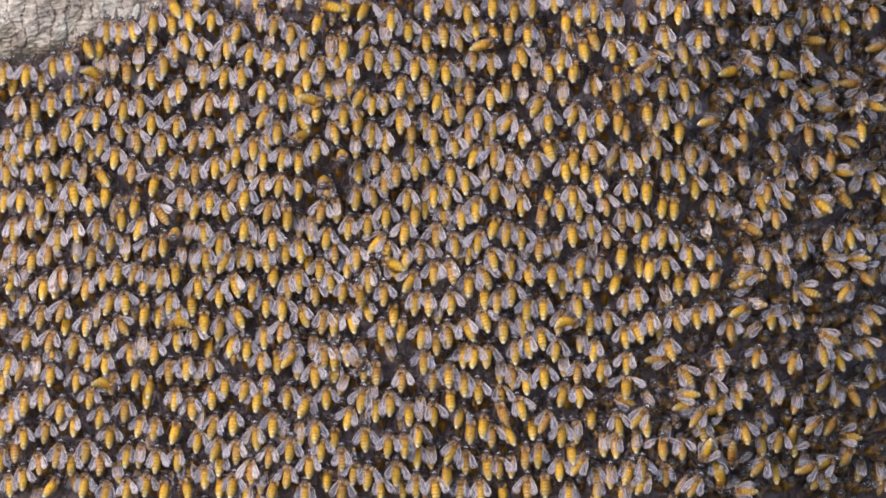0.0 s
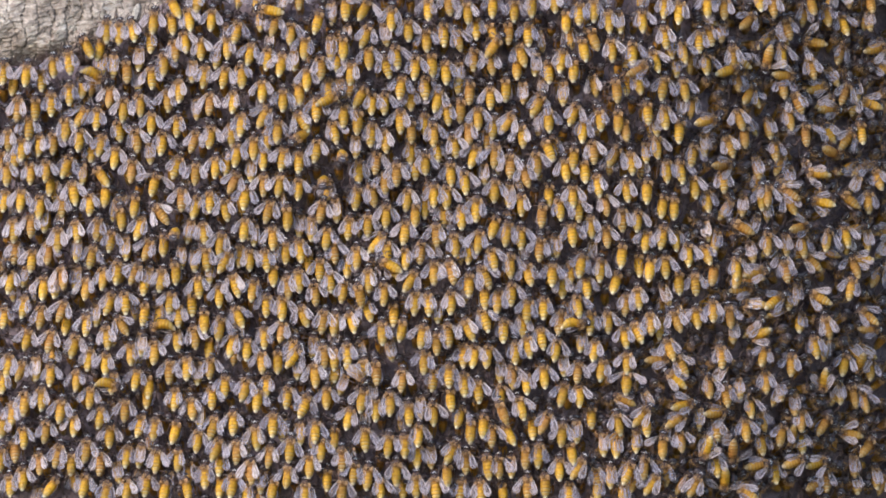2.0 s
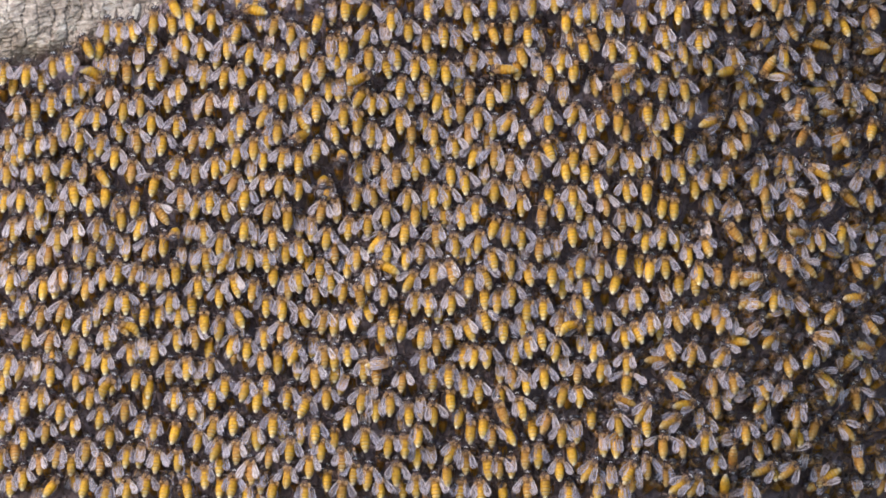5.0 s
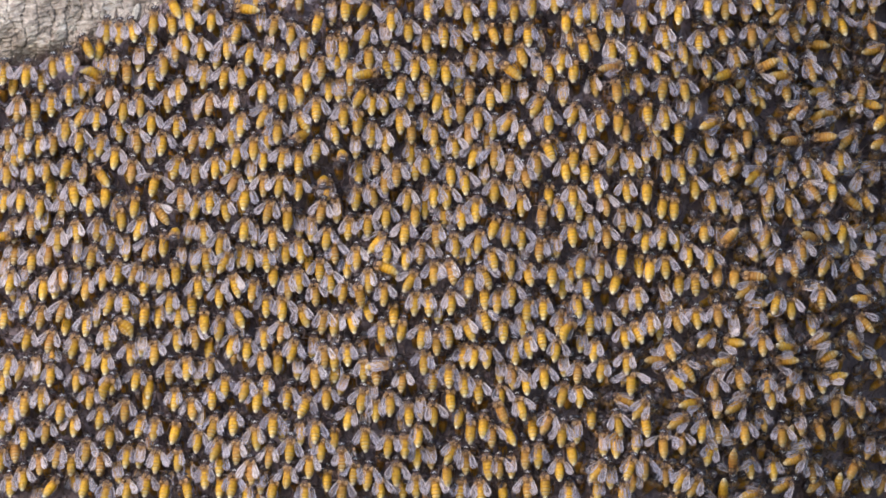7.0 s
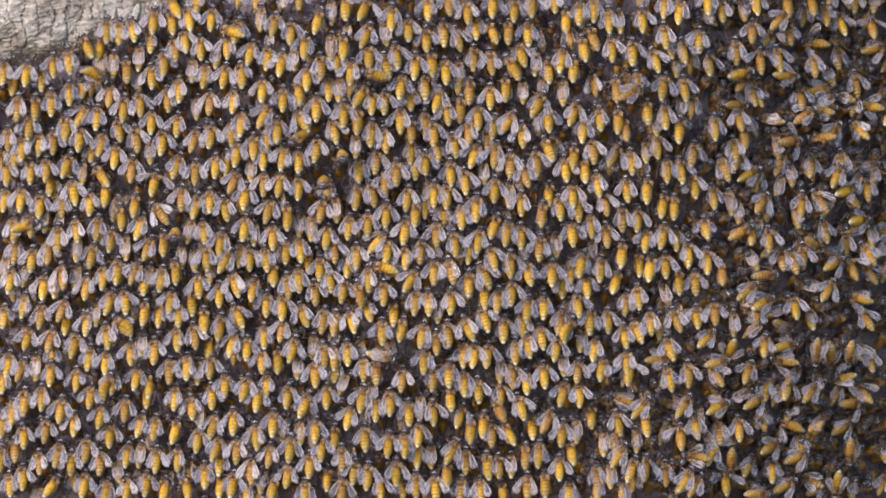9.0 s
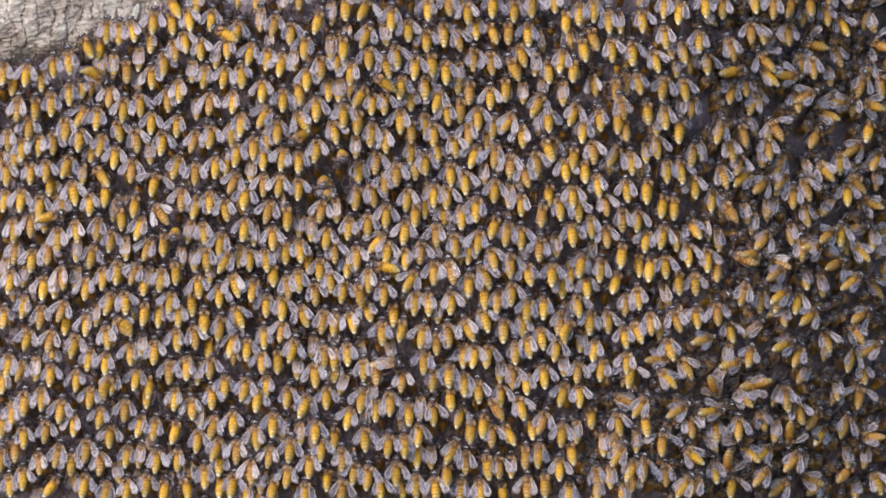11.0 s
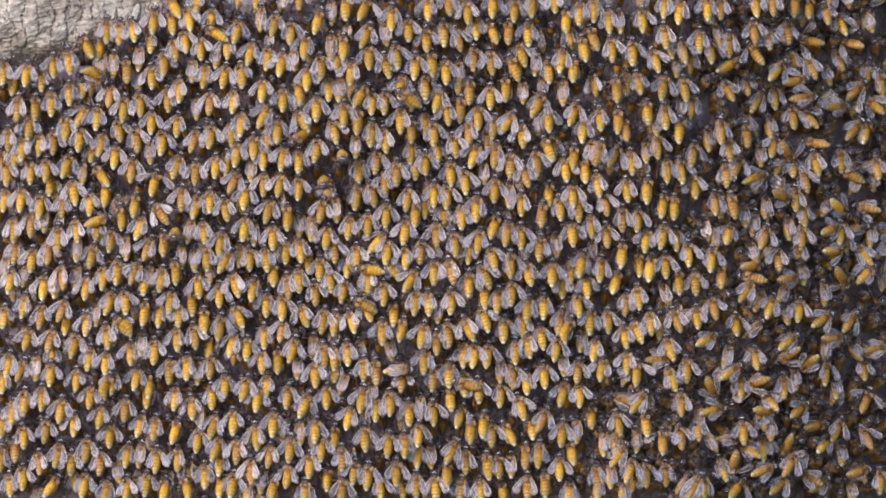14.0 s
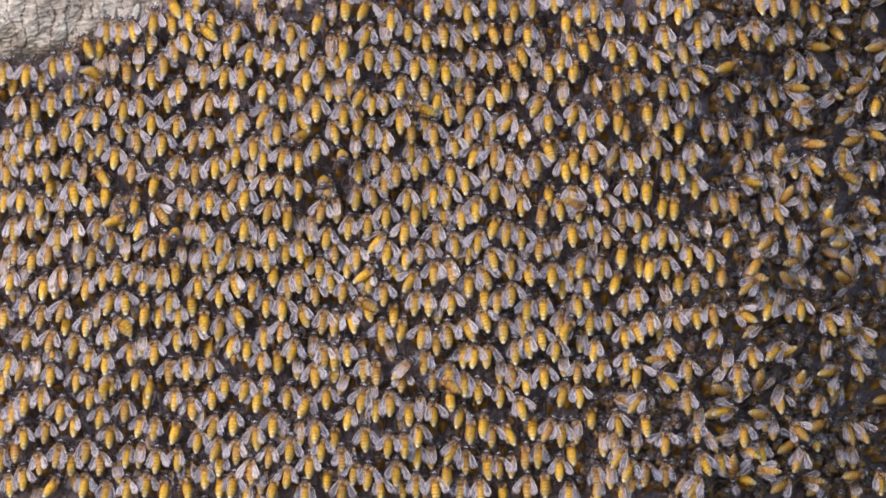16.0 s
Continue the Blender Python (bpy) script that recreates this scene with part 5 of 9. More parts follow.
crawler([(0, 141.1, 76.2, 15), (1.0, 145.9, 80.9, -10), (2, 145.9, 82, 0), (3, 146.6, 83.5, -15), (4, 146.8, 81.9, -30), (6.3, 148.1, 82.6, -45), (7, 147.3, 82.9, -45), (7.5, 147.8, 81.5, -30), (9, 147.3, 80.8, -48), (11.3, 150.1, 79.3, 6), (11.9, 149.9, 80.7, 8), (13.5, 150.1, 80.1, 10), (14.0, 150.1, 80.1, 10), (15.0, 150.1, 77.3, 5), (16, 150, 81.3, 0)], "d", out=2.2)
crawler([(0, 152, 73, -20), (1.0, 150.6, 73.6, -45), (1.5, 151, 73.4, -31), (2, 150.9, 75.3, -35), (2.5, 150.8, 75.4, -35), (3.0, 150.6, 73.6, -40), (4, 152.6, 73.6, -30), (6.5, 141.4, 73.6, 4), (7.5, 141.7, 77.3, 5), (8.25, 142.7, 74.2, -42), (9, 143.7, 71.1, -90), (9.6, 142.1, 73.1, -55), (10.9, 142.5, 75.9, -16), (11.5, 144.3, 76.2, -30), (12, 143.3, 77.6, -16), (12.5, 143.5, 78.6, -3), (13, 141.6, 75.8, 10), (13.5, 140, 76.7, 20), (14.0, 141.7, 77.3, 25), (15.0, 141.7, 77.3, 25), (16, 141.7, 76.8, 20)], "l", out=5.1)
crawler([(0, 148.4, 93.4, 61), (0.3, 147.4, 92.5, 61), (0.9, 148.4, 92.3, 60), (2, 148.1, 92.1, 60), (3.0, 148.4, 92.1, 60), (4.2, 149.2, 90.3, 64), (6.3, 152.9, 77.4, 21), (7, 153.4, 75.9, 20), (9.2, 153.1, 75.3, 20), (11.4, 152.8, 70.3, -22), (12.4, 153, 70.1, -20), (13.5, 152.9, 71.7, -20), (14.0, 154.6, 71.7, -30), (15.0, 154.6, 71.7, -30), (16, 153.9, 70.4, -5)], "d", out=3)
crawler([(0, 184.9, 78.3, -81), (1.31, 184.9, 78.4, -77), (2.36, 183.7, 79.5, -75), (3.5, 183.6, 79.4, -83), (4.65, 185.3, 78.5, -86), (8.1, 185.2, 77.6, -79), (9.2, 184.4, 78.6, -80), (10.25, 180.4, 85.3, -32), (11.3, 176.3, 92, 16), (11.8, 175.7, 92.5, 17), (14.5, 173.5, 91, 20), (15.0, 168.3, 91.3, 0), (16, 173.2, 92.4, 17)], "d", out=3)
crawler([(0, 200.5, 81.9, -90), (0.5, 199.6, 82.3, -72), (1, 200, 79.8, -53), (2, 198.5, 75.9, -20), (2.5, 197.5, 72.4, -15), (3.0, 197.7, 71.7, -55), (3.5, 197, 70.6, -4), (4, 195.4, 71.7, 0), (6.3, 206.3, 79.9, -2), (6.5, 205.9, 77.7, -3), (7, 207.2, 77.3, -5), (7.5, 206.9, 78.1, 0), (8, 206.9, 78, 5), (8.2, 205.3, 79.6, 8), (9.0, 204.7, 80.1, 10), (9.6, 205.2, 79.7, 3), (10.9, 206.8, 79.8, -17), (11.5, 206.3, 81.3, -20), (12, 205, 81.8, -25), (13, 204.2, 80.4, -39), (13.5, 203.8, 77.6, -45), (14.0, 203.3, 77.3, -45), (15.0, 203.3, 80.1, -75), (15.5, 203.5, 80.3, -61), (16, 204.4, 79.4, -65)], "o", out=6.1)
crawler([(0, 168.6, 79.4, 0), (1.0, 169.1, 78.7, 0), (3.0, 168.3, 78.7, 0), (4, 168.6, 77.5, 0), (6.4, 170.8, 78.3, -1), (7, 170.2, 77.3, 0), (7.5, 173.0, 77.3, 60), (9.0, 177.5, 73.1, 0), (9.6, 176.7, 71.6, 0), (10.9, 175.6, 71.8, 0), (11.5, 177.3, 71.7, 0), (12, 176, 69.7, 1), (12.5, 174.7, 66.2, 1), (13.5, 173.9, 63.3, 0), (14.5, 173.4, 64, -2), (16, 175.2, 64.5, -4)], "o", out=6.8)
crawler([(0, 206.9, 74.3, 5), (0.5, 206.3, 74.5, 3), (1.0, 206.1, 77.3, 0), (2, 204.7, 77.3, -5), (3.0, 207.5, 77.3, 5), (3.6, 205, 74.1, -1), (4, 205, 72.3, 0), (5.9, 198.7, 75.3, 56), (6.5, 196.9, 75.1, 79), (7, 198.5, 75, 80), (7.5, 200.5, 75.3, 75), (9.0, 199.1, 74.5, 70), (11.3, 193.1, 75.9, 58), (12, 193.3, 76.2, 59), (13.5, 192.1, 75.3, 60), (14.6, 191.9, 75.6, 58), (16, 193.1, 76.2, 56)], "e", out=2.7)
crawler([(0, 218, 89.8, 60), (2, 217.3, 89.9, 60), (2.9, 217.4, 90.9, 58), (3.5, 216.9, 90, 57), (4.1, 216.9, 90.5, 56), (6.3, 202.7, 121.5, 0), (7, 202.7, 121.2, 0), (8.2, 203.4, 122.4, -2), (8.9, 203.7, 122.1, -3), (11.3, 210.4, 85.6, -10), (11.7, 210.1, 86.7, -11), (12.4, 209.4, 86.4, -12), (13.5, 208.9, 87.1, -12), (14.1, 210.3, 86.5, -11), (15.3, 209.9, 86.1, -9), (16, 210.7, 86.4, -8)], "d", out=2.8)
crawler([(0, 210.7, 113, 1), (1.5, 211.9, 113.1, 0), (2, 211.1, 112.3, 0), (3.0, 211.7, 108.1, 0), (4, 212.7, 108.1, 0), (6.3, 213.1, 121.5, -5), (8, 212.8, 120.8, -7), (9.1, 213.3, 121.2, -9), (11.4, 211.8, 109.6, 21), (12, 211.3, 108.8, 22), (12.8, 211.2, 109.1, 21), (14.5, 211, 111.8, 18), (16, 212.4, 111.8, 17)], "e", out=3)
crawler([(0, 130.6, 62.7, -77), (1.0, 129.1, 62.7, -80), (3.0, 129.1, 63.3, -75), (4, 131.9, 62.7, -73), (6.5, 130.6, 62.2, -69), (7, 131, 61.3, -70), (7.5, 129.9, 59.6, -60), (9.0, 134.4, 58.5, 0), (10.9, 136.6, 56.9, -21), (11.5, 136.6, 55.7, -5), (12, 137.2, 55.6, 0), (12.5, 137.8, 56.5, 1), (13, 137.1, 56.9, 3), (14.0, 137.5, 56.8, 0), (15.0, 138.9, 56.3, 0), (16, 139.2, 56.4, 0)], "h", out=9)
crawler([(0, 148.3, 63.5, 12), (1.0, 147.3, 64.1, 10), (2, 147.3, 63, 12), (3.0, 146.4, 63.3, 10), (4, 147.5, 62.1, 20), (6.5, 148, 63.3, 11), (7.5, 147.6, 64.1, 5), (8, 147.6, 63.3, 8), (9.2, 147.1, 62, 7), (11.5, 164.7, 46.8, 0), (12.5, 165.9, 46.6, 1), (13.5, 164.1, 46.5, 0), (14.0, 163.5, 49.3, -20), (15.0, 165.5, 49.3, -10), (15.7, 165.5, 43.5, 0), (16, 165.4, 44.2, 0)], "l", out=5.9)
crawler([(0, 149, 53.2, 0), (1.0, 149.5, 53.5, -5), (2, 149.5, 54.3, -3), (2.5, 149, 54.1, -2), (3.0, 149.5, 54.0, -5), (4, 149.8, 53.2, 0), (6.5, 151.3, 54.5, -1), (7, 150.9, 54.9, -3), (7.5, 150.4, 53.5, 0), (8, 149.1, 53.6, -3), (9.0, 149.5, 54.0, 0), (10.9, 149.2, 55.1, 7), (11.5, 150, 55.7, 10), (11.9, 151.7, 55.9, 7), (13.5, 150.6, 56.3, 0), (14.0, 150.6, 54.9, 0), (15.0, 150.6, 54.9, 0), (16, 151.3, 53.8, 0)], "c", out=6.4)
crawler([(0, 156, 74.5, 24), (1.0, 162.7, 75.3, 0), (1.48, 155.2, 73.9, 22), (2.57, 153.6, 74.1, 26), (4.35, 155.5, 74.1, 26), (6.5, 156, 74.5, 24), (7, 156.2, 73.6, 25), (8.1, 156.3, 74.4, 27), (9, 155.5, 74.3, 26), (11.4, 155.5, 73.5, -1), (12.3, 155.1, 73.3, -1), (14.0, 164.1, 73.6, 0), (15.0, 164.6, 74.5, 5), (16, 163.5, 74.9, 0)], "d", out=2.5)
crawler([(0, 178.6, 73, 30), (0.3, 178, 73, 30), (1.0, 177.5, 72.2, 30), (2, 176.1, 71.7, 23), (3.0, 178.1, 71.7, 10), (3.5, 177.4, 71.2, 16), (4, 178.2, 69.8, 15), (6.3, 173.9, 67.5, -50), (6.5, 173.9, 66.6, -50), (7, 174.7, 67.5, -50), (7.5, 174.4, 66.1, -30), (8, 176.4, 66.6, -53), (8.5, 176.4, 66.2, -55), (9, 177.7, 64.9, -56), (11.4, 178.3, 75.4, -64), (12.5, 178.7, 74, -66), (13.5, 176.1, 73.9, -70), (14.0, 176.7, 74.5, -85), (16, 177.5, 71.7, -85)], "l", out=8.9)
crawler([(0, 171.8, 62.7, 5), (1.0, 171.9, 63.3, 5), (3.0, 171.9, 63.3, 5), (4, 171.8, 63.4, 5), (5.15, 178.2, 67.1, 71), (6.3, 184.7, 70.8, 137), (6.5, 183.8, 68.7, 137), (7, 185.1, 65.2, 135), (7.5, 183.7, 68.9, 180), (8, 183.8, 70.1, 110), (8.5, 185.8, 68.1, 97), (9, 189, 67.9, 85), (10.9, 191.9, 65.9, 70), (11.3, 192.7, 65.9, 56), (11.5, 193.5, 65.9, 55), (12, 191, 65.9, 53), (12.5, 186.7, 65.5, 51), (13, 184.1, 66.4, 50), (13.5, 183.7, 65.5, 50), (14.0, 182.3, 63.3, 40), (15.0, 181.4, 63.3, 70), (15.5, 179.3, 65.1, 69), (16, 178.2, 63.4, 75)], "r", out=6.3)
crawler([(0, 163.2, 58.1, 2), (0.7, 162.3, 59, 0), (1.4, 161.2, 58.7, 0), (3.1, 162.4, 58.8, 2), (3.8, 161.7, 58.9, 3), (4.2, 162.7, 57.7, 4), (7, 163, 57.7, 0), (8.2, 164.5, 60.1, 37), (9.0, 164.1, 63.3, 80), (10.9, 161.2, 57.8, 3), (11.4, 160.8, 57.7, 4), (13.5, 161.8, 59.1, 0), (15.3, 162.2, 58.6, 1), (16, 161.5, 60, 2)], "e", out=2.7)
crawler([(0, 181.4, 55.7, 0), (0.5, 181.4, 54.8, -1), (1.0, 180.9, 55.7, 5), (2, 179.8, 55.4, 0), (3.0, 180.9, 54.9, 0), (4, 181.4, 55.1, 0), (5.2, 176.4, 54.2, -42), (6.4, 171.4, 53.3, -83), (7, 171.9, 53.5, -85), (8.3, 171.5, 54.2, -84), (9.2, 169.7, 52.7, -81), (9.6, 169.2, 53.9, -35), (10.55, 167.3, 56.8, 10), (11.5, 165.4, 59.6, 55), (12, 165.7, 58.7, 89), (12.5, 167.8, 57.8, 122), (13, 168.5, 56.9, 155), (13.5, 169.7, 53.5, 180), (14.0, 169.7, 49.3, 210), (14.5, 169.7, 48.8, 177), (15, 169.7, 48.3, 176), (15.6, 167.9, 47, 176), (16, 167.5, 47.5, 177)], "w", out=8.4)
crawler([(0, 192.2, 42.9, -10), (1.0, 193.5, 47.9, -65), (1.5, 192.2, 48.6, -88), (2, 191.5, 48.4, -110), (2.5, 192, 47.9, -90), (3.0, 192.6, 46.5, -70), (3.5, 199.3, 44.1, -40), (4, 201.8, 46.1, -15), (5.15, 197.4, 55.7, 42), (6.3, 193.1, 65.3, 98), (6.5, 191, 61.9, 97), (7, 190.1, 55.4, 95), (7.5, 195.7, 58.2, 90), (8, 196.1, 58.9, 93), (8.5, 191, 55.4, 93), (9, 189.7, 55.4, 93), (9.6, 189.2, 54.9, 93), (10.55, 186.2, 54.3, 16), (11.5, 183.3, 53.8, -60), (12, 182.6, 52, -19), (12.5, 182.9, 52.3, 21), (13, 185.7, 52.2, 60), (13.5, 187.9, 52.1, 90), (14.0, 186.5, 52.1, 80), (15.0, 186.5, 52.1, 70), (15.5, 185.3, 50.5, 85), (16, 184.6, 51.9, 85)], "c", out=7.8)
crawler([(0, 207.4, 57.5, -7), (0.9, 206.9, 58.5, -4), (2, 207.5, 56.3, 0), (3.0, 205.2, 62.4, 25), (4.1, 209.7, 54.5, -2), (6.4, 216.3, 63.1, -49), (7, 215.9, 61.9, -50), (7.4, 218.9, 63.6, -50), (8.3, 221.9, 64.2, -48), (8.9, 221.3, 64.7, -46), (11.3, 209, 55.8, -18), (12.2, 209.6, 54.7, -21), (12.5, 209.2, 56.4, -22), (13.5, 208.3, 56.8, -22), (14.0, 208.9, 56.3, -20), (14.5, 213.3, 60.2, -21), (15.0, 213.1, 63.3, 5), (15.5, 213.6, 66.9, -23), (16, 214, 69.8, -25)], "c", out=8.4)
crawler([(0, 214.1, 31.7, 14), (0.9, 215.8, 31.5, 14), (2, 215.9, 33.3, 10), (3.2, 215.6, 32.4, 6), (4.1, 217.3, 31.3, 5), (6.3, 215.8, 54.1, -66), (7, 215.3, 51.8, -65), (7.5, 214.3, 48.3, -41), (8, 213.9, 53.5, -12), (8.5, 214.7, 54, 17), (9.0, 207.5, 57.7, 40), (9.6, 210.8, 52.1, 26), (10.9, 213.3, 43.2, -32), (11.5, 216.5, 39.1, -20), (12.1, 216.2, 37.7, -15), (12.9, 215, 39.3, -8), (13.5, 215.9, 37.2, -3), (15.0, 213.1, 42.3, 0), (16, 213.3, 37.8, -15)], "h", out=7.2)
crawler([(0, 121.9, 46.8, 0), (1.57, 128.6, 50.7, 3), (2.1, 129.2, 50.4, 3), (3.0, 131.0, 50.7, 10), (4, 122.6, 46.8, -20), (6.3, 132, 50.5, 4), (7, 132.2, 50.7, 5), (7.9, 128.9, 48.3, 0), (9, 123.8, 46.8, -10), (9.6, 126.7, 48.3, -8), (10.47, 127.3, 47.9, 2), (10.9, 127.2, 48, 9), (11.5, 124.5, 46.8, 15), (12.94, 129.7, 52.4, 11), (13.4, 131.4, 53.4, 5), (14.1, 131.2, 52.8, 1), (15.0, 130.5, 57.7, 0), (16, 130.2, 57.6, 0)], "e", out=2.9)
crawler([(0, 142.2, 50.1, 14), (1.0, 142.2, 49.3, 15), (2.5, 142.2, 50.1, 16), (3.0, 142.2, 50.7, 15), (3.5, 143.5, 50.1, 18), (4.2, 143.5, 50.5, 18), (6.3, 142.9, 47.9, 6), (9.2, 144.4, 47.6, 2), (10.29, 142.9, 47.6, 10), (11.84, 142.8, 47.9, 8), (13.27, 141.6, 47.8, 7), (14.1, 141.9, 47.9, 2), (16, 123.2, 46.1, 5)], "h", out=6.3)
crawler([(0, 148.4, 36.5, 0), (1.0, 155.7, 42.3, 0), (2, 155.7, 39.5, 10), (3.0, 148.7, 43.7, 0), (4.2, 155.5, 39.8, 7), (6.3, 157.3, 44.3, -4), (7, 156.5, 45.1, -5), (7.5, 166.9, 45.6, 5), (8.2, 156.9, 46.1, -7), (9.0, 165.5, 49.3, 5), (11.3, 157.2, 44.9, 1), (12.3, 157, 45.5, 0), (14.8, 156.7, 44.9, 3), (15.3, 155.3, 44.2, 3), (16, 154.6, 44.7, 4)], "e", out=3.3)
crawler([(0, 128.9, 40.4, -25), (0.5, 130.1, 40.5, -40), (1.0, 129.9, 41.7, -60), (1.5, 131.9, 42.8, -72), (2, 137.2, 41.4, -85), (2.5, 132.5, 36.8, -67), (4, 123.6, 32.7, 0), (6.3, 142.4, 39.5, -41), (6.5, 143.2, 39.9, -40), (7, 144.5, 39.5, -40), (7.5, 145.0, 42.8, -50), (8.5, 144.1, 39, -41), (9.0, 145.0, 42.3, -30), (11.4, 146.2, 40.5, -17), (12.5, 146.2, 40.9, -18), (13.5, 145.9, 39.5, -20), (14.0, 145.0, 39.5, -30), (15.0, 145.3, 39.5, -30), (16, 146.2, 41, -30)], "r", out=6.8)
crawler([(0, 139.2, 31.4, 10), (0.5, 140, 31.1, 8), (1.0, 140.3, 32.5, 5), (1.5, 139.8, 33, 3), (2, 138.9, 32.5, 0), (2.5, 138.9, 31.1, -10), (3.0, 135.5, 32.5, -55), (4, 139.8, 32.7, -45), (6.3, 138, 36.3, 19), (9.0, 139.7, 38.1, 15), (9.6, 139.4, 36.4, 8), (11.5, 139.2, 34, 15), (12, 139, 35.3, 12), (13.5, 140, 36.7, 3), (14.0, 140.3, 35.3, 0), (15.0, 140.3, 35.3, 0), (16, 124.5, 30.1, 0)], "h", out=5.1)
crawler([(0, 157.7, 23.1, 20), (1.7, 157.4, 23.5, -1), (2.5, 158.6, 27.5, -1), (3.0, 158.5, 32.5, 15), (3.5, 155.6, 31.8, 2), (4.1, 156.5, 32.2, 4), (6.5, 151.3, 37, -52), (7, 153.4, 35.3, -50), (7.5, 152.9, 36.1, -60), (8, 150.7, 34.8, -53), (8.5, 148.9, 34, -56), (9.0, 150.1, 36.1, -60), (9.6, 149.4, 34.7, -62), (11.5, 147.5, 34.6, -45), (12, 148.7, 35.8, -50), (12.5, 149.4, 34.8, -56), (13, 149.7, 35.1, -61), (13.5, 150.1, 33.9, -65), (14.0, 152.9, 34.4, -70), (14.5, 153.4, 34.1, -35), (15, 150.8, 33.2, 2), (16, 153.2, 33.3, 75)], "l", out=6.4)
crawler([(0, 164.7, 47.4, 0), (0.5, 165.1, 47.2, -2), (1.0, 165.2, 47.3, 0), (2.5, 164.4, 47.9, -3), (3.0, 165.5, 47.9, 0), (4, 165.5, 46, 0), (6.3, 180.7, 35.2, -2), (6.5, 180.3, 38.2, -1), (7, 180.3, 39.5, 0), (7.5, 180.3, 38.1, 0), (8, 184.2, 39.8, -6), (8.2, 182.2, 41, -7), (9.0, 182.0, 39.5, -10), (9.6, 176.6, 36.9, -11), (10.9, 166.9, 33, -38), (11.5, 166, 30.1, -55), (12.5, 171.6, 36, -30), (13, 171.4, 36.2, -18), (14.0, 173.3, 39.5, -5), (14.5, 173.6, 37.3, -7), (15.0, 174.4, 39.5, -10), (15.5, 175.1, 38.5, -3), (16, 174, 39.1, 0)], "h", out=5.2)
crawler([(0, 198, 37.8, 78), (1.0, 201.9, 36.7, 70), (1.5, 192.8, 37.7, 81), (2, 186.8, 37.2, 80), (2.5, 184.2, 37.7, 78), (3.0, 180.9, 39.5, 45), (3.5, 186.3, 38.1, 75), (4.2, 185.1, 39.8, 73), (6.3, 190.8, 34.1, 29), (6.5, 190.8, 35.8, 28), (7, 190.4, 36.7, 28), (7.5, 189.6, 36.7, 15), (8.2, 192.8, 37.1, -12), (9.0, 194.3, 34.4, -30), (10.9, 190.6, 37.6, 36), (11.5, 189.4, 37.8, 37), (12.5, 187.7, 39.5, 34), (13.5, 185.1, 39.5, 30), (14.0, 185.1, 40.9, 10), (15.0, 185.1, 40.9, 50), (15.5, 185.1, 39.1, 32), (16, 184.6, 39.7, 35)], "l", out=8.6)
crawler([(0, 172.5, 34.6, -5), (1.61, 171.2, 34.6, -10), (3.0, 172.5, 35.3, 0), (4.56, 172.4, 34.6, -3), (7, 173, 34.4, -5), (7.5, 172.5, 35.3, 10), (9.0, 172.5, 35.3, 0), (11.3, 164.9, 33.7, 39), (11.9, 165.6, 33.5, 38), (12.8, 165.4, 32.3, 36), (16, 164.2, 32.5, 36)], "e", out=2.3)
crawler([(0, 190.2, 57.5, 32), (2, 191.5, 56.8, 30), (2.7, 190, 56.7, 29), (3.8, 189.7, 57.5, 27), (4.2, 190.4, 57.9, 27), (6.3, 197.1, 43.7, -1), (7.7, 196.5, 42.5, 1), (8.4, 197.4, 41, 1), (11.3, 196.3, 41.6, -2), (13.5, 196.8, 42.3, 0), (16, 197.8, 43.8, -4)], "d", out=3.5)
crawler([(0, 204.6, 39, -53), (2, 205.5, 38.6, -50), (2.6, 205.7, 39.5, -49), (3.7, 205.3, 39.7, -48), (4.2, 205.1, 38.6, -49), (6.3, 211.4, 35, -6), (7.5, 212.2, 35.3, -40), (8.3, 212.7, 35.2, -2), (10.26, 213.3, 34.3, -4), (11.47, 214.6, 32.9, -1), (12.84, 213.9, 32.7, -5), (14.22, 212.5, 32.9, -2), (16, 213, 34.4, -1)], "e", out=3.1)
crawler([(0, 183.9, 39.7, 0), (1.0, 183.7, 38.1, 5), (2, 172.5, 26.9, 55), (3.0, 177.5, 28.3, 75), (4.2, 171.1, 25, 56), (6.3, 185, 23, 35), (6.5, 184.1, 26, 35), (7, 183.7, 27.7, 35), (7.5, 183.7, 25.5, 5), (8.3, 187.7, 21.3, 32), (9.0, 187.9, 22.1, 30), (9.6, 186.9, 23.1, 28), (10.9, 180.4, 28.3, 15), (11.5, 180.1, 28.2, 10), (12.1, 181.4, 27.8, 12), (12.6, 180.2, 29.7, 13), (14.0, 179.5, 32.5, 10), (14.8, 180, 29.4, 6), (16, 179.5, 30.1, -5)], "r", out=8.1)
crawler([(0, 160.7, 27.1, -10), (3.07, 160.6, 25, -6), (4.34, 159.4, 26.1, -9), (6.3, 160.7, 27.1, -10), (7, 162.1, 26.9, -10), (7.6, 160.5, 25.7, -21), (9.0, 157.1, 21.3, -35), (9.6, 159.1, 24.3, -63), (10.9, 157.3, 30.1, -50), (11.5, 155.2, 30.8, -50), (12.1, 156.2, 30.6, -68), (12.5, 157.8, 28.8, -80), (13, 159.5, 28.3, -96), (13.5, 164.1, 26.9, -110), (14.0, 166.9, 26.9, -115), (14.5, 168.8, 25.7, -133), (15.0, 166.9, 26.9, -110), (15.5, 170.1, 26.4, -185), (16, 170.5, 27, -210)], "o", out=8)
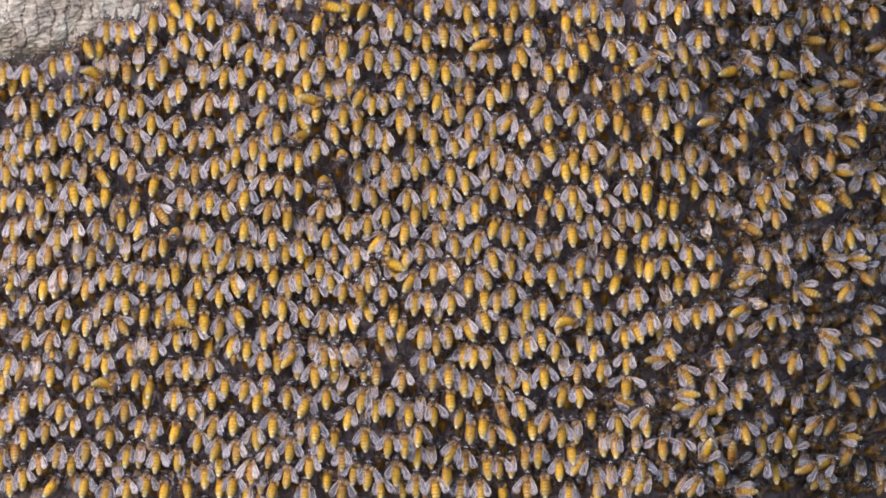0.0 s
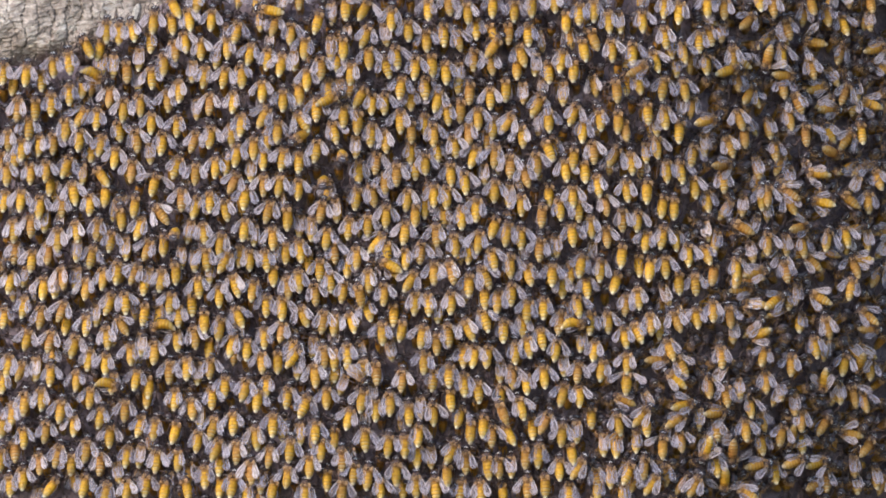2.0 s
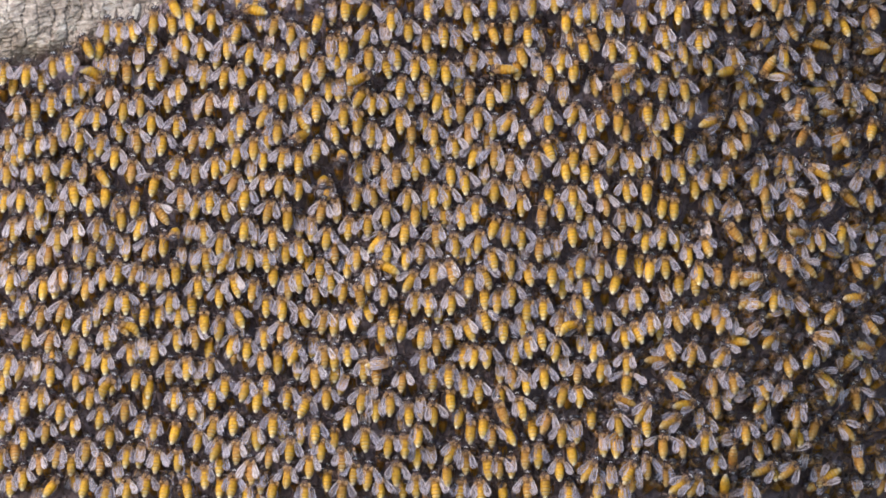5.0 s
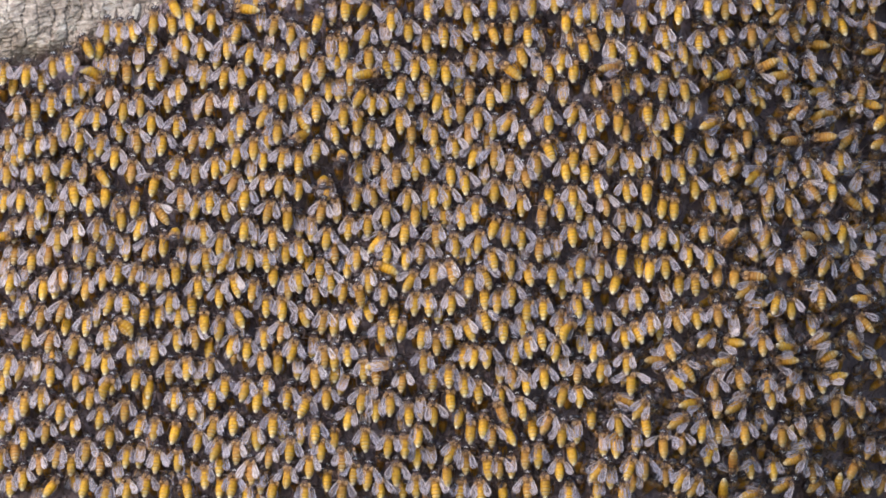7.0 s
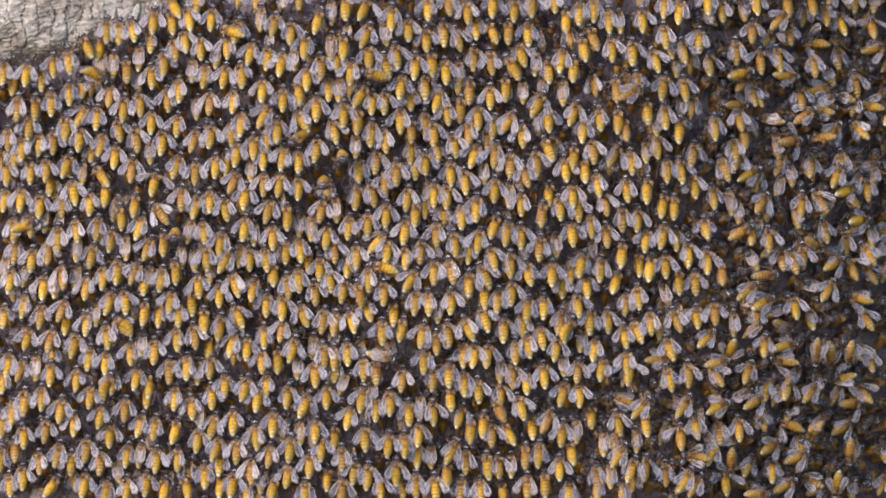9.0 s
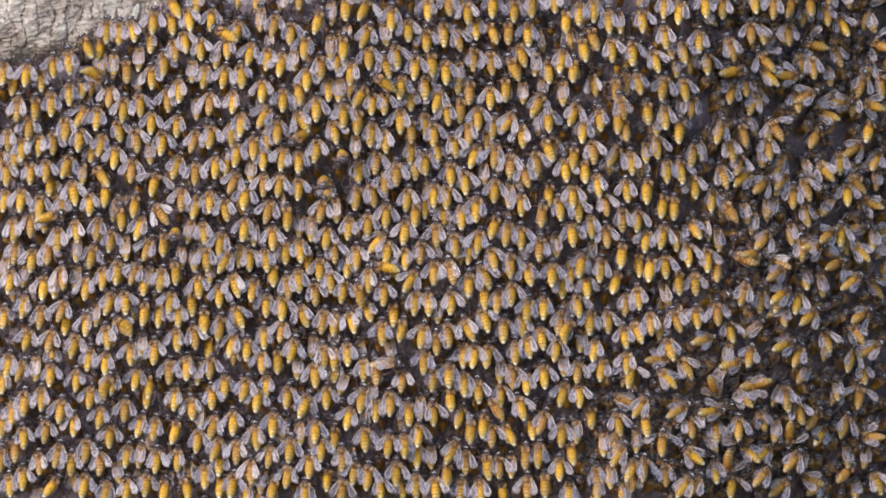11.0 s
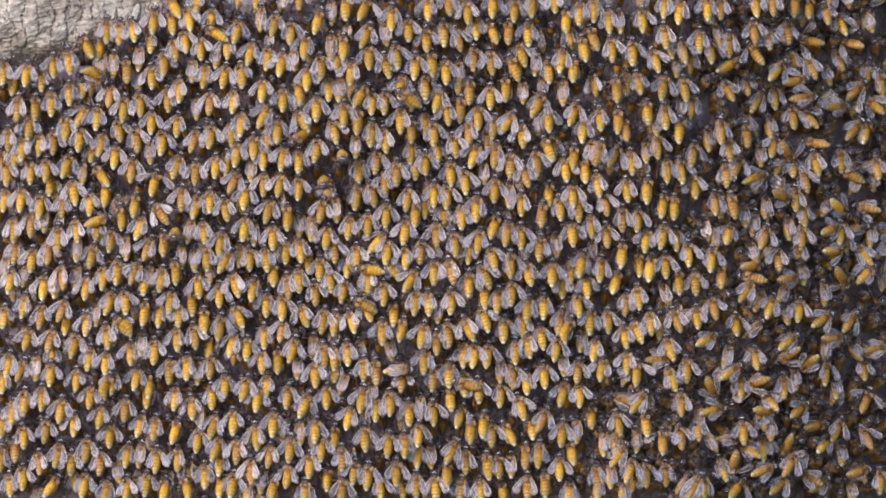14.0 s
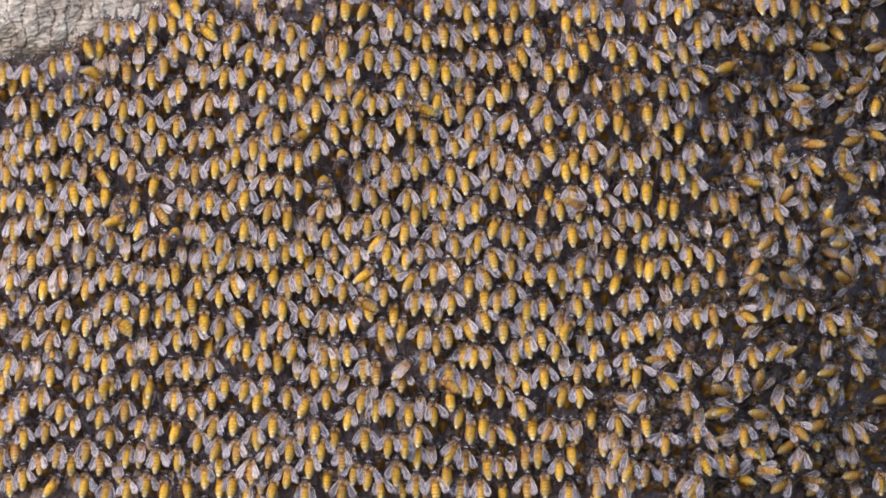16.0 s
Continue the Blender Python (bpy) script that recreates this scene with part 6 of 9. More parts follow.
crawler([(0, 132.8, 20.6, 0), (1.0, 132.7, 21.3, 0), (2, 131, 22.7, 3), (3.0, 130.5, 22.1, 10), (4, 131.5, 21.2, 0), (6.5, 133, 21.7, 3), (7.5, 132.7, 23.2, 0), (8, 134.4, 22.8, 2), (8.5, 133.6, 23, 1), (9.0, 133.8, 24.1, 0), (9.6, 133.8, 22.8, 0), (10.9, 133.2, 23, -6), (11.5, 132.1, 22.5, -10), (12, 132.2, 22.6, -8), (13, 134.1, 21.5, -3), (14.0, 134.7, 21.3, 0), (14.5, 134.9, 20.9, 1), (15.0, 134.7, 21.3, 0), (16, 134.1, 21.8, 0)], "h", out=5.7)
crawler([(0, 199.3, 24.4, 35), (0.5, 200.9, 23.8, 38), (1.0, 201.9, 24.1, 40), (1.5, 202.3, 23.4, 46), (2.5, 202.4, 23.6, 49), (3.0, 202.7, 25.5, 40), (4, 201.8, 25.7, 40), (5.9, 202.1, 23.3, 50), (6.5, 202, 23.1, 48), (7, 203.3, 22.7, 50), (7.5, 201.9, 24.1, 35), (9.0, 202.7, 24.1, 40), (9.6, 202.5, 25.9, 52), (11.5, 206.3, 32.1, 40), (12.2, 206.6, 32.4, 51), (12.8, 205.4, 32.5, 62), (13.3, 204.3, 33.4, 73), (13.5, 204.7, 34.7, 75), (14.0, 204.1, 35.3, 65), (14.5, 204.3, 34.8, 73), (15.0, 204.1, 35.3, 45), (16, 201.8, 35.3, 55)], "c", out=6.5)
crawler([(0, 219, 26.4, 2), (0.5, 215.5, 22.6, 0), (1.0, 215.9, 19.9, 5), (2, 210.8, 22.1, -5), (2.5, 210.6, 21.7, -9), (3.0, 211.7, 22.7, 0), (3.5, 209.3, 23.8, -17), (4, 210.8, 27.6, -20), (6.3, 212.4, 17.1, 24), (7, 210.3, 22.7, 25), (7.5, 209.4, 24.1, 25), (8.5, 210.7, 25.8, 3), (9.0, 210.3, 28.3, 0), (10.9, 213.3, 22.5, 64), (11.5, 214, 21.2, 75), (13, 214.1, 21.3, 80), (13.5, 213.1, 20.7, 80), (14.0, 211.7, 19.9, 80), (15.0, 211.7, 19.9, 55), (15.7, 214.3, 20.1, 54), (16, 212.1, 20.6, 50)], "l", out=6.1)
crawler([(0, 138.2, 18, -39), (0.8, 139.1, 17.8, -37), (2, 139.2, 18.5, -35), (3.0, 137.5, 17.1, -75), (4, 139.8, 16.1, -60), (6.3, 139.5, 21, -1), (7, 139.2, 21.8, 0), (8.5, 137.9, 21.7, 3), (9.0, 142.2, 21.3, 5), (10.85, 137.8, 20.4, 1), (12.03, 136.9, 21.1, -2), (13.41, 136.9, 20, -4), (16, 138.1, 20.8, 4)], "e", out=3.2)
crawler([(0, 132.8, -6.4, -10), (0.5, 134, -5.2, -4), (1.0, 133.8, -6.7, -10), (2, 131, -3.9, 15), (3.0, 131.0, -5.3, 10), (3.5, 132.5, -5.5, 23), (4, 132.8, -4.5, 25), (5.9, 128.8, 6, -3), (6.5, 128.1, 8.1, -9), (7, 129.4, 7.3, -10), (7.5, 128.5, 9.2, -25), (8, 127.5, 9.4, -6), (8.5, 128.5, 8, -3), (9.0, 130.5, 8.7, 5), (9.6, 132.6, 7.5, -7), (11.5, 123.8, 9.1, 35), (12.5, 131.5, 6.1, 4), (13.5, 138.9, 5, -25), (14.0, 141.1, 5.9, -20), (14.5, 139.6, 4.2, -23), (15.0, 141.7, 5.9, -20), (16, 141.1, 4.6, -15)], "l", out=7.1)
crawler([(0, 145.3, 17.4, 1), (1.0, 150.1, 22.1, -40), (2.62, 146.7, 18.9, 4), (3.98, 145.7, 18.1, 7), (6.4, 145.3, 17.4, 1), (7, 145.6, 17.6, 0), (7.5, 152.3, 19.3, 0), (8.9, 146.4, 16.4, -3), (11.5, 150.4, 16.4, 3), (14.0, 149.5, 14.8, 0), (15.0, 149.5, 14.8, 0), (16, 149.4, 14.2, 0)], "e", out=3.5)
crawler([(0, 159.4, 22.6, 1), (1.35, 159, 23.3, 3), (2.75, 160.6, 24.3, 6), (3.93, 160.6, 22.7, 3), (6.4, 159.4, 22.6, 1), (8.1, 160, 21.4, -1), (9.6, 159.3, 20.9, -2), (11.5, 162.8, 19.3, -40), (12.14, 161.8, 19.8, -29), (13.43, 159.5, 18.9, -8), (16, 159.5, 21, -1)], "e", out=2.5)
crawler([(0, 169.2, 23.8, 35), (0.5, 175.9, 22.6, 33), (1.0, 175.3, 26.9, 60), (1.5, 175.9, 21.7, 28), (2, 172.5, 21.3, 25), (2.5, 170.2, 21.7, 16), (3.0, 171.1, 18.5, 0), (4, 173.7, 17.4, -20), (6.3, 170.1, 21, 6), (9.0, 177.5, 20.4, -5), (11.3, 173.2, 24.8, -4), (12.2, 174.1, 23.7, -3), (14.2, 174.7, 23.1, 2), (15.0, 166.9, 14.3, 25), (16, 166, 16.7, 25)], "l", out=5.7)
crawler([(0, 169.4, 1.9, -4), (0.3, 169.3, 2.3, -3), (1.1, 169.8, 1.2, -1), (2, 169.7, 0.8, 0), (2.6, 170.8, 1.3, 0), (3.9, 170.8, -0.6, -2), (6.3, 175.2, 15.5, 10), (7.9, 175, 15.8, 9), (8.5, 174.3, 15.8, 8), (9, 175.3, 14.8, 7), (11.3, 172.1, 5.9, 1), (12.6, 171.7, 7.2, 3), (14.0, 171.1, 8.7, 0), (15.2, 172.2, 7.3, 0), (16, 171.6, 8.1, -1)], "e", out=2.9)
crawler([(0, 154.5, 11.7, 1), (1.0, 150.6, 10.9, -50), (3.29, 155.5, 9.4, -2), (4.68, 154.5, 10.7, -8), (6.4, 154.5, 11.7, 1), (7, 154.3, 10.1, 0), (8.2, 154.3, 9.8, -2), (9.0, 154.3, 8.7, -20), (10.27, 152.8, 11.8, -2), (11.46, 153.2, 11.7, -13), (13.04, 153.9, 11.6, -14), (16, 153, 10, -3)], "e", out=2.4)
crawler([(0, 153.3, 9.8, 61), (1, 153.4, 10.1, 61), (1.5, 151.2, 11.4, 61), (2, 149.5, 10.1, 60), (2.5, 148.1, 9.2, 36), (3.25, 147.1, 8.1, -7), (4, 146.2, 7.1, -50), (4.63, 145.5, 7.3, 5), (5.27, 144.7, 7.4, 61), (5.9, 144, 7.6, 116), (6.5, 142.5, 6.4, 135), (7, 142.5, 6.4, 135), (7.5, 142.5, 6.6, 98), (8, 143, 6.2, 52), (8.5, 144.3, 6.7, 6), (9.0, 145.9, 7.3, -60), (9.6, 145.1, 9, -19), (10.9, 143.1, 17.1, 34), (11.5, 142.4, 19.9, 15), (12, 142.7, 21.6, 13), (12.5, 143, 19.8, 12), (13.5, 143.6, 18.5, 8), (14.0, 143.9, 19.9, 10), (14.5, 144, 18, 7), (15.0, 144.5, 19.9, 10), (15.5, 143.5, 18.9, 6), (16, 144.3, 21.8, 5)], "c", out=8.8)
crawler([(0, 160.3, -5.8, 0), (0.5, 159.9, -2.3, 1), (1.0, 161.3, 3.1, 0), (1.5, 160.7, 1.5, 0), (2, 160.7, 1.7, -2), (2.5, 161.9, 2.9, -2), (3.0, 158.5, 4.5, 0), (4, 158.4, 4.6, 0), (5.9, 158.8, 2.8, -15), (7, 159.6, 4.5, -18), (7.5, 161.3, 4.5, -5), (8, 161.4, 3.6, -11), (9.0, 161.3, 3.1, 0), (9.6, 160, 4.2, -4), (10.9, 157.7, 3.4, -39), (11.5, 157.1, 3.3, -50), (12, 156.7, 3.3, -38), (12.5, 157.6, 3.3, -26), (13.5, 157.4, 1.7, -5), (14.0, 158.5, 4.5, -20), (15.0, 159.0, 4.5, -35), (15.5, 160.8, 3.5, -37), (16, 159.6, 2.7, -50)], "r", out=7.6)
crawler([(0, 164.7, 14.2, 0), (1.0, 173.9, 11.5, -80), (1.9, 174, 10.9, -80), (2, 175.3, 10.1, -80), (2.5, 174.4, 8, -82), (3.0, 181.4, 15.7, -10), (4.2, 173.6, 7.5, -87), (6.5, 178.3, 8.5, -114), (7, 180.9, 5.9, -115), (8.5, 182.2, 2.9, -120), (9, 182.2, 2.9, -121), (9.2, 181.7, 3.8, -122), (9.6, 183.7, 4.5, -114), (11.5, 191.6, 5.9, -35), (12.1, 192, 7, -49), (12.8, 191.5, 6.5, -63), (13.5, 191.5, 8.7, -75), (14.0, 190.7, 8.7, -70), (14.5, 190.5, 7.9, -73), (15.0, 190.7, 6.4, -85), (16, 190.3, 7.7, -75)], "l", out=8.4)
crawler([(0, 178.5, -0.5, 1), (0.5, 178.3, 0.7, 1), (1.4, 177.8, 0.5, 1), (2, 178.4, 0.3, 0), (3.8, 178.2, 0.8, -3), (4.2, 178.6, 0.2, -4), (6.3, 188.8, 9.6, 13), (7, 189.3, 8.7, 12), (7.5, 187.0, 8.7, 10), (9.0, 189.3, 7.3, 10), (9.6, 186.1, 10.6, 16), (10.9, 180.3, 15.4, 10), (11.5, 178.8, 16.1, 10), (12.5, 179.8, 14.7, 3), (13, 179.2, 14.8, 1), (14.0, 178.6, 15.7, 5), (14.5, 179.9, 18.2, 3), (15.0, 189.3, 19.9, -10), (16, 179.1, 20, 8)], "h", out=5.6)
crawler([(0, 201.8, 4.6, 0), (0.5, 201.7, 6.2, 0), (1.0, 200.5, 5.9, 0), (1.5, 200, 6, 2), (2, 199.9, 5, 3), (2.5, 198.4, 6.4, -1), (3.0, 199.6, 5.9, 0), (3.5, 199, 6.5, -7), (4, 197.4, 6.5, -10), (6.3, 197.8, 8.1, -16), (7, 197.7, 7.3, -15), (7.5, 196.3, 10.1, 0), (8.2, 197, 7.4, -13), (9.0, 204.7, 13.7, -80), (11, 196.9, 5.6, -11), (12.23, 196.2, 5.8, -15), (13.88, 196.6, 6.5, -10), (16, 196.3, 6.2, -11)], "o", out=7.1)
crawler([(0, 210.9, 3.3, -1), (1.64, 209.7, 3.4, 1), (4.94, 211.5, 4.8, 6), (6.3, 210.9, 3.3, -1), (7, 210.3, 4.5, 0), (8.6, 211.7, 4.2, -1), (9.2, 211.8, 5.2, -2), (11.3, 213, 3.5, -6), (11.9, 212.5, 4.6, -7), (12.5, 211.5, 4.6, -8), (13.5, 211.7, 4.5, -10), (14.3, 211.4, 5.7, -7), (15.0, 206.1, 7.3, 50), (16, 210.1, 8.4, 30)], "e", out=3.6)
crawler([(0, 122.6, -4.5, 0), (2.13, 134.9, 3.9, -7), (3.0, 126.8, 10.1, 40), (4, 121.5, -4.5, 0), (4.56, 126.3, -2.2, 3), (5.9, 136.3, 3.6, 0), (7, 136.6, 4.5, 0), (7.5, 143.4, 6.4, -50), (8.2, 128.4, -1.5, 1), (9, 121.3, -5.1, 0), (10.4, 132.5, 0.8, 8), (10.9, 136.1, 3.3, 6), (14.1, 134.9, 4.1, -3), (15.0, 124.9, 11.5, 45), (16, 123.8, 10.3, 30)], "e", out=3)
crawler([(0, 195.4, -8.9, 60), (0.5, 192.6, -8.2, 57), (1.0, 188.7, -6.7, 75), (1.5, 190.3, -8, 49), (2, 183.7, -7.3, 45), (2.5, 179.1, -9.7, 51), (3.0, 179.5, -8.1, 5), (3.5, 181.6, -15.3, 64), (4, 183.3, -16.6, 70), (5.9, 178, -3.5, 14), (7, 177.8, -2.5, 5), (7.5, 176.7, 4.5, 25), (8, 179, -4.5, 3), (8.5, 178.9, -4.5, 1), (9.0, 178.1, -5.3, 0), (11.3, 177.6, -1.1, 2), (11.5, 178.5, -2, 2), (12, 177.6, -2, 2), (12.5, 178.9, -2.4, 1), (13, 178.5, -2.4, -1), (14.0, 177.5, 4.5, -5), (15.1, 178, 0.2, -6), (16, 175.5, 1.9, -5)], "r", out=5)
crawler([(0, 151.4, -3.3, 3), (0.9, 153.3, -4, 3), (2, 152.9, -2.5, 5), (4.1, 152.3, -1.9, 8), (6.3, 152.2, -2.1, 19), (7, 152.9, -2.5, 20), (9.0, 153.7, -6.7, 20), (10.26, 157.1, -2.5, 2), (10.9, 154.6, -3.5, 8), (11.58, 154.2, -4.2, 9), (13.17, 154.4, -2.6, 14), (14.53, 154, -3.2, 18), (16, 154.9, -3, 18)], "e", out=3.3)
crawler([(0, 124.5, -18.5, 0), (1.1, 137.2, -15, -2), (2, 145.3, -10.9, -3), (3.2, 132.5, -14, -2), (4, 124.1, -17.9, 0), (6.3, 131.6, -5.2, 0), (7, 131.9, -6.7, 0), (9, 130.9, -7.7, 0), (11.5, 130.9, -6.4, 0), (12.5, 132.2, -6.3, -2), (13.5, 131.9, -6.7, -5), (14, 132.7, -6.7, -6), (14.5, 132.7, -7.4, -5), (15.0, 133.3, -6.7, -5), (16, 132.1, -6.4, 0)], "r", out=8)
crawler([(0, 134.7, -15.3, -25), (0.5, 135.4, -15.6, -23), (1.0, 135.5, -15.1, -15), (1.5, 133.9, -14.7, -17), (2, 133.8, -13.7, -15), (3.0, 135.5, -13.7, -15), (4, 136.6, -13.4, 0), (6.5, 135.9, -14.3, -2), (7.5, 136.1, -13.7, 0), (9.0, 138.3, -13.7, 0), (11.5, 135.3, -11.5, 0), (12.5, 137.5, -14, -1), (13.5, 137.5, -15.1, -3), (14.0, 138.0, -15.1, -5), (15.0, 138.0, -15.1, -5), (16, 137.9, -14.1, 0)], "c", out=7.3)
crawler([(0, 148.4, -14.1, -25), (1.28, 147, -14.7, -20), (1.9, 145.7, -15.3, -22), (2.6, 145.6, -15.6, -28), (4.07, 144.8, -15.3, -19), (7, 143.9, -15.1, -15), (7.5, 147.3, -6.7, -15), (8, 150.2, -2.8, -12), (8.5, 150.8, 2.6, -11), (9, 152.6, 5.9, -10), (10.15, 152.1, 0.8, -52), (11.3, 151.5, -4.3, -93), (11.5, 151.5, -3.8, -92), (12, 150.6, -5.1, -90), (12.5, 151.1, -4.3, -89), (13, 151.1, -6.8, -88), (13.5, 150.6, -8.1, -88), (14.0, 151.5, -8.7, -85), (14.5, 151.4, -8.3, -79), (15.0, 152.9, -9.5, -85), (16, 153.9, -9.6, -40)], "c", out=7.5)
crawler([(0, 155.1, -13.7, 86), (1.27, 153.3, -13.9, 84), (2.29, 154.2, -14.5, 87), (3.0, 152.9, -12.9, 90), (3.6, 147.9, -19, 87), (4, 146.2, -19.2, 90), (4.78, 150.3, -15, 92), (5.9, 155.3, -13, 87), (7, 155.1, -13.7, 85), (7.5, 155.7, -12.3, 75), (8, 157.7, -13, 4), (8.5, 157.7, -13.2, -40), (9, 157.7, -13.4, -85), (9.6, 157.2, -13.2, -34), (10.06, 155.3, -10.7, 7), (10.53, 153.4, -8.2, 48), (11.5, 149.4, -3.8, 75), (11.83, 150.1, -5.7, 83), (13.54, 155, -14.9, 78), (16, 156, -14.1, 78)], "c", out=8.4)
crawler([(0, 166.9, -6.8, -7), (1.39, 168, -7.9, -3), (3.0, 169.7, -9.5, 0), (4.26, 168.7, -7.4, -7), (6.3, 166.9, -6.8, -7), (6.5, 167.3, -6.8, -7), (7, 166.9, -8.1, -8), (7.5, 167.4, -6.7, 5), (8, 169, -7.2, -5), (8.5, 169, -7.4, -3), (9.0, 168.3, -6.7, 0), (9.6, 166.6, -6.4, 0), (10.9, 167.6, -7.3, 56), (11.5, 169.9, -8.9, 85), (12, 170.6, -8.6, 64), (12.5, 170, -7, 42), (13, 167.3, -4.5, 19), (13.5, 166, -2.5, 0), (14.0, 166.3, -6.7, 0), (14.5, 167.3, -6.1, -20), (15.0, 171.1, -5.3, -50), (15.5, 173, -8.1, -61), (16, 172.4, -7, -80)], "l", out=5.1)
crawler([(0, 169.9, -14.7, 0), (1.0, 170.2, -9.5, -5), (1.5, 167.9, -11.7, 2), (2, 170, -12.3, 3), (2.5, 169.3, -12.8, 4), (3.5, 168.8, -10.9, 2), (4, 169.9, -9.6, 0), (6.3, 173.3, -8.7, 3), (6.5, 174.2, -9.1, 3), (7, 173.3, -9.5, 5), (7.5, 173.9, -10.9, 0), (8, 174.6, -8.7, 9), (8.5, 174.6, -9.1, 10), (9, 173.8, -8.2, 10), (9.2, 172.5, -7.4, 10), (9.6, 170.1, -8.8, -10), (11.5, 161.6, -14.7, -75), (12.5, 162.3, -15.4, -80), (13, 165.9, -16.3, -83), (13.5, 167.4, -14.3, -85), (14.0, 169.7, -15.1, -85), (14.5, 167.9, -15, -94), (15.0, 170.5, -16.0, -85), (15.5, 170.2, -15.7, -118), (16, 169.9, -14.7, -130)], "h", out=8.7)
crawler([(0, 190.6, 3.5, -22), (1.0, 191.2, 5.9, -30), (2, 190.1, 3.1, -15), (3.0, 189.3, 5.9, 0), (3.5, 191.4, 9.5, 19), (4, 189, 12.2, 30), (6.3, 186.1, -7.8, -35), (6.5, 189.1, -6.9, -35), (7, 188.7, -9.5, -35), (7.5, 185.9, -6.7, -45), (8, 187.5, -9, -46), (8.5, 191.1, -6.8, -53), (9.0, 192.1, -8.1, -60), (10.9, 182.5, 0.4, -78), (11.3, 181.1, 2, -86), (11.5, 181.6, 1.1, -85), (12, 182.8, 1.6, -84), (12.5, 184.5, 0.3, -83), (13, 185.4, 0.3, -84), (13.5, 190.1, -0.6, -85), (14, 192.3, -1, -87), (15, 195.9, 1.1, -87), (15.5, 196.2, 0.8, -86), (16, 196.1, 2.7, -85)], "r", out=7.7)
crawler([(0, 206.6, -4.9, 93), (2, 208.3, -5.3, 90), (2.7, 209, -4.7, 90), (4.1, 209, -6.8, 92), (6.4, 209.4, -6.3, 61), (7, 210.3, -5.3, 60), (8.1, 210.5, -4.9, 44), (9, 211.4, -3.8, 30), (10.9, 208.1, -2.5, 41), (12.1, 207, -1.7, 34), (12.8, 207.2, -2, 34), (13.5, 209.2, -3.9, 35), (14.3, 209.4, -4, 38), (15.5, 211.4, -4.4, 42), (16, 212.8, -3.7, 42)], "h", out=7.6)
crawler([(0, 209.5, -14.7, 40), (1.0, 203.3, -10.9, 40), (1.9, 204.5, -10, 12), (2.56, 204.4, -9.9, 17), (4.29, 205.7, -10.3, 18), (6.3, 204.7, -11.2, 14), (7, 205.2, -10.9, 15), (7.5, 206.1, -9.5, 35), (8.5, 203.4, -11.6, 17), (9.2, 202.8, -11.2, 16), (9.6, 200.5, -10.4, -14), (11.5, 190.3, -7.7, -85), (12, 193.2, -6, -98), (12.5, 196.9, -10.7, -112), (13, 196.4, -11.2, -127), (13.5, 196.3, -10.4, -140), (14, 196.7, -12.5, -141), (15, 199, -10.7, -132), (15.5, 196.4, -12.8, -126), (16, 197.4, -14.1, -120)], "w", out=8)
crawler([(0, 150.4, -13.2, -69), (0.5, 153, -12.3, -70), (1.0, 152.9, -11.5, -70), (2, 153.4, -12.3, -75), (3, 154.8, -12.5, -81), (3.5, 154, -12.9, -84), (4, 154.5, -12.8, -85), (6.3, 148.8, -20.4, -54), (6.5, 149.2, -20, -54), (7, 149.2, -21.3, -55), (7.5, 148.7, -22.1, -50), (8, 149.5, -21.3, -53), (8.5, 149.9, -22.1, -52), (9.0, 149.5, -22.1, -50), (9.6, 149.1, -23.1, -43), (10.9, 148.6, -23.3, -20), (11.5, 148.1, -24.3, -10), (12, 148.5, -25, -13), (13, 148.3, -21.2, -18), (13.5, 149.5, -20.7, -20), (14.0, 149.5, -22.1, -35), (14.5, 151.3, -19.1, -25), (15.0, 150.6, -22.1, -45), (16, 150.7, -19.2, -50)], "h", out=8.7)
crawler([(0, 146.2, -31.3, -65), (0.5, 152.5, -29.9, -61), (1.0, 154.3, -30.5, -60), (2, 163.2, -26.9, -55), (2.5, 163.9, -26.4, -46), (3.0, 161.8, -26.3, -35), (4, 163.5, -26.2, -10), (7, 164.9, -27.7, -20), (7.5, 154.8, -26.3, -80), (8.4, 158.8, -28.4, -42), (9.0, 157.1, -27.7, -60), (9.6, 158.1, -28.9, -41), (10.61, 163.2, -26.5, -46), (11.5, 167.3, -22.4, -60), (12.07, 166.3, -24.9, -48), (13.42, 162.4, -29.3, -22), (16, 160.9, -30.9, -19)], "l", out=6.8)
crawler([(0, 174.9, -21.8, -13), (0.8, 175.5, -22.9, -11), (2, 174.7, -23.5, -10), (2.6, 174.2, -28.5, -7), (4, 174.3, -37.7, 0), (5.15, 178.4, -28.2, 40), (6.3, 182.5, -18.7, 81), (7, 182.6, -18.8, 80), (7.8, 182.1, -20.1, 78), (8.7, 183.1, -19.7, 77), (9.2, 183, -18.3, 76), (10.25, 185.6, -18.8, 35), (11.3, 188.1, -19.3, -6), (11.8, 189.1, -19.6, -5), (12.7, 188.7, -20.2, -4), (13.5, 188.7, -19.3, -5), (14.0, 188.7, -23.5, 0), (16, 183.9, -17.9, 60)], "e", out=3.4)
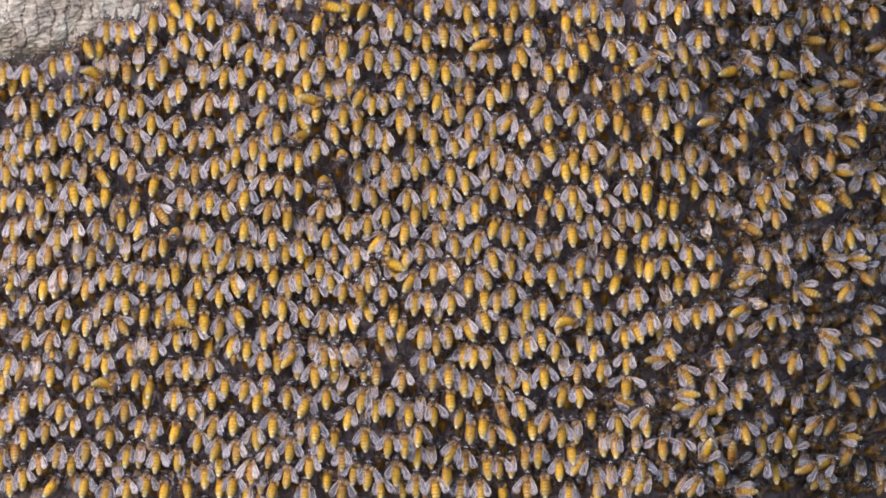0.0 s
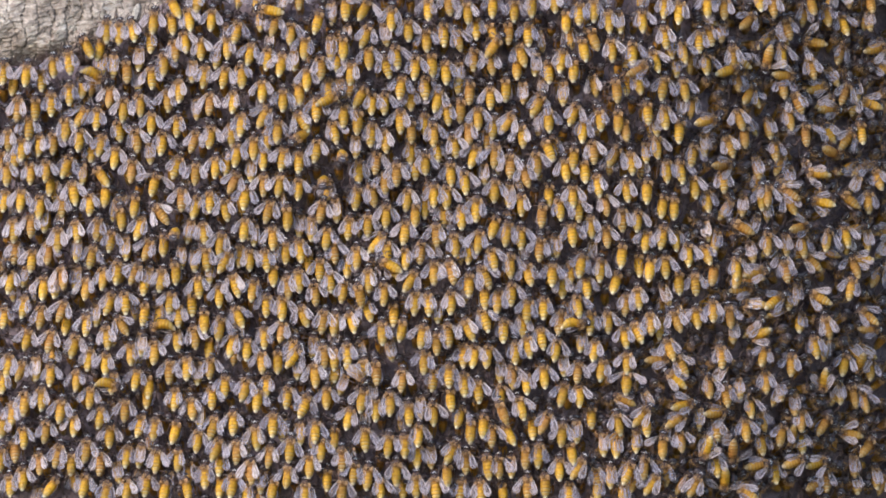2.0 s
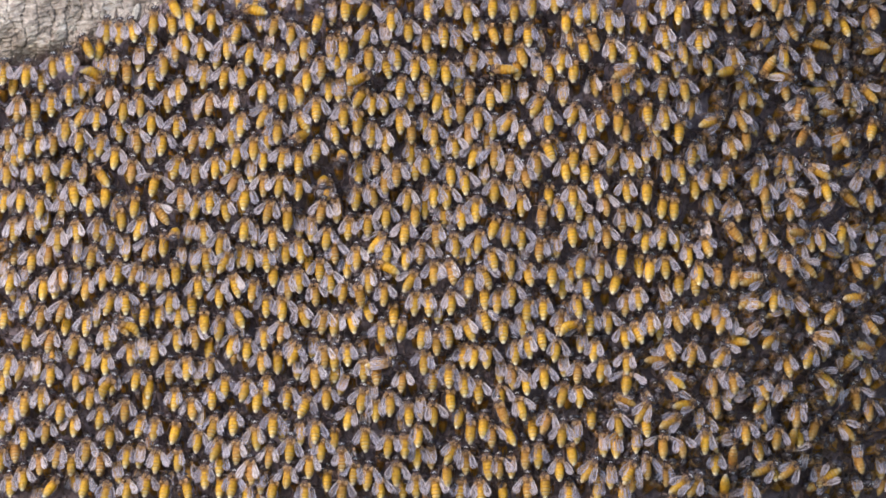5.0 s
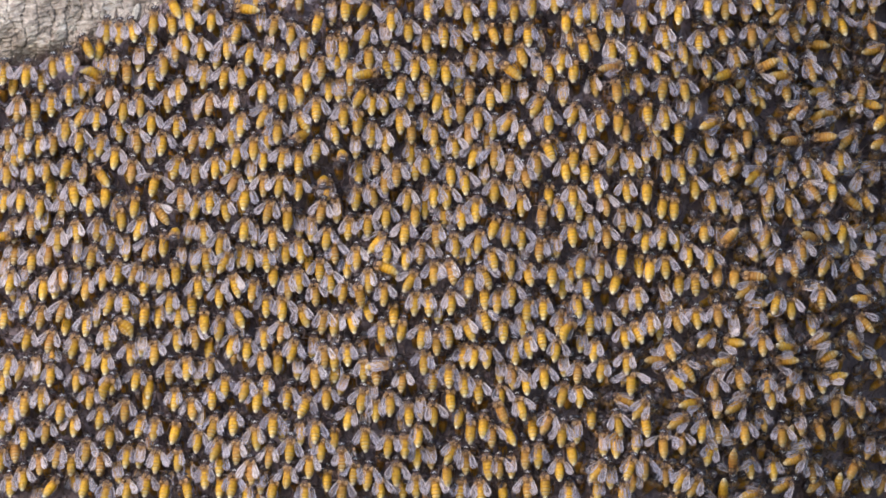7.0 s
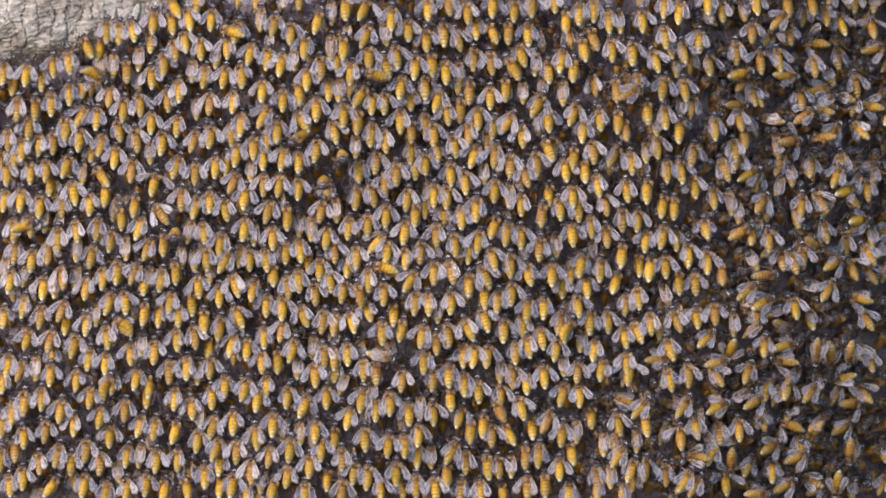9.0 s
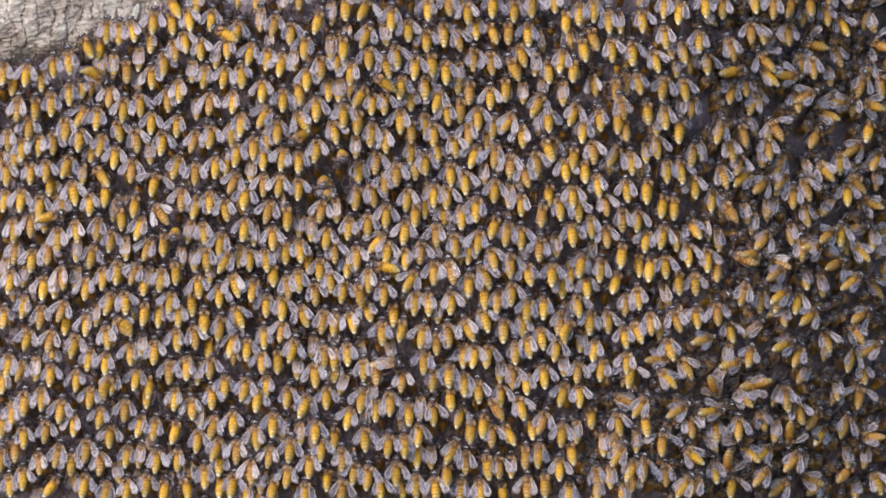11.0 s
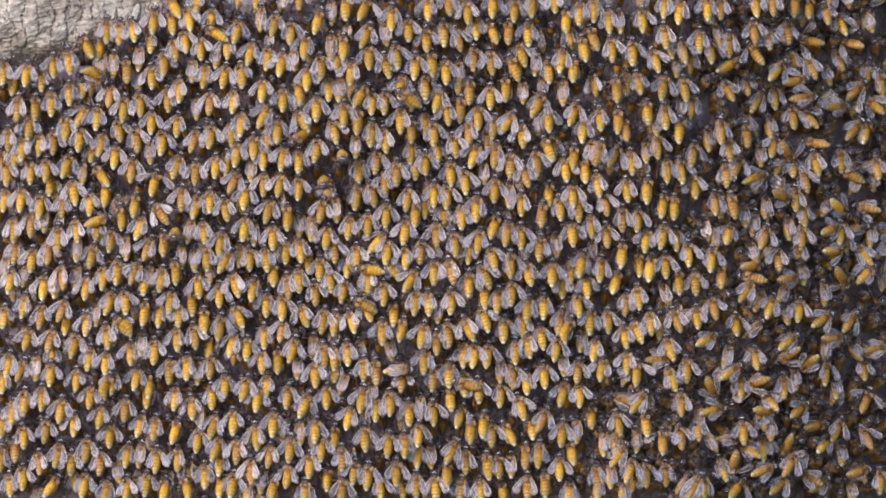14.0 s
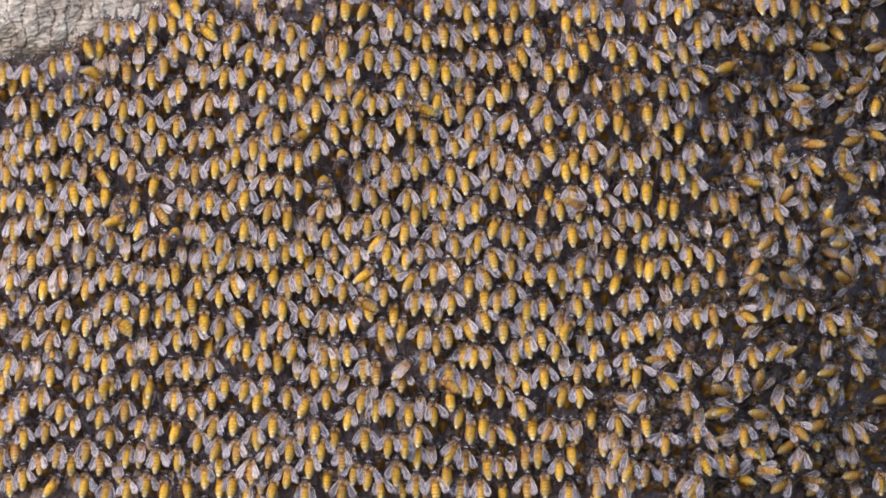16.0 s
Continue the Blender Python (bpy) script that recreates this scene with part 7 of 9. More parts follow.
crawler([(0, 182, -21.7, 70), (0.5, 183.9, -26.2, 66), (1.0, 182.3, -24.9, 70), (1.5, 187.7, -24, 61), (2, 187.9, -24.9, 60), (2.5, 189.2, -25.8, 37), (3.0, 192.1, -29.1, 45), (3.5, 194.9, -31.7, -24), (4, 198, -37.7, -55), (6.3, 184.2, -25.8, -5), (6.5, 185.9, -26.2, -4), (7, 187.6, -24.9, -3), (7.5, 187.9, -27.7, 0), (8, 189, -28.6, -17), (8.5, 191.5, -28.6, -26), (9.0, 189.8, -22.1, -35), (10.9, 180.4, -33.8, -49), (11.5, 181.4, -37.1, -60), (12, 187, -36.4, -59), (12.5, 187.8, -36.5, -59), (13, 187.4, -36.7, -59), (13.5, 187.9, -35.6, -60), (14.0, 186.5, -36.1, -60), (15.0, 192.1, -33.3, 5), (16, 192.2, -38.4, 20)], "o", out=8.5)
crawler([(0, 198.6, -22.4, -40), (1.0, 201.9, -24.9, -25), (2, 201.9, -20.7, -15), (3.0, 203.3, -24.9, -30), (3.7, 200.9, -23.4, -77), (4, 201.8, -24.3, -88), (6.3, 204, -24.5, -88), (7, 206.1, -24.9, -90), (8, 208, -24.9, -13), (8.5, 209.6, -25.8, 31), (9.0, 208.0, -24.9, 75), (9.6, 208.6, -22.5, 32), (10.25, 205.0, -20.1, -12), (10.9, 201.4, -17.6, -57), (11.5, 199.3, -15.3, -50), (11.8, 201.6, -14.6, -51), (12.6, 204.2, -13.7, -51), (13.5, 208.3, -13.7, -50), (14.1, 208.4, -13.8, -48), (15.4, 203, -7.9, -110), (16, 200.5, -7.7, -140)], "l", out=8.5)
crawler([(0, 212.6, -13.7, -30), (2, 213.9, -15.1, -35), (3.0, 213.1, -13.7, -50), (4, 215.2, -13.4, -50), (6.3, 215.3, -18.4, 16), (7, 215.9, -19.3, 15), (7.8, 216.7, -17.8, 14), (9.0, 211.7, -13.7, 30), (9.6, 218.1, -19.1, 7), (11.5, 213.3, -21.1, 45), (12.3, 213.6, -20.1, 22), (13.5, 216.7, -16.5, -10), (14.4, 218.1, -16.7, -10), (15.0, 215.9, -10.4, -85), (15.5, 216.5, -18.2, -13), (16, 217.1, -18.9, -15)], "r", out=5.5)
crawler([(0, 142.4, -40.9, 0), (0.5, 142.8, -40.2, 1), (1.0, 143.6, -36.1, 0), (1.5, 143, -35.8, 3), (2, 142.2, -34.7, 3), (2.5, 143.5, -34, 2), (3.0, 142.5, -36.1, 0), (3.5, 134.9, -33.1, 0), (7, 136.4, -33.9, 3), (7.5, 136.1, -33.3, -5), (8.4, 135.7, -33.4, 0), (9.0, 134.7, -33.3, 0), (9.6, 136.5, -33.9, 3), (11.5, 136, -33.2, 0), (12, 138.1, -35, 2), (12.5, 138.8, -36, 5), (13.5, 139.2, -34.7, 10), (14.0, 134.4, -30.5, 10), (14.5, 138, -32.7, 11), (15.0, 134.4, -29.1, 0), (15.5, 134.8, -30.8, 10), (16, 134.1, -33.9, 10)], "o", out=5.8)
crawler([(0, 155.4, -27.5, 86), (1.42, 156.1, -28, 88), (3.06, 154.5, -26, 84), (4.52, 153.8, -27.7, 88), (7, 155.7, -26.9, 85), (7.5, 155.1, -27.1, 85), (8.2, 155.6, -26.7, 85), (9.2, 154.2, -27, 86), (10.25, 160.4, -26.9, 32), (11.3, 166.7, -26.8, -22), (11.8, 167.3, -26.6, -21), (12.5, 166.5, -25.8, -20), (14.0, 166.9, -23.5, -35), (15.0, 165.5, -24.9, -60), (16, 165.5, -25.8, -24)], "e", out=3.5)
crawler([(0, 196.1, -56.3, 20), (1.0, 192.6, -65.5, -25), (2, 198.5, -58.5, -20), (2.3, 200.2, -55.1, -19), (3.3, 200.8, -55.4, -18), (3.8, 199.9, -53.5, -19), (4.2, 200.3, -53.7, -20), (6.3, 172.1, -30.1, -13), (6.5, 172.9, -30.5, -12), (7.5, 171.1, -30.5, 0), (8, 172.3, -30.8, -4), (8.5, 172.5, -31.2, -1), (9.0, 174.4, -30.5, 0), (9.6, 174.6, -30.2, -1), (10.9, 175, -28.1, -16), (11.5, 176.3, -27.5, -20), (12.5, 176.5, -31, -11), (13, 177, -31.4, -7), (14.0, 176.1, -31.9, -15), (15.0, 176.1, -31.9, -15), (15.5, 175.3, -31.5, -10), (16, 176.9, -31.3, -10)], "o", out=5.8)
crawler([(0, 146.6, -18, -84), (1.3, 147.8, -19.5, -81), (2, 146.7, -19.9, -80), (3.0, 150.1, -18.8, -85), (4.1, 147, -20.3, -81), (5.2, 151.6, -28.1, -40), (6.3, 156.1, -35.9, 1), (7, 155.1, -35.3, 0), (9.2, 155, -34.2, -3), (11.3, 157.2, -25.7, -4), (12.4, 157.2, -24, -2), (13.5, 157.1, -23.5, 0), (14.0, 155.7, -26.3, -15), (15.0, 155.7, -26.3, -20), (16, 159.3, -23.1, 0)], "d", out=2.3)
crawler([(0, 213.3, -33.9, 40), (1.0, 211.7, -34.7, 50), (2, 211.7, -34.2, 50), (3.0, 213.1, -38.9, 50), (4, 212.1, -40.3, 40), (6.3, 212.7, -36.2, 41), (6.5, 212.3, -37.1, 41), (7, 209.7, -37.5, 40), (7.5, 207.5, -36.1, 40), (8.5, 209.5, -37, 29), (9.0, 210.3, -36.1, 30), (9.6, 210.2, -35.4, 19), (10.55, 207.3, -35.0, -28), (11.5, 204.4, -34.5, -75), (12, 203.7, -37.3, -58), (12.5, 205.6, -37.9, -42), (13, 203.2, -36.9, -25), (13.5, 204.1, -34.7, -12), (14.0, 200.5, -37.5, -40), (15.0, 207.5, -40.3, 30), (16, 200.5, -36.4, 0)], "o", out=8.3)
crawler([(0, 175, -35.8, 0), (1.0, 175.3, -44.0, -40), (2, 176.7, -37.5, -15), (3.0, 178.6, -40.3, -5), (4, 181.4, -36.4, -10), (6.3, 182.5, -39.7, -2), (7, 182, -38.9, -3), (7.5, 182.0, -37.5, -10), (8, 182.3, -39.1, -5), (9.0, 182.0, -36.1, 5), (11.3, 179.2, -13.1, 2), (11.7, 179.5, -14.6, 1), (13.5, 178.1, -13.7, 0), (16, 177.1, -14.1, 4)], "e", out=2.8)
crawler([(0, 144.3, -40.3, -1), (1.47, 143.8, -41.9, -3), (3.13, 143.7, -41.7, -2), (4.3, 143.3, -40.5, 2), (6.3, 144.3, -40.3, -1), (7, 143.6, -38.9, 0), (9.1, 143.9, -38.6, -2), (11.3, 140.1, -54, -12), (14, 140.1, -54.3, -15), (14.8, 140.5, -55.7, -13), (16, 140.4, -55.9, -11)], "e", out=2.4)
crawler([(0, 168.6, -37.1, 0), (1.0, 170.2, -29.1, -5), (2, 171.6, -26.3, -15), (3.0, 174.7, -24.9, 5), (4, 173.7, -19.8, 0), (6.3, 166.2, -42.6, 1), (7, 166.9, -42.3, 0), (7.8, 166.1, -41, -27), (8.4, 166.5, -39.2, -68), (9.0, 166.9, -37.5, -110), (9.95, 167.8, -36.1, -53), (10.9, 168.7, -34.7, 4), (11.4, 169.5, -32.9, 6), (13.5, 169.7, -33.3, 10), (15.3, 170.9, -33.1, 9), (16, 170.9, -32.1, 7)], "e", out=3.5)
crawler([(0, 132.8, -32.6, -5), (1.0, 135.2, -31.9, 5), (2, 133.8, -31.9, -5), (3.0, 134.7, -31.9, 5), (4, 144.3, -32, 0), (6.3, 129.5, -45.5, -55), (6.5, 128.7, -45.9, -55), (7, 129.1, -45.9, -55), (7.5, 129.1, -45.9, -50), (9.0, 129.1, -45.9, -50), (9.6, 128.5, -46.4, -52), (10.9, 127.5, -45.7, -74), (11.5, 126.4, -45.4, -80), (12.3, 127.5, -45, -78), (13.5, 130.5, -45.9, -75), (14.0, 129.1, -45.9, -65), (15.0, 133.8, -45.9, -35), (16, 132.8, -45.4, -30)], "h", out=8.2)
crawler([(0, 162.8, -35.8, -10), (0.5, 163.6, -37, 24), (1, 160.9, -38.1, 58), (1.5, 159.9, -41.4, 92), (2, 158.5, -41.7, 120), (2.5, 157, -41.3, 112), (3, 154.1, -42.7, 103), (3.5, 150.3, -44.9, 95), (3.7, 149, -44.3, 92), (4, 148.8, -44.7, 88), (6.3, 144.6, -46.9, 85), (7, 145, -46.5, 85), (7.5, 145.3, -45.9, 130), (8, 142.8, -47.5, 130), (8.5, 141.9, -50.6, 155), (9.0, 143.1, -48.7, 165), (9.63, 142.5, -48.7, 126), (10.27, 142.5, -45.6, 72), (10.9, 142.6, -42.5, 18), (11.5, 143, -41.6, 0), (12.5, 145.5, -41.9, 0), (13, 145.9, -40.2, 0), (13.5, 145, -38.9, 0), (14.0, 145.3, -38.9, 0), (14.5, 147.4, -37, 12), (15.0, 147.3, -36.1, 5), (15.5, 152.2, -34.6, 44), (15.7, 151.2, -34.3, 50), (16, 151.3, -33.9, 60)], "o", out=5.9)
crawler([(0, 155.2, -55, -20), (0.5, 155.7, -55.2, -19), (1.0, 157.1, -52.9, -40), (2, 158.5, -54.3, -22), (2.5, 159.6, -51, -35), (3.0, 159.0, -50.7, -25), (3.5, 160.8, -49, -69), (4, 163.5, -44.7, -85), (5.15, 161.0, -46.9, -44), (6.3, 158.5, -49.1, -3), (6.5, 157.6, -49.1, -3), (7, 158.5, -48.7, -5), (8, 159.3, -49.6, -9), (9, 159.3, -49.6, -11), (9.2, 158.5, -49.6, -11), (9.6, 158, -51.7, -8), (11.5, 150.7, -55, -20), (12.3, 152.4, -56.6, -11), (13.5, 154.3, -57.1, 0), (14.0, 155.1, -55.7, 0), (14.6, 155.9, -56.9, -1), (15.3, 156.2, -55.1, 1), (16, 153.7, -54.8, 4)], "l", out=8.9)
crawler([(0, 188.4, -53.7, 0), (1.0, 183.7, -54.3, 0), (2, 184.5, -49.6, 5), (2.5, 185.7, -51.4, 10), (3.0, 179.5, -52.9, 75), (4, 191, -60.1, 30), (5.15, 179.5, -54.2, -36), (6.3, 168, -48.3, -103), (7, 168.8, -48.7, -105), (7.5, 167.7, -48.7, -85), (8, 168.5, -48, -97), (8.5, 167.5, -48.3, -91), (9.0, 167.7, -48.7, -80), (9.6, 166.7, -49, -72), (10.9, 167.1, -48.5, -69), (11.5, 167.9, -48.6, -65), (12, 171.1, -48.2, -54), (13, 169.4, -48.3, -30), (13.5, 168, -48.7, -20), (14.0, 169.7, -47.3, -55), (14.5, 164.9, -48.9, -24), (15.0, 162.7, -50.7, -60), (15.6, 163.8, -51.3, -43), (16, 162.8, -52.4, -50)], "h", out=7.6)
crawler([(0, 192.2, -44.1, 60), (1.0, 191.5, -39.5, 20), (1.5, 190.3, -39.9, 22), (2, 190.7, -39.8, 12), (3, 190.1, -39.8, 22), (3.5, 190.3, -40.2, 28), (4, 189.7, -44.1, 35), (5.15, 189.4, -44.5, 76), (6.3, 189.2, -45, 118), (6.5, 189.2, -45, 119), (7, 187, -44.5, 120), (7.5, 182.3, -47.9, 150), (8, 183.2, -47.7, 148), (8.5, 185.5, -50.2, 162), (9, 185.2, -49.2, 175), (9.95, 196.9, -49.8, 240), (10.9, 208.7, -50.3, 305), (11.3, 213.4, -50.8, 268), (13, 213.1, -50.6, 273), (13.5, 213.1, -49.6, 275), (14.2, 212.9, -50, 284), (15.2, 211.2, -47.6, 352), (16, 210.1, -44.1, 405)], "h", out=8.8)
crawler([(0, 208.2, -38.4, 40), (0.5, 207.4, -39.4, 5), (1.5, 209.7, -40.3, -64), (2, 209.7, -39.8, -92), (2.5, 212.1, -42.9, -90), (3.0, 211.7, -51.5, -80), (4, 214, -52.4, -88), (6.3, 201.2, -43.7, -142), (6.5, 202, -44.5, -141), (7, 203.3, -44.5, -140), (7.5, 203.5, -45.2, -149), (8, 203.7, -45.9, -161), (8.5, 202.9, -45.3, -173), (9.0, 201.9, -50.1, -185), (9.6, 202.9, -45.7, -159), (10.03, 203.7, -44.9, -99), (10.47, 204.6, -44.0, -40), (10.9, 205.4, -43.2, 20), (11.5, 203.1, -44.1, 85), (12, 198.3, -42.9, 40), (12.5, 196.1, -44.3, -6), (13, 195.2, -45.2, -51), (13.5, 193.5, -43.7, -88), (14, 191.8, -44.1, -88), (14.5, 195.2, -45, -88), (15.0, 197.7, -41.7, -30), (15.5, 200.3, -42, -92), (16, 200.3, -40.7, -93)], "h", out=6)
crawler([(0, 137.3, -56.3, 5), (1.0, 138.3, -54.3, 0), (2.5, 137.8, -54.7, 0), (3.0, 138.3, -55.7, 0), (3.5, 137.1, -55.2, 0), (4, 137.9, -55, 0), (5.15, 136.9, -54.8, -43), (6.3, 135.8, -54.6, -86), (7, 137.5, -56.3, -85), (7.5, 134.7, -58.5, -85), (8, 133.6, -57.6, -84), (8.5, 138.3, -58.4, -84), (9.0, 133.8, -57.1, -80), (9.6, 140, -62.5, -84), (10.88, 141.1, -58.2, -79), (11.5, 141.7, -55, -75), (13.71, 140, -61.3, -75), (15.0, 144.5, -64.1, 0), (16, 145.6, -63.9, -10)], "h", out=7.2)
crawler([(0, 173.1, -57.5, -20), (1.0, 173.9, -57.1, -15), (1.5, 173.5, -58.8, -10), (2, 172.5, -58.5, -8), (2.5, 171.7, -61.6, -21), (3.0, 169.7, -64.1, -30), (4, 171.1, -60.7, -65), (4.95, 171.1, -58.7, 0), (5.9, 171, -56.6, 65), (6.5, 171.1, -54.7, 89), (7, 171.1, -55.2, 90), (7.5, 171.1, -54.9, 85), (8, 171.8, -54.1, 84), (9.0, 171.1, -55.7, 80), (9.6, 172.4, -55.6, 88), (10.55, 174.4, -54.4, 19), (11.5, 176.3, -53.1, -50), (12.3, 175.2, -54.2, 25), (12.9, 174, -52.2, 80), (13.5, 173, -51.5, 125), (14.7, 171.5, -51.9, 121), (16, 170.5, -50.8, 117)], "l", out=6.5)
crawler([(0, 210.8, -49.9, 20), (0.9, 210.5, -53.9, 90), (2, 207.2, -55.7, 170), (3, 205.5, -55.3, 174), (3.8, 205.1, -53.7, 176), (4.2, 206.8, -54.8, 176), (6.3, 188.2, -56.9, 123), (7, 191.2, -53.5, 125), (8, 191.2, -52.9, 152), (9, 192.2, -51.8, 180), (9.6, 189.6, -52, 166), (10.25, 189.9, -49.6, 93), (10.9, 190.3, -47.3, 20), (11.5, 191, -45.4, -30), (12, 187.7, -48.5, 12), (12.9, 182.6, -51.1, 88), (13.5, 182.8, -52.9, 130), (14.0, 182.3, -55.7, 130), (15.2, 180.6, -59.8, 153), (16, 177.5, -64.6, 170)], "r", out=6.4)
crawler([(0, 187.8, -67.1, 320), (0.8, 186.9, -66.1, 260), (1, 190.4, -62.3, 245), (1.5, 187.9, -64, 207), (2, 189, -64.1, 175), (2.5, 188.6, -64.9, 142), (3.0, 188.7, -65.5, 170), (3.25, 187.4, -66.0, 116), (3.5, 186.1, -66.4, 61), (4, 185.2, -65.8, 20), (5.15, 190.9, -65.0, 60), (6.3, 196.6, -64.2, 101), (7, 194.9, -63.6, 100), (7.9, 198, -63.3, 101), (9.2, 199.7, -64, 105), (9.6, 198.3, -63.3, 74), (10.55, 200.4, -58.5, 12), (11.5, 202.5, -53.7, -50), (13.5, 192.1, -58.5, -50), (14.0, 189.3, -62.7, -5), (15.2, 190.7, -60, -65), (16, 189.7, -61.4, -80)], "r", out=5.2)
crawler([(0, 137.9, -78, -10), (1.0, 140.3, -76.7, -5), (2, 140.6, -73.9, 0), (4, 143, -65.8, 0), (5.9, 145.2, -68.9, 4), (7, 147.3, -65.5, 5), (7.5, 147.6, -59.9, -10), (8, 146.7, -61.8, -6), (9.0, 150.6, -62.7, -25), (10.2, 153.8, -65.2, 50), (11.4, 158.8, -67.1, 121), (12.3, 156.7, -67.8, 124), (13.5, 156.5, -67.8, 125), (14.0, 157.1, -65.5, 110), (14.55, 156.9, -65.5, 172), (15.0, 157.4, -64.1, 220), (15.6, 158.1, -63.8, 164), (16, 157.1, -63.9, 175)], "l", out=8.2)
crawler([(0, 133.4, -70.3, 0), (0.5, 133.3, -70.3, 0), (1.0, 133.8, -69.7, -15), (1.5, 131.5, -70.6, -2), (3.0, 133.8, -66.9, 0), (3.5, 134.8, -67.8, -1), (4, 134.1, -67.8, 0), (5.9, 133.9, -69.3, -3), (7, 134.4, -69.7, -3), (7.5, 133.8, -69.7, 0), (8.5, 134.4, -66.3, 21), (9.0, 136.1, -64.1, 30), (9.6, 134.3, -66.8, -19), (10.25, 134.0, -66.8, -81), (10.9, 133.7, -66.9, -143), (11.5, 133.4, -65.2, -180), (12.4, 132.6, -66.6, -165), (13.5, 132.2, -66.9, -150), (14.2, 132.5, -67.2, -148), (16, 137.3, -69.7, -110)], "r", out=6.8)
crawler([(0, 165.8, -72.7, 4), (2, 166.9, -71.1, 5), (3.0, 161.8, -76.7, 55), (3.7, 167.6, -71.5, 2), (4.2, 167.1, -71.9, 1), (6.5, 173.3, -64.5, -39), (7.5, 171.1, -65.5, -45), (8, 174.2, -64.5, -42), (9, 172, -64.1, -42), (9.6, 172.2, -64.3, -30), (11.5, 179.5, -62.6, -40), (13.5, 173.9, -65.5, 0), (14.3, 174.3, -66.3, -1), (15.0, 177.5, -65.5, 15), (15.7, 174.2, -66.5, 0), (16, 174.5, -67.5, 0)], "e", out=3.4)
crawler([(0, 161.2, -66.5, -3), (0.4, 160.3, -66.7, -3), (2, 159.9, -66.9, 0), (4, 157.1, -71.6, 40), (6.3, 160.4, -67.7, 1), (7, 160.2, -68.3, 0), (7.6, 160.1, -70.2, -1), (9.2, 159.3, -70.7, -4), (9.6, 157, -70.3, -3), (11.5, 148.8, -75.4, 55), (12.5, 147.5, -72.3, 25), (13.5, 147.3, -69.7, 0), (16, 146.9, -69.4, 4)], "d", out=3)
crawler([(0, 195.4, -74.2, -20), (1.0, 197.1, -75.3, -25), (2, 196.3, -72.5, 0), (3.0, 194.3, -66.9, 0), (3.8, 196.7, -73.1, 2), (6.3, 184.2, -67.8, 1), (7.5, 189.6, -66.9, 5), (8.1, 185.4, -68.3, -2), (9.2, 184.9, -68.1, -3), (11.3, 195.6, -70.6, -1), (12.8, 194.4, -69.8, 0), (14.0, 194.3, -69.7, 0), (15.0, 194.3, -69.7, 0), (16, 192.5, -68.2, -4)], "e", out=3.2)
crawler([(0, 212.1, -62.6, -20), (1.0, 210.3, -62.7, -25), (2, 211.7, -61.3, -15), (3.0, 208.9, -61.3, 0), (4, 206.3, -66.5, -5), (6.3, 215.3, -59.4, -4), (7, 215, -59.9, -5), (9.0, 211.7, -57.1, 0), (10.9, 208.8, -63, 1), (11.5, 205.8, -64, 4), (12.4, 206.1, -63.9, 1), (12.9, 207.3, -62, -1), (13.5, 208.3, -61.3, -3), (14.1, 208.4, -61.3, -4), (14.9, 206.8, -60.9, -3), (15.7, 205.8, -62.2, 0), (16, 205.8, -62, 1)], "h", out=5.1)
crawler([(0, 182.6, -88.2, -50), (0.4, 182, -87.2, -40), (1.0, 185.1, -83.7, -35), (2, 177.5, -86, -5), (2.5, 174.6, -86.6, -7), (3.6, 172.9, -86.2, -9), (4.2, 173.5, -87.8, -8), (6.5, 177.1, -72.5, -2), (7, 177.5, -72.5, 0), (7.5, 178.1, -72.5, -25), (9.0, 180.9, -72.5, -40), (9.6, 179, -71.4, -22), (10.9, 170.5, -74.3, 1), (11.5, 166.7, -74.2, 3), (12, 166.4, -72.8, 3), (12.9, 168, -72.2, 2), (13.5, 168.3, -69.7, 0), (14.1, 169.1, -69.5, -2), (14.7, 175.1, -72.4, -8), (15.3, 181.6, -74.1, -14), (16, 185.2, -78.6, -20)], "h", out=7.1)
crawler([(0, 133, -80, -85), (1.0, 129.1, -79.5, -50), (2, 133.8, -81.5, -85), (2.55, 133.1, -80.2, -42), (3.1, 132.3, -78.8, 2), (4, 131.5, -78, 80), (4.95, 135.1, -78.8, 7), (5.9, 138.6, -79.7, -66), (6.5, 140.9, -79.1, -61), (7, 143.9, -78.7, -60), (7.5, 150.1, -76.7, -55), (9.0, 152.9, -76.7, -60), (9.6, 153.3, -76.8, -64), (10.9, 151.7, -68.7, -83), (11.5, 152, -65.2, -85), (12.3, 153.6, -72.3, -89), (13.5, 158.8, -79.2, -95), (14.7, 156.6, -80.3, -95), (15.3, 156.5, -79.3, -97), (16, 155.9, -81.7, -100)], "r", out=5.3)
crawler([(0, 145.6, -75.4, 10), (1.0, 145.9, -75.3, 10), (2, 152.3, -79.5, 0), (3.0, 143.1, -79.5, -80), (4, 150.7, -78, -80), (6.3, 164.3, -77.9, -8), (6.5, 163.4, -77.9, -8), (7, 162.1, -75.3, -8), (7.5, 165.5, -75.3, -15), (8, 168.9, -74.6, -13), (9.0, 169.7, -71.1, -25), (10.9, 170, -76.2, 5), (11.3, 170.8, -76.7, 9), (11.6, 172.4, -76.5, 10), (12.3, 171.9, -76.9, 9), (13.5, 169.4, -75.3, 5), (14.0, 162.7, -76.7, 40), (14.6, 168.4, -74.9, 0), (15.5, 166.5, -76.2, -4), (16, 166.7, -77.4, -5)], "r", out=6.3)
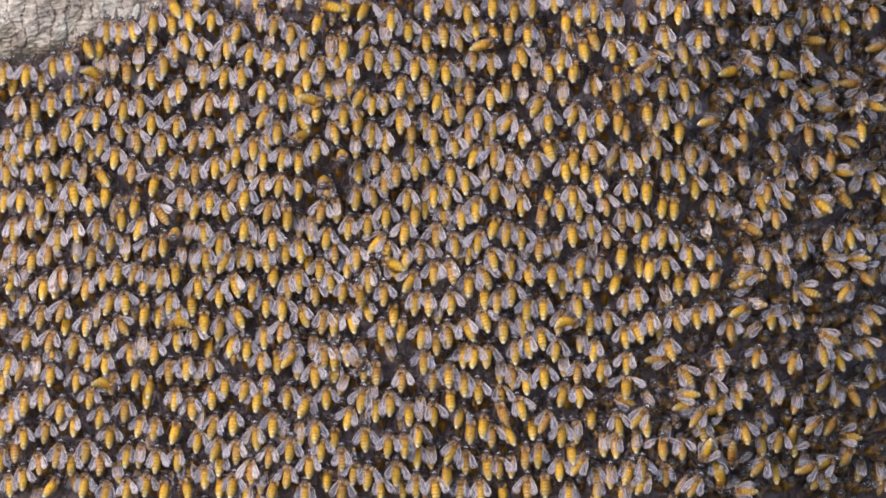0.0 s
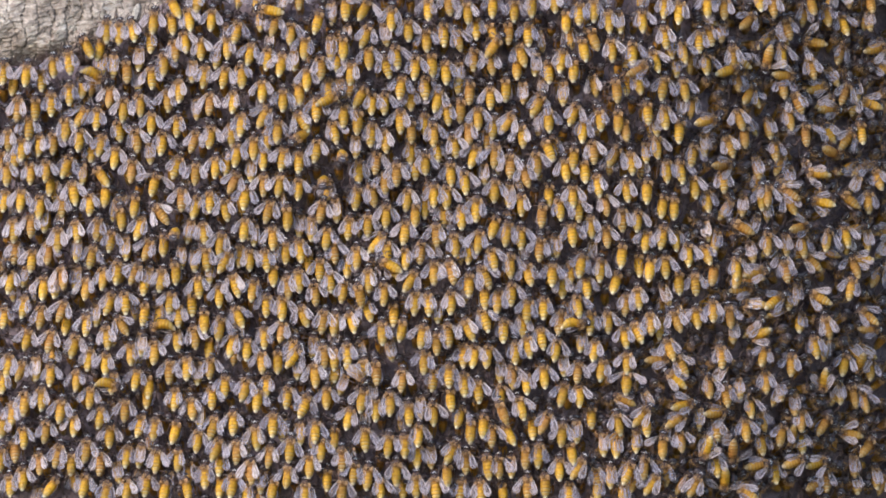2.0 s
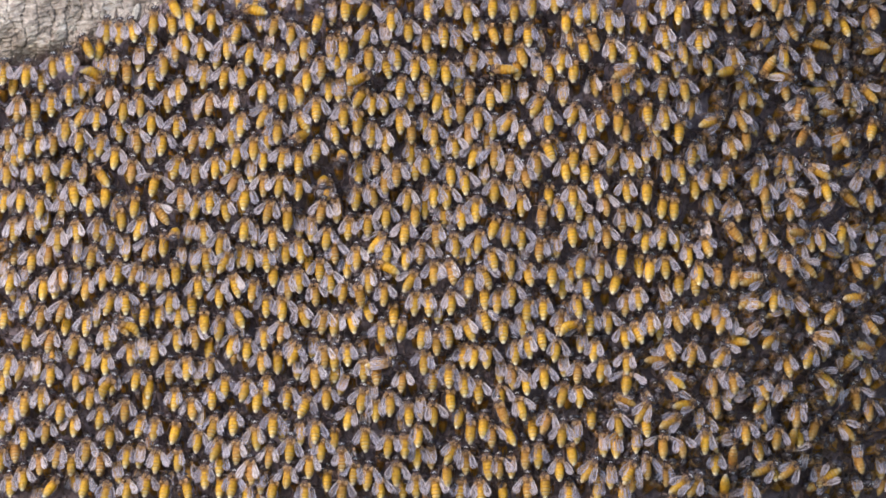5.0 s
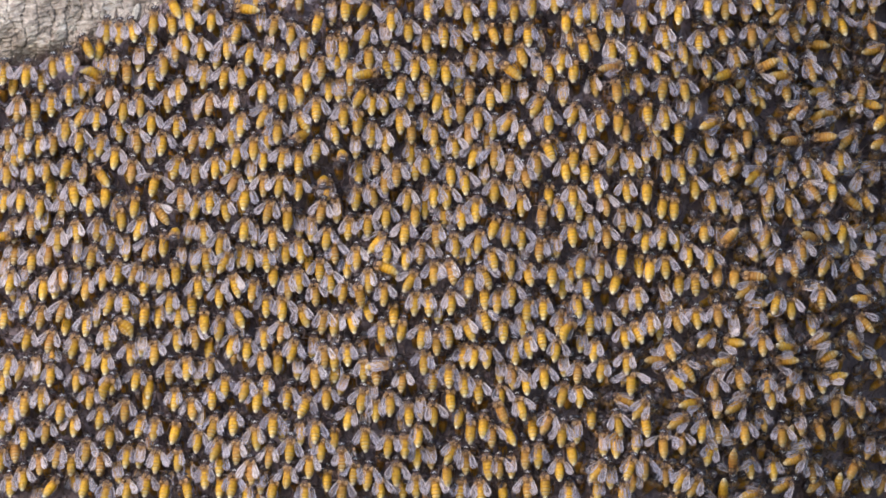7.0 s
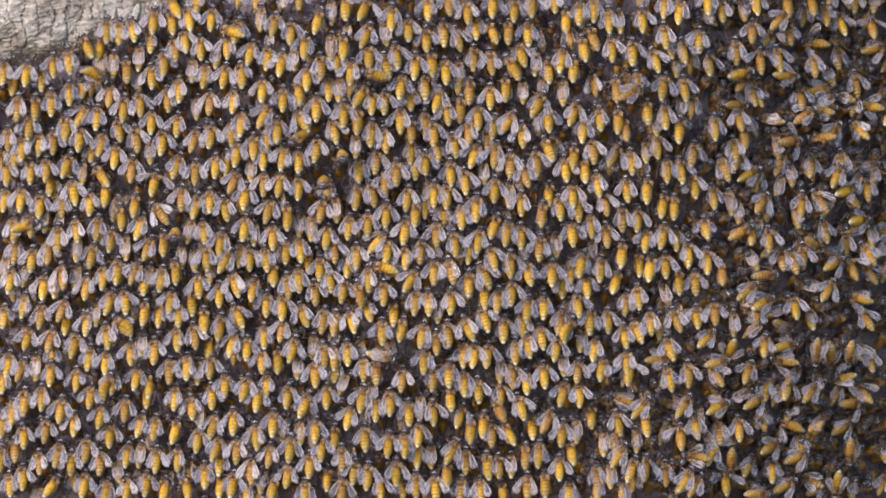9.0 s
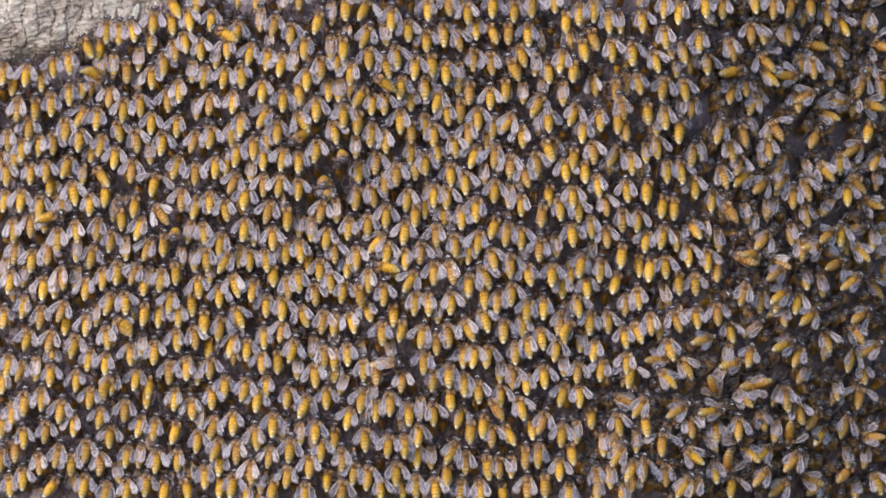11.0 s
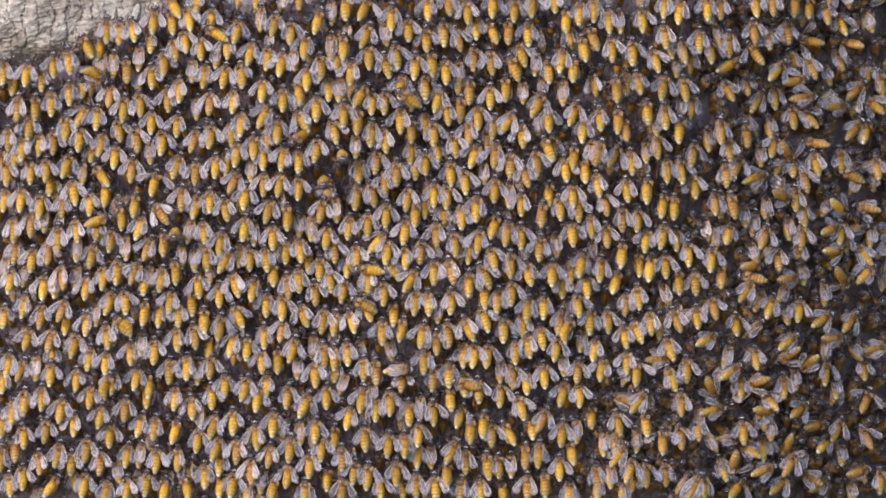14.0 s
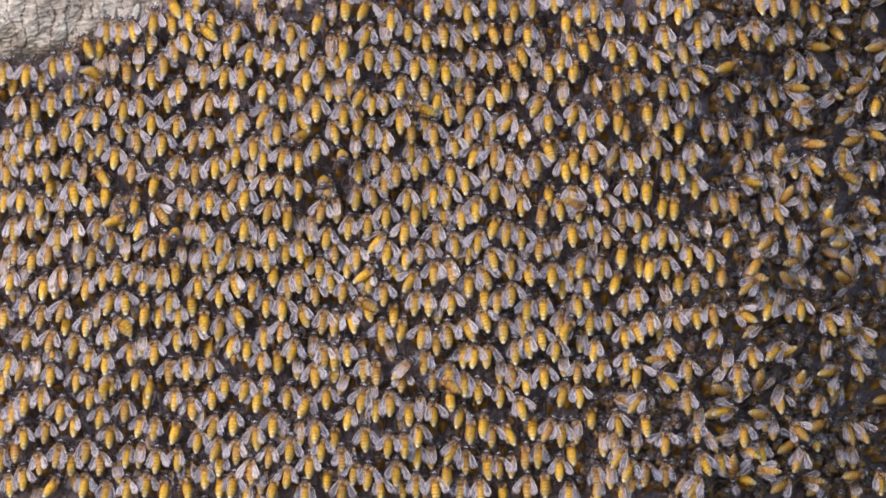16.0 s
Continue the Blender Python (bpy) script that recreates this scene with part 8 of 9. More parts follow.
crawler([(0, 203.7, -73.5, 30), (0.5, 203.9, -75.1, 26), (1.0, 206.1, -75.3, 10), (2, 203.6, -73.9, 10), (3.6, 205.8, -75.7, 6), (4.2, 206.2, -75.3, 6), (6.3, 196.3, -73.4, -2), (6.5, 195, -70.8, -3), (7, 194.6, -78.1, -5), (7.5, 202.4, -80.9, 15), (8.25, 201.2, -79.2, -35), (9.0, 200.5, -76.7, -85), (9.6, 202.6, -77.4, -59), (10.9, 205.8, -75, -12), (11.5, 206.9, -74.2, -15), (12.3, 207.2, -76.6, -13), (13.5, 207.5, -77.6, -8), (14.0, 208.9, -76.7, -25), (14.5, 210.3, -75.7, -23), (15.0, 208.9, -76.7, -20), (15.5, 214.1, -74, -61), (16, 217.2, -74.8, -80)], "w", out=5.5)
crawler([(0, 212.7, -79.3, -15), (0.8, 212.4, -78.6, -4), (2, 208.9, -76.7, 10), (2.8, 209.3, -78, 1), (4, 213.3, -81.8, -10), (6.3, 207.2, -79.7, -5), (7, 206.9, -79.5, -5), (7.5, 210.3, -73.9, 15), (9, 209.5, -72.9, 35), (9.6, 209.3, -77.9, 26), (10.9, 213.4, -92.2, 82), (11.5, 215.9, -96.5, 120), (12.3, 213.1, -95.3, 72), (13.5, 209.7, -93.5, 10), (14.0, 210.3, -94.9, 20), (15.0, 208.9, -94.9, 0), (16, 208.2, -92.1, 25)], "r", out=8)
crawler([(0, 147.5, -69.7, 0), (1.1, 147, -70.3, -1), (3.2, 146.1, -69.6, 2), (3.7, 145.5, -70, 3), (4.2, 144.4, -69.2, 4), (6.3, 134.6, -79.3, -11), (7, 135, -79.5, -10), (8.6, 135, -78.3, -12), (9.2, 134.6, -78.7, -13), (11.5, 134.3, -80.7, -87), (12, 133.5, -79.7, -87), (12.8, 133.5, -80.8, -86), (13.5, 133.8, -80.1, -85), (14.0, 133.3, -80.9, -75), (15.4, 133, -82.3, -83), (16, 133, -82, -83)], "e", out=3.4)
crawler([(0, 150, -92.1, 10), (0.4, 151, -91.7, 7), (1.0, 150.6, -90.7, 0), (2, 150.1, -90.7, 0), (3.0, 150.1, -92.1, 0), (7, 149.5, -92.1, 0), (7.5, 148.1, -89.3, 0), (9.0, 146.7, -90.7, 0), (9.6, 147.1, -91.1, -2), (11.5, 146.2, -90.1, -5), (13.5, 146.7, -92.1, -8), (14.0, 148.7, -92.1, 0), (15.0, 148.7, -92.1, 0), (16, 149, -93.3, 0)], "o", out=8.4)
crawler([(0, 166, -96.5, -20), (1.0, 169.1, -94.9, -5), (2, 167.4, -93.5, -20), (3.0, 165.5, -93.5, -25), (4, 164.7, -94, -25), (6.3, 167.2, -95.7, -5), (6.5, 167.6, -95.7, -5), (7, 168, -93.5, -5), (7.5, 165.5, -92.1, -30), (8, 164.7, -97, -30), (9, 160.9, -99.1, -60), (10.9, 176.2, -83.3, 8), (11.3, 178.2, -81.1, 12), (11.9, 175.5, -81.3, 11), (12.9, 174.3, -83.6, 7), (13.5, 175.6, -84.3, 5), (14.0, 175.3, -80.9, -55), (14.5, 173.9, -83.0, -2), (15.0, 172.5, -85.1, 50), (16, 177.5, -91.4, 40)], "o", out=8.4)
crawler([(0, 191.1, -88.7, -43), (0.7, 188.6, -89.4, -43), (1.2, 188.9, -88.3, -43), (2, 187.9, -88.5, -40), (3.0, 192.1, -85.1, -35), (4, 180.7, -90.1, -55), (6.3, 187.3, -89.9, 15), (6.5, 187.8, -89.9, 14), (7, 186.5, -90.7, 12), (7.5, 183.7, -90.7, 10), (7.95, 183.9, -90.4, 54), (8.4, 184.1, -90.1, 98), (9, 184.6, -89.5, 140), (9.6, 184.9, -88.3, 75), (10.25, 183.9, -86.8, 19), (10.9, 182.9, -85.4, -37), (11.5, 182, -85, -40), (13.5, 185.6, -85.1, -85), (14.0, 183.1, -87.9, -80), (15.0, 183.7, -83.7, -15), (16, 184.6, -88.2, -70)], "c", out=5.4)
crawler([(0, 202.5, -93.3, 85), (1.0, 203.3, -90.7, 70), (2, 203, -92.1, 80), (2.9, 202.2, -92.4, 79), (4, 203.2, -91.8, 75), (5.25, 199.3, -90.8, 26), (6.5, 195.4, -89.9, -24), (7, 196.3, -89.9, -25), (7.5, 193.5, -90.7, -45), (9.0, 196.3, -89.3, -60), (9.6, 195.3, -89.5, -45), (10.9, 198, -89.3, -21), (11.5, 199.3, -88.2, -20), (12.7, 196.8, -89.8, -24), (13.5, 194.9, -89.9, -25), (14, 194.4, -90.8, -25), (15.0, 200.5, -90.7, 0), (16, 201.8, -92.1, 15)], "r", out=5.1)
crawler([(0, 128.9, -90.8, 0), (1.0, 129.1, -90.7, -25), (2, 135.5, -90.7, 0), (2.6, 133.2, -90.8, 1), (4, 128.9, -89.5, 0), (6.3, 135.4, -90.5, 1), (7, 136.1, -91.6, 0), (8.3, 135.3, -92.6, 0), (9.2, 137, -92.3, 2), (11.4, 135.1, -91.1, 0), (12.3, 135, -91.7, -1), (14.0, 126.3, -90.7, 0), (14.5, 132.8, -91, 1), (15.0, 126.3, -87.9, 5), (16, 125.8, -91.4, 0)], "d", out=2.5)
crawler([(0, 174.3, -77.4, -20), (1.0, 173.9, -76.7, 0), (2, 173.9, -78.1, 0), (3.0, 175.3, -75.3, -10), (4, 177.5, -74.2, -25), (6.3, 176.2, -87.8, -1), (7, 176.4, -87.9, 0), (7.5, 178.1, -88.8, -35), (9.0, 183.7, -87.9, -50), (11.3, 161.5, -91.5, -4), (16, 162.6, -90.2, -3)], "e", out=3.5)
crawler([(0, 143.4, -100.2, 180), (1.0, 144.5, -99.1, 180), (2, 143.9, -99.1, 180), (3.0, 143.1, -99.1, 180), (4, 144.3, -101.6, 180), (5.9, 143.4, -102.9, 180), (7, 143.9, -103.9, 180), (7.5, 144.5, -103.3, 180), (8, 142.8, -103.6, 176), (8.5, 143.3, -103.9, 173), (9.0, 143.1, -103.3, 180), (9.6, 141.6, -104.8, 172), (10.9, 141.3, -104.1, 179), (12.3, 142.4, -105, 179), (13.5, 142.2, -106.1, 180), (14.0, 144.5, -104.7, 170), (15.0, 147.3, -108.9, 170), (16, 143.8, -106.6, 181)], "w", out=6.3)
crawler([(0, 135.7, -110, 8), (1.0, 144.5, -111.7, 70), (2, 135.5, -108.4, 5), (3.0, 138.9, -111.7, 5), (4.2, 137.9, -109.7, 3), (6.3, 130.8, -103.3, -19), (7.6, 132.2, -102.6, -21), (9.2, 132.3, -103, -24), (11.3, 135.2, -111.7, 8), (11.8, 136.3, -110.9, 8), (12.9, 136.3, -110.3, 6), (13.5, 136.9, -110.3, 5), (14.0, 138.9, -110.3, 15), (15.0, 141.7, -108.9, 70), (16, 137.9, -107.4, 5)], "d", out=2.9)
crawler([(0, 157.8, -97.9, -3), (2, 157.9, -97.7, 0), (2.9, 159.2, -96.5, 1), (4.2, 159.5, -95.2, 0), (6.4, 151.3, -109.5, 1), (7, 151.5, -109.5, 0), (7.5, 151.5, -108.9, -60), (9.0, 150.1, -108.9, -30), (9.95, 151.8, -106.3, -1), (10.9, 152.8, -102.7, 43), (11.5, 153.3, -100.2, 56), (12.7, 153.4, -100.1, 59), (16, 152.3, -101.4, 58)], "d", out=3)
crawler([(0, 173.7, -98.4, -5), (1.77, 176.5, -96.4, 2), (3.0, 180.9, -100.5, 0), (3.49, 175.6, -94.6, -2), (4.75, 176.3, -93.6, -2), (7, 176.7, -97.7, 0), (8.5, 175.8, -97.4, -1), (9, 176.5, -98.2, -1), (9.6, 178.5, -97.5, 0), (11.5, 187.1, -92.7, -45), (13.5, 183.7, -96.3, 0), (14.0, 187.9, -97.7, -45), (16, 184.7, -95.7, 4)], "d", out=2.6)
crawler([(0, 137.6, -112.3, 183), (2, 139.7, -113.1, 180), (4, 139.8, -114.4, 180), (6.3, 139.3, -118.7, 181), (7, 138.9, -118.7, 180), (7.5, 138, -118.4, 142), (8, 137.4, -118.9, 94), (8.5, 138.6, -119.2, 47), (9.0, 140.3, -117.3, 0), (10.9, 142.7, -118.5, -5), (11.3, 143.2, -118.4, -49), (12.1, 143.2, -119, -47), (12.7, 143.9, -119, -46), (14.0, 144.5, -120.1, -40), (15.05, 146.9, -116.5, 12), (16, 150, -114.4, 70)], "w", out=5.7)
crawler([(0, 178.8, -109.3, -75), (1.9, 173.2, -105.1, -72), (3.0, 166.9, -117.3, -50), (4, 167.3, -117, -35), (5.9, 172.8, -105.2, -72), (8.7, 172.5, -104.1, -70), (9.2, 173.6, -104, -71), (11.3, 171.8, -106.7, -36), (11.6, 171.3, -106, -37), (12.4, 172.4, -107.5, -37), (13, 172.4, -109.1, -36), (14.1, 170.6, -108.3, -33), (15.0, 174.7, -104.7, -15), (15.5, 172.5, -106.6, -26), (16, 175, -106.1, -25)], "r", out=8.1)
crawler([(0, 199.3, -103.6, -40), (1.0, 211.7, -100.5, 0), (2, 209.4, -99.1, -40), (3.0, 210.3, -97.7, 35), (4, 208.9, -98.4, 40), (6.3, 202.7, -114.2, -30), (6.5, 203.6, -113.3, -30), (7, 202.7, -110.3, -30), (7.5, 203.3, -107.5, -30), (8, 200, -104.8, -101), (8.5, 201.8, -101, -140), (9, 201.8, -98.4, -180), (9.6, 202.2, -102.4, -148), (10.25, 200.5, -107.2, -98), (10.9, 198.8, -111.9, -49), (11.5, 196.7, -113.8, -45), (12.8, 203.2, -112.8, -70), (13.5, 204.1, -111.2, -80), (14.2, 204.3, -110.9, -78), (14.9, 203, -113, -78), (16, 202.3, -112.5, -81)], "c", out=5.7)
crawler([(0, 187.7, -106.5, -69), (1.0, 180.9, -104.7, -75), (2, 183.7, -106.7, -75), (2.9, 185.7, -106.9, -11), (3.45, 188.0, -107.2, 34), (4, 190.3, -107.4, 80), (5.15, 192.9, -112.8, 130), (6.3, 195.6, -118.1, 180), (7, 196.3, -115.9, 178), (7.2, 197.1, -118.1, 177), (8.1, 197.1, -118, 174), (8.9, 195.9, -115.3, 172), (9.2, 195.1, -113.4, 171), (9.93, 202.8, -114.7, 112), (10.67, 210.6, -115.9, 54), (11.4, 218.3, -117.2, -5), (12.3, 217.5, -119.6, -7), (13.5, 215.9, -117.3, -5), (14.2, 216.6, -116.4, -2), (15.5, 216.9, -116.4, 2), (16, 216.7, -117.2, 2)], "r", out=8.2)
crawler([(0, 216.1, -112.3, -3), (2, 214.5, -114.5, 0), (4.2, 216.1, -114.5, 2), (6.3, 217, -101.6, 1), (8.1, 217.9, -101.9, -1), (8.7, 217.7, -101.2, -1), (9.2, 218.5, -101.4, 0), (11.3, 196.8, -104.4, 4), (11.7, 197.1, -103.7, 3), (12.7, 196.8, -103.5, 1), (13.5, 197.7, -103.3, 0), (14.3, 196.8, -102.6, 0), (15.0, 193.5, -99.1, -35), (16, 196.4, -103.8, 3)], "e", out=2.6)
crawler([(0, 199.3, -101.8, 0), (0.4, 199.1, -102.9, 0), (1.0, 201.9, -104.7, -30), (3.0, 204.7, -108.9, 30), (4.2, 202.2, -105.2, 4), (6.3, 211, -97.8, -5), (7.5, 210.3, -100.5, -20), (9.0, 203.3, -100.5, 0), (9.6, 210.7, -99.7, -1), (11.5, 207.6, -104.8, -10), (12.5, 205.7, -103.7, -6), (13.5, 204.7, -103.3, 0), (14.0, 206.1, -111.7, 40), (15, 202.7, -104.8, 3), (16, 202.4, -104.1, 4)], "e", out=2.7)
crawler([(0, 155.8, -108.7, -40), (1.0, 154.3, -104.7, -70), (2, 154.3, -107.5, -80), (3.0, 154.3, -107.5, -45), (3.5, 153.9, -106.8, -77), (4.1, 152.8, -105.7, -74), (6.3, 166.8, -117.4, -59), (8.8, 167.6, -118.3, -63), (11.3, 165.4, -119.1, -50), (11.7, 165.6, -119.5, -50), (13, 165.7, -119.3, -49), (13.5, 166.9, -118.7, -50), (15.0, 161.3, -117.3, -30), (16, 166.4, -117.8, -54)], "r", out=5.7)
crawler([(0, 189.3, -115.1, 2), (1.0, 189.3, -113.1, -50), (2, 189.6, -115.9, 0), (2.5, 188.3, -115.3, 1), (4.2, 188.3, -114.7, 4), (6.3, 182.8, -111.9, -1), (7, 182.3, -111.7, 0), (7.5, 183.7, -117.3, 60), (8.2, 181.3, -114.1, 47), (9.0, 183.7, -115.9, 60), (10.9, 184, -115, 64), (11.5, 183.9, -115.7, 80), (12.4, 183.5, -114.7, 75), (13.5, 183.7, -114.5, 70), (14.0, 183.7, -114.5, 60), (15.0, 183.7, -115.9, 60), (16, 183.9, -115.1, 80)], "d", out=3.5)
crawler([(0, 185.2, -115.7, -45), (1.12, 184.1, -116.8, -57), (3.37, 183.1, -117.7, -68), (4.97, 184.1, -117.4, -68), (6.4, 184.4, -117.9, -61), (7, 183.7, -117.9, -60), (8.9, 183.4, -119.3, -56), (10.43, 183.5, -119.2, -53), (12.2, 184.1, -118.8, -60), (13.88, 185.1, -117.8, -60), (16, 183.6, -119.2, -56)], "d", out=2.2)
crawler([(0, 150.7, -120.2, 90), (1.0, 150.1, -118.7, 60), (2, 151.5, -121.5, 60), (3.0, 151.5, -118.7, 35), (4, 151.3, -119.5, 60), (5.15, 151.2, -121.5, -10), (6.3, 151, -123.6, -81), (7, 151.5, -122.1, -80), (9, 153.9, -121.5, -90), (9.6, 154.5, -119.4, -84), (10.9, 156.5, -114.4, -45), (11.5, 158.4, -111.2, -30), (12.9, 158.4, -111.1, -62), (13.5, 158.5, -109.5, -75), (14.0, 157.1, -110.3, -70), (14.6, 158.6, -110.2, -28), (15.2, 160.2, -110.1, 15), (16, 162.2, -110, 85)], "h", out=7.7)
crawler([(0, 205.7, -111.2, -20), (0.4, 205.9, -112, -16), (1.0, 204.7, -113.1, -10), (2, 204.7, -117.3, 0), (2.9, 202.5, -118.2, -3), (4, 200.5, -120.2, -5), (6.3, 209.4, -116.3, 1), (7, 208.9, -117.3, 0), (7.6, 206, -118.8, -2), (9, 201.8, -120.2, -5), (9.6, 202.1, -119.9, -3), (10.9, 204.2, -119.8, -8), (11.5, 203.1, -120.2, -10), (13.5, 201.3, -121.5, 0), (14, 202.1, -121.5, -1), (15.5, 202.4, -121.4, -2), (16, 203.4, -121, -2)], "e", out=2.8)
crawler([(0, 164.7, -111.6, 2), (2, 164.6, -111.7, 0), (3.0, 165.5, -110.3, 0), (4.2, 164.7, -110.4, 4), (6.3, 163.6, -109.6, 1), (9.2, 162.8, -111.2, -4), (9.6, 162.2, -109.4, -3), (11.5, 157.1, -100.4, -60), (12, 158.4, -100.2, -45), (13.5, 157.9, -100.5, 0), (14.7, 158.5, -100.5, 1), (16, 158, -101.9, 4)], "d", out=3.3)
crawler([(0, 130.7, -99, 158), (1.0, 133.3, -99.1, 180), (2, 131, -97.7, 160), (2.7, 131.1, -98.1, 116), (3.35, 131.6, -98.9, 68), (4, 132.1, -99.7, 20), (6.3, 128.8, -91.8, -9), (7.5, 127.7, -90.7, -5), (8, 126.6, -92.1, -1), (9.0, 125.4, -89.3, 10), (9.6, 126.3, -97.7, 5), (10.9, 125.2, -103.4, 45), (11.5, 124.5, -103.6, 70), (13.5, 129.1, -120.1, 0), (14.2, 128.9, -119.1, 1), (15.0, 130.5, -106.1, 25), (16, 130.2, -107.4, 25)], "l", out=6)
crawler([(0, 161.6, 103, 345), (0.5, 161.6, 101.3, 300), (1, 162.9, 98.8, 254), (1.5, 162.1, 97.1, 208), (2, 161.3, 96, 170), (2.5, 160.4, 92.6, 168), (3.0, 159.0, 90.4, 180), (3.5, 161.3, 92.6, 167), (4.2, 162.1, 91.8, 168), (5.5, 161.6, 90.8, 138), (7.14, 161.1, 91.4, 112), (8.15, 160.1, 91.8, 49), (9.0, 157.1, 91.3, 0), (9.67, 158.2, 91.9, 15), (10.9, 161.1, 91.5, 40), (11.5, 161.6, 92.2, 30), (12, 159.8, 91.3, 30), (12.5, 159.4, 92.1, 31), (13, 156.8, 93.3, 33), (13.5, 156.2, 93.2, 35), (14.0, 155.7, 95.5, 35), (14.5, 154.6, 93.7, 33), (15.0, 149.5, 97.7, 60), (15.5, 149.4, 100.4, 21), (16, 148.8, 103, 15)], "w", out=8.3)
crawler([(0, 188.4, 21.2, 50), (0.5, 189, 20.4, 55), (1.0, 190.7, 21.3, 80), (1.5, 189.9, 22.1, 69), (2, 189.3, 22.7, 75), (2.5, 188.7, 21.9, 58), (3.0, 189.3, 24.1, 10), (3.5, 189.1, 26.3, 13), (4, 190.3, 27, -10), (5.79, 189.8, 28.9, 26), (7.28, 193.8, 28, -18), (8.79, 197.7, 28.3, -63), (9.6, 198.9, 27.8, -87), (10.55, 199.7, 26.8, -38), (11.5, 200.5, 25.7, 10), (12, 199.4, 25.4, -28), (12.5, 199.5, 25.6, -65), (13, 199.6, 24.5, -101), (13.5, 195.4, 21.3, -130), (14, 195, 21.7, -128), (14.5, 194.8, 21.3, -140), (15, 191.5, 20.3, -156), (15.5, 191.7, 19.4, -173), (16, 191, 16.7, -190)], "o", out=6.8)
crawler([(0, 141.3, 87.5, -75), (1.4, 140, 87.9, -73), (2.84, 139.5, 87.5, -73), (5.77, 140.1, 87.8, -74), (6.87, 138.4, 86.1, -71), (7.9, 142.2, 84.8, -71), (9.0, 145.9, 86.2, -75), (10.9, 141.6, 87.3, -78), (11.5, 142.4, 89, -80), (12, 141.8, 90.6, -78), (12.5, 142.9, 90.6, -77), (13, 142.3, 88.8, -75), (13.5, 140.8, 88.8, -75), (14.0, 140.0, 89.9, -65), (15.0, 140.0, 89.9, -65), (16, 139.8, 89.6, -70)], "c", out=8.4)
crawler([(0, 169.3, 86.1, -96), (1.48, 168.2, 85.8, -95), (3.17, 166.5, 86.4, -101), (4.19, 166, 86.4, -97), (5.28, 166.9, 84.9, -95), (8.19, 165.9, 86.2, -99), (9.59, 169.2, 85.5, -96), (11.5, 169.3, 86.1, -96), (12.3, 168.3, 83.2, -97), (13.1, 167, 82.7, -96), (13.5, 169.1, 82.3, -95), (14.0, 173.0, 82.9, -80), (14.5, 171.6, 82, -55), (15.0, 172.5, 81.5, -70), (15.25, 173.2, 81.2, -16), (15.5, 173.9, 81, 39), (16, 175.6, 79.4, 85)], "o", out=8.9)
crawler([(0, 189.9, 69.1, -90), (1.05, 189.8, 70, -93), (2.25, 190, 68.9, -88), (3.64, 191.2, 68.9, -86), (5.01, 190.6, 67.7, -85), (6.79, 189.9, 67.4, -87), (8.35, 191.3, 66.8, -96), (9.0, 187.9, 68.9, -80), (9.77, 191.6, 70.2, -88), (11.5, 195.4, 73, -85), (13.5, 192.1, 70.3, -85), (14.0, 193.5, 70.3, -85), (15.0, 201.9, 68.9, -80), (15.6, 197.9, 64.9, -64), (16, 198, 64.7, -60)], "h", out=5.8)
crawler([(0, 214.3, 70.6, 71), (2.1, 212.8, 71.5, 70), (4, 209.5, 81.3, 10), (4.71, 210.7, 77.9, 34), (6.24, 212.2, 71.9, 74), (7.8, 212.4, 71.4, 76), (9.43, 213.7, 70.3, 80), (11.3, 214.3, 70.6, 71), (12.2, 215.7, 68.8, 68), (12.7, 215.1, 71.3, 66), (13.5, 215.3, 69.4, 65), (14.0, 214.5, 70.3, 50), (14.8, 216.7, 65, 65), (15.4, 215.2, 59.7, 65), (16, 214.6, 56.4, 65)], "o", out=5.1)
crawler([(0, 201.2, 52.5, 60), (0.81, 200.0, 52.6, 13), (1.61, 198.8, 52.8, -34), (2.1, 199.3, 53, -38), (3.4, 194.4, 50.7, -36), (4, 191.6, 49.3, -30), (5.9, 200.2, 52.7, -48), (6.71, 200.2, 52.4, -48), (9.0, 191.2, 56.3, -45), (9.55, 193.2, 55, -46), (10.9, 201.6, 48.7, -54), (11.5, 205.7, 47.4, -55), (12, 204.9, 50.1, -52), (12.5, 203, 54.9, -48), (13.5, 200.5, 57.7, -45), (14.0, 202.7, 57.7, -40), (14.5, 201.4, 55.6, -52), (15.0, 201.9, 54.9, -40), (16, 201.8, 53.2, -75)], "o", out=7)
crawler([(0, 172.7, -92.6, 165), (1.68, 173.1, -91.7, 169), (4.53, 173.2, -93.5, 167), (6.26, 172.6, -93.4, 169), (7.37, 171.2, -91.8, 152), (8.42, 173.2, -90.4, 93), (9.0, 173.9, -87.9, 65), (10.18, 172.4, -89.7, 130), (10.9, 171.8, -90, 174), (11.5, 171.8, -89.5, 180), (12.4, 171, -91.4, 172), (13.5, 171.1, -93.5, 160), (14.0, 171.1, -96.3, 160), (15.0, 171.1, -96.3, 160), (15.5, 170.5, -97.3, 230), (16, 169.9, -98.4, 300)], "w", out=5)
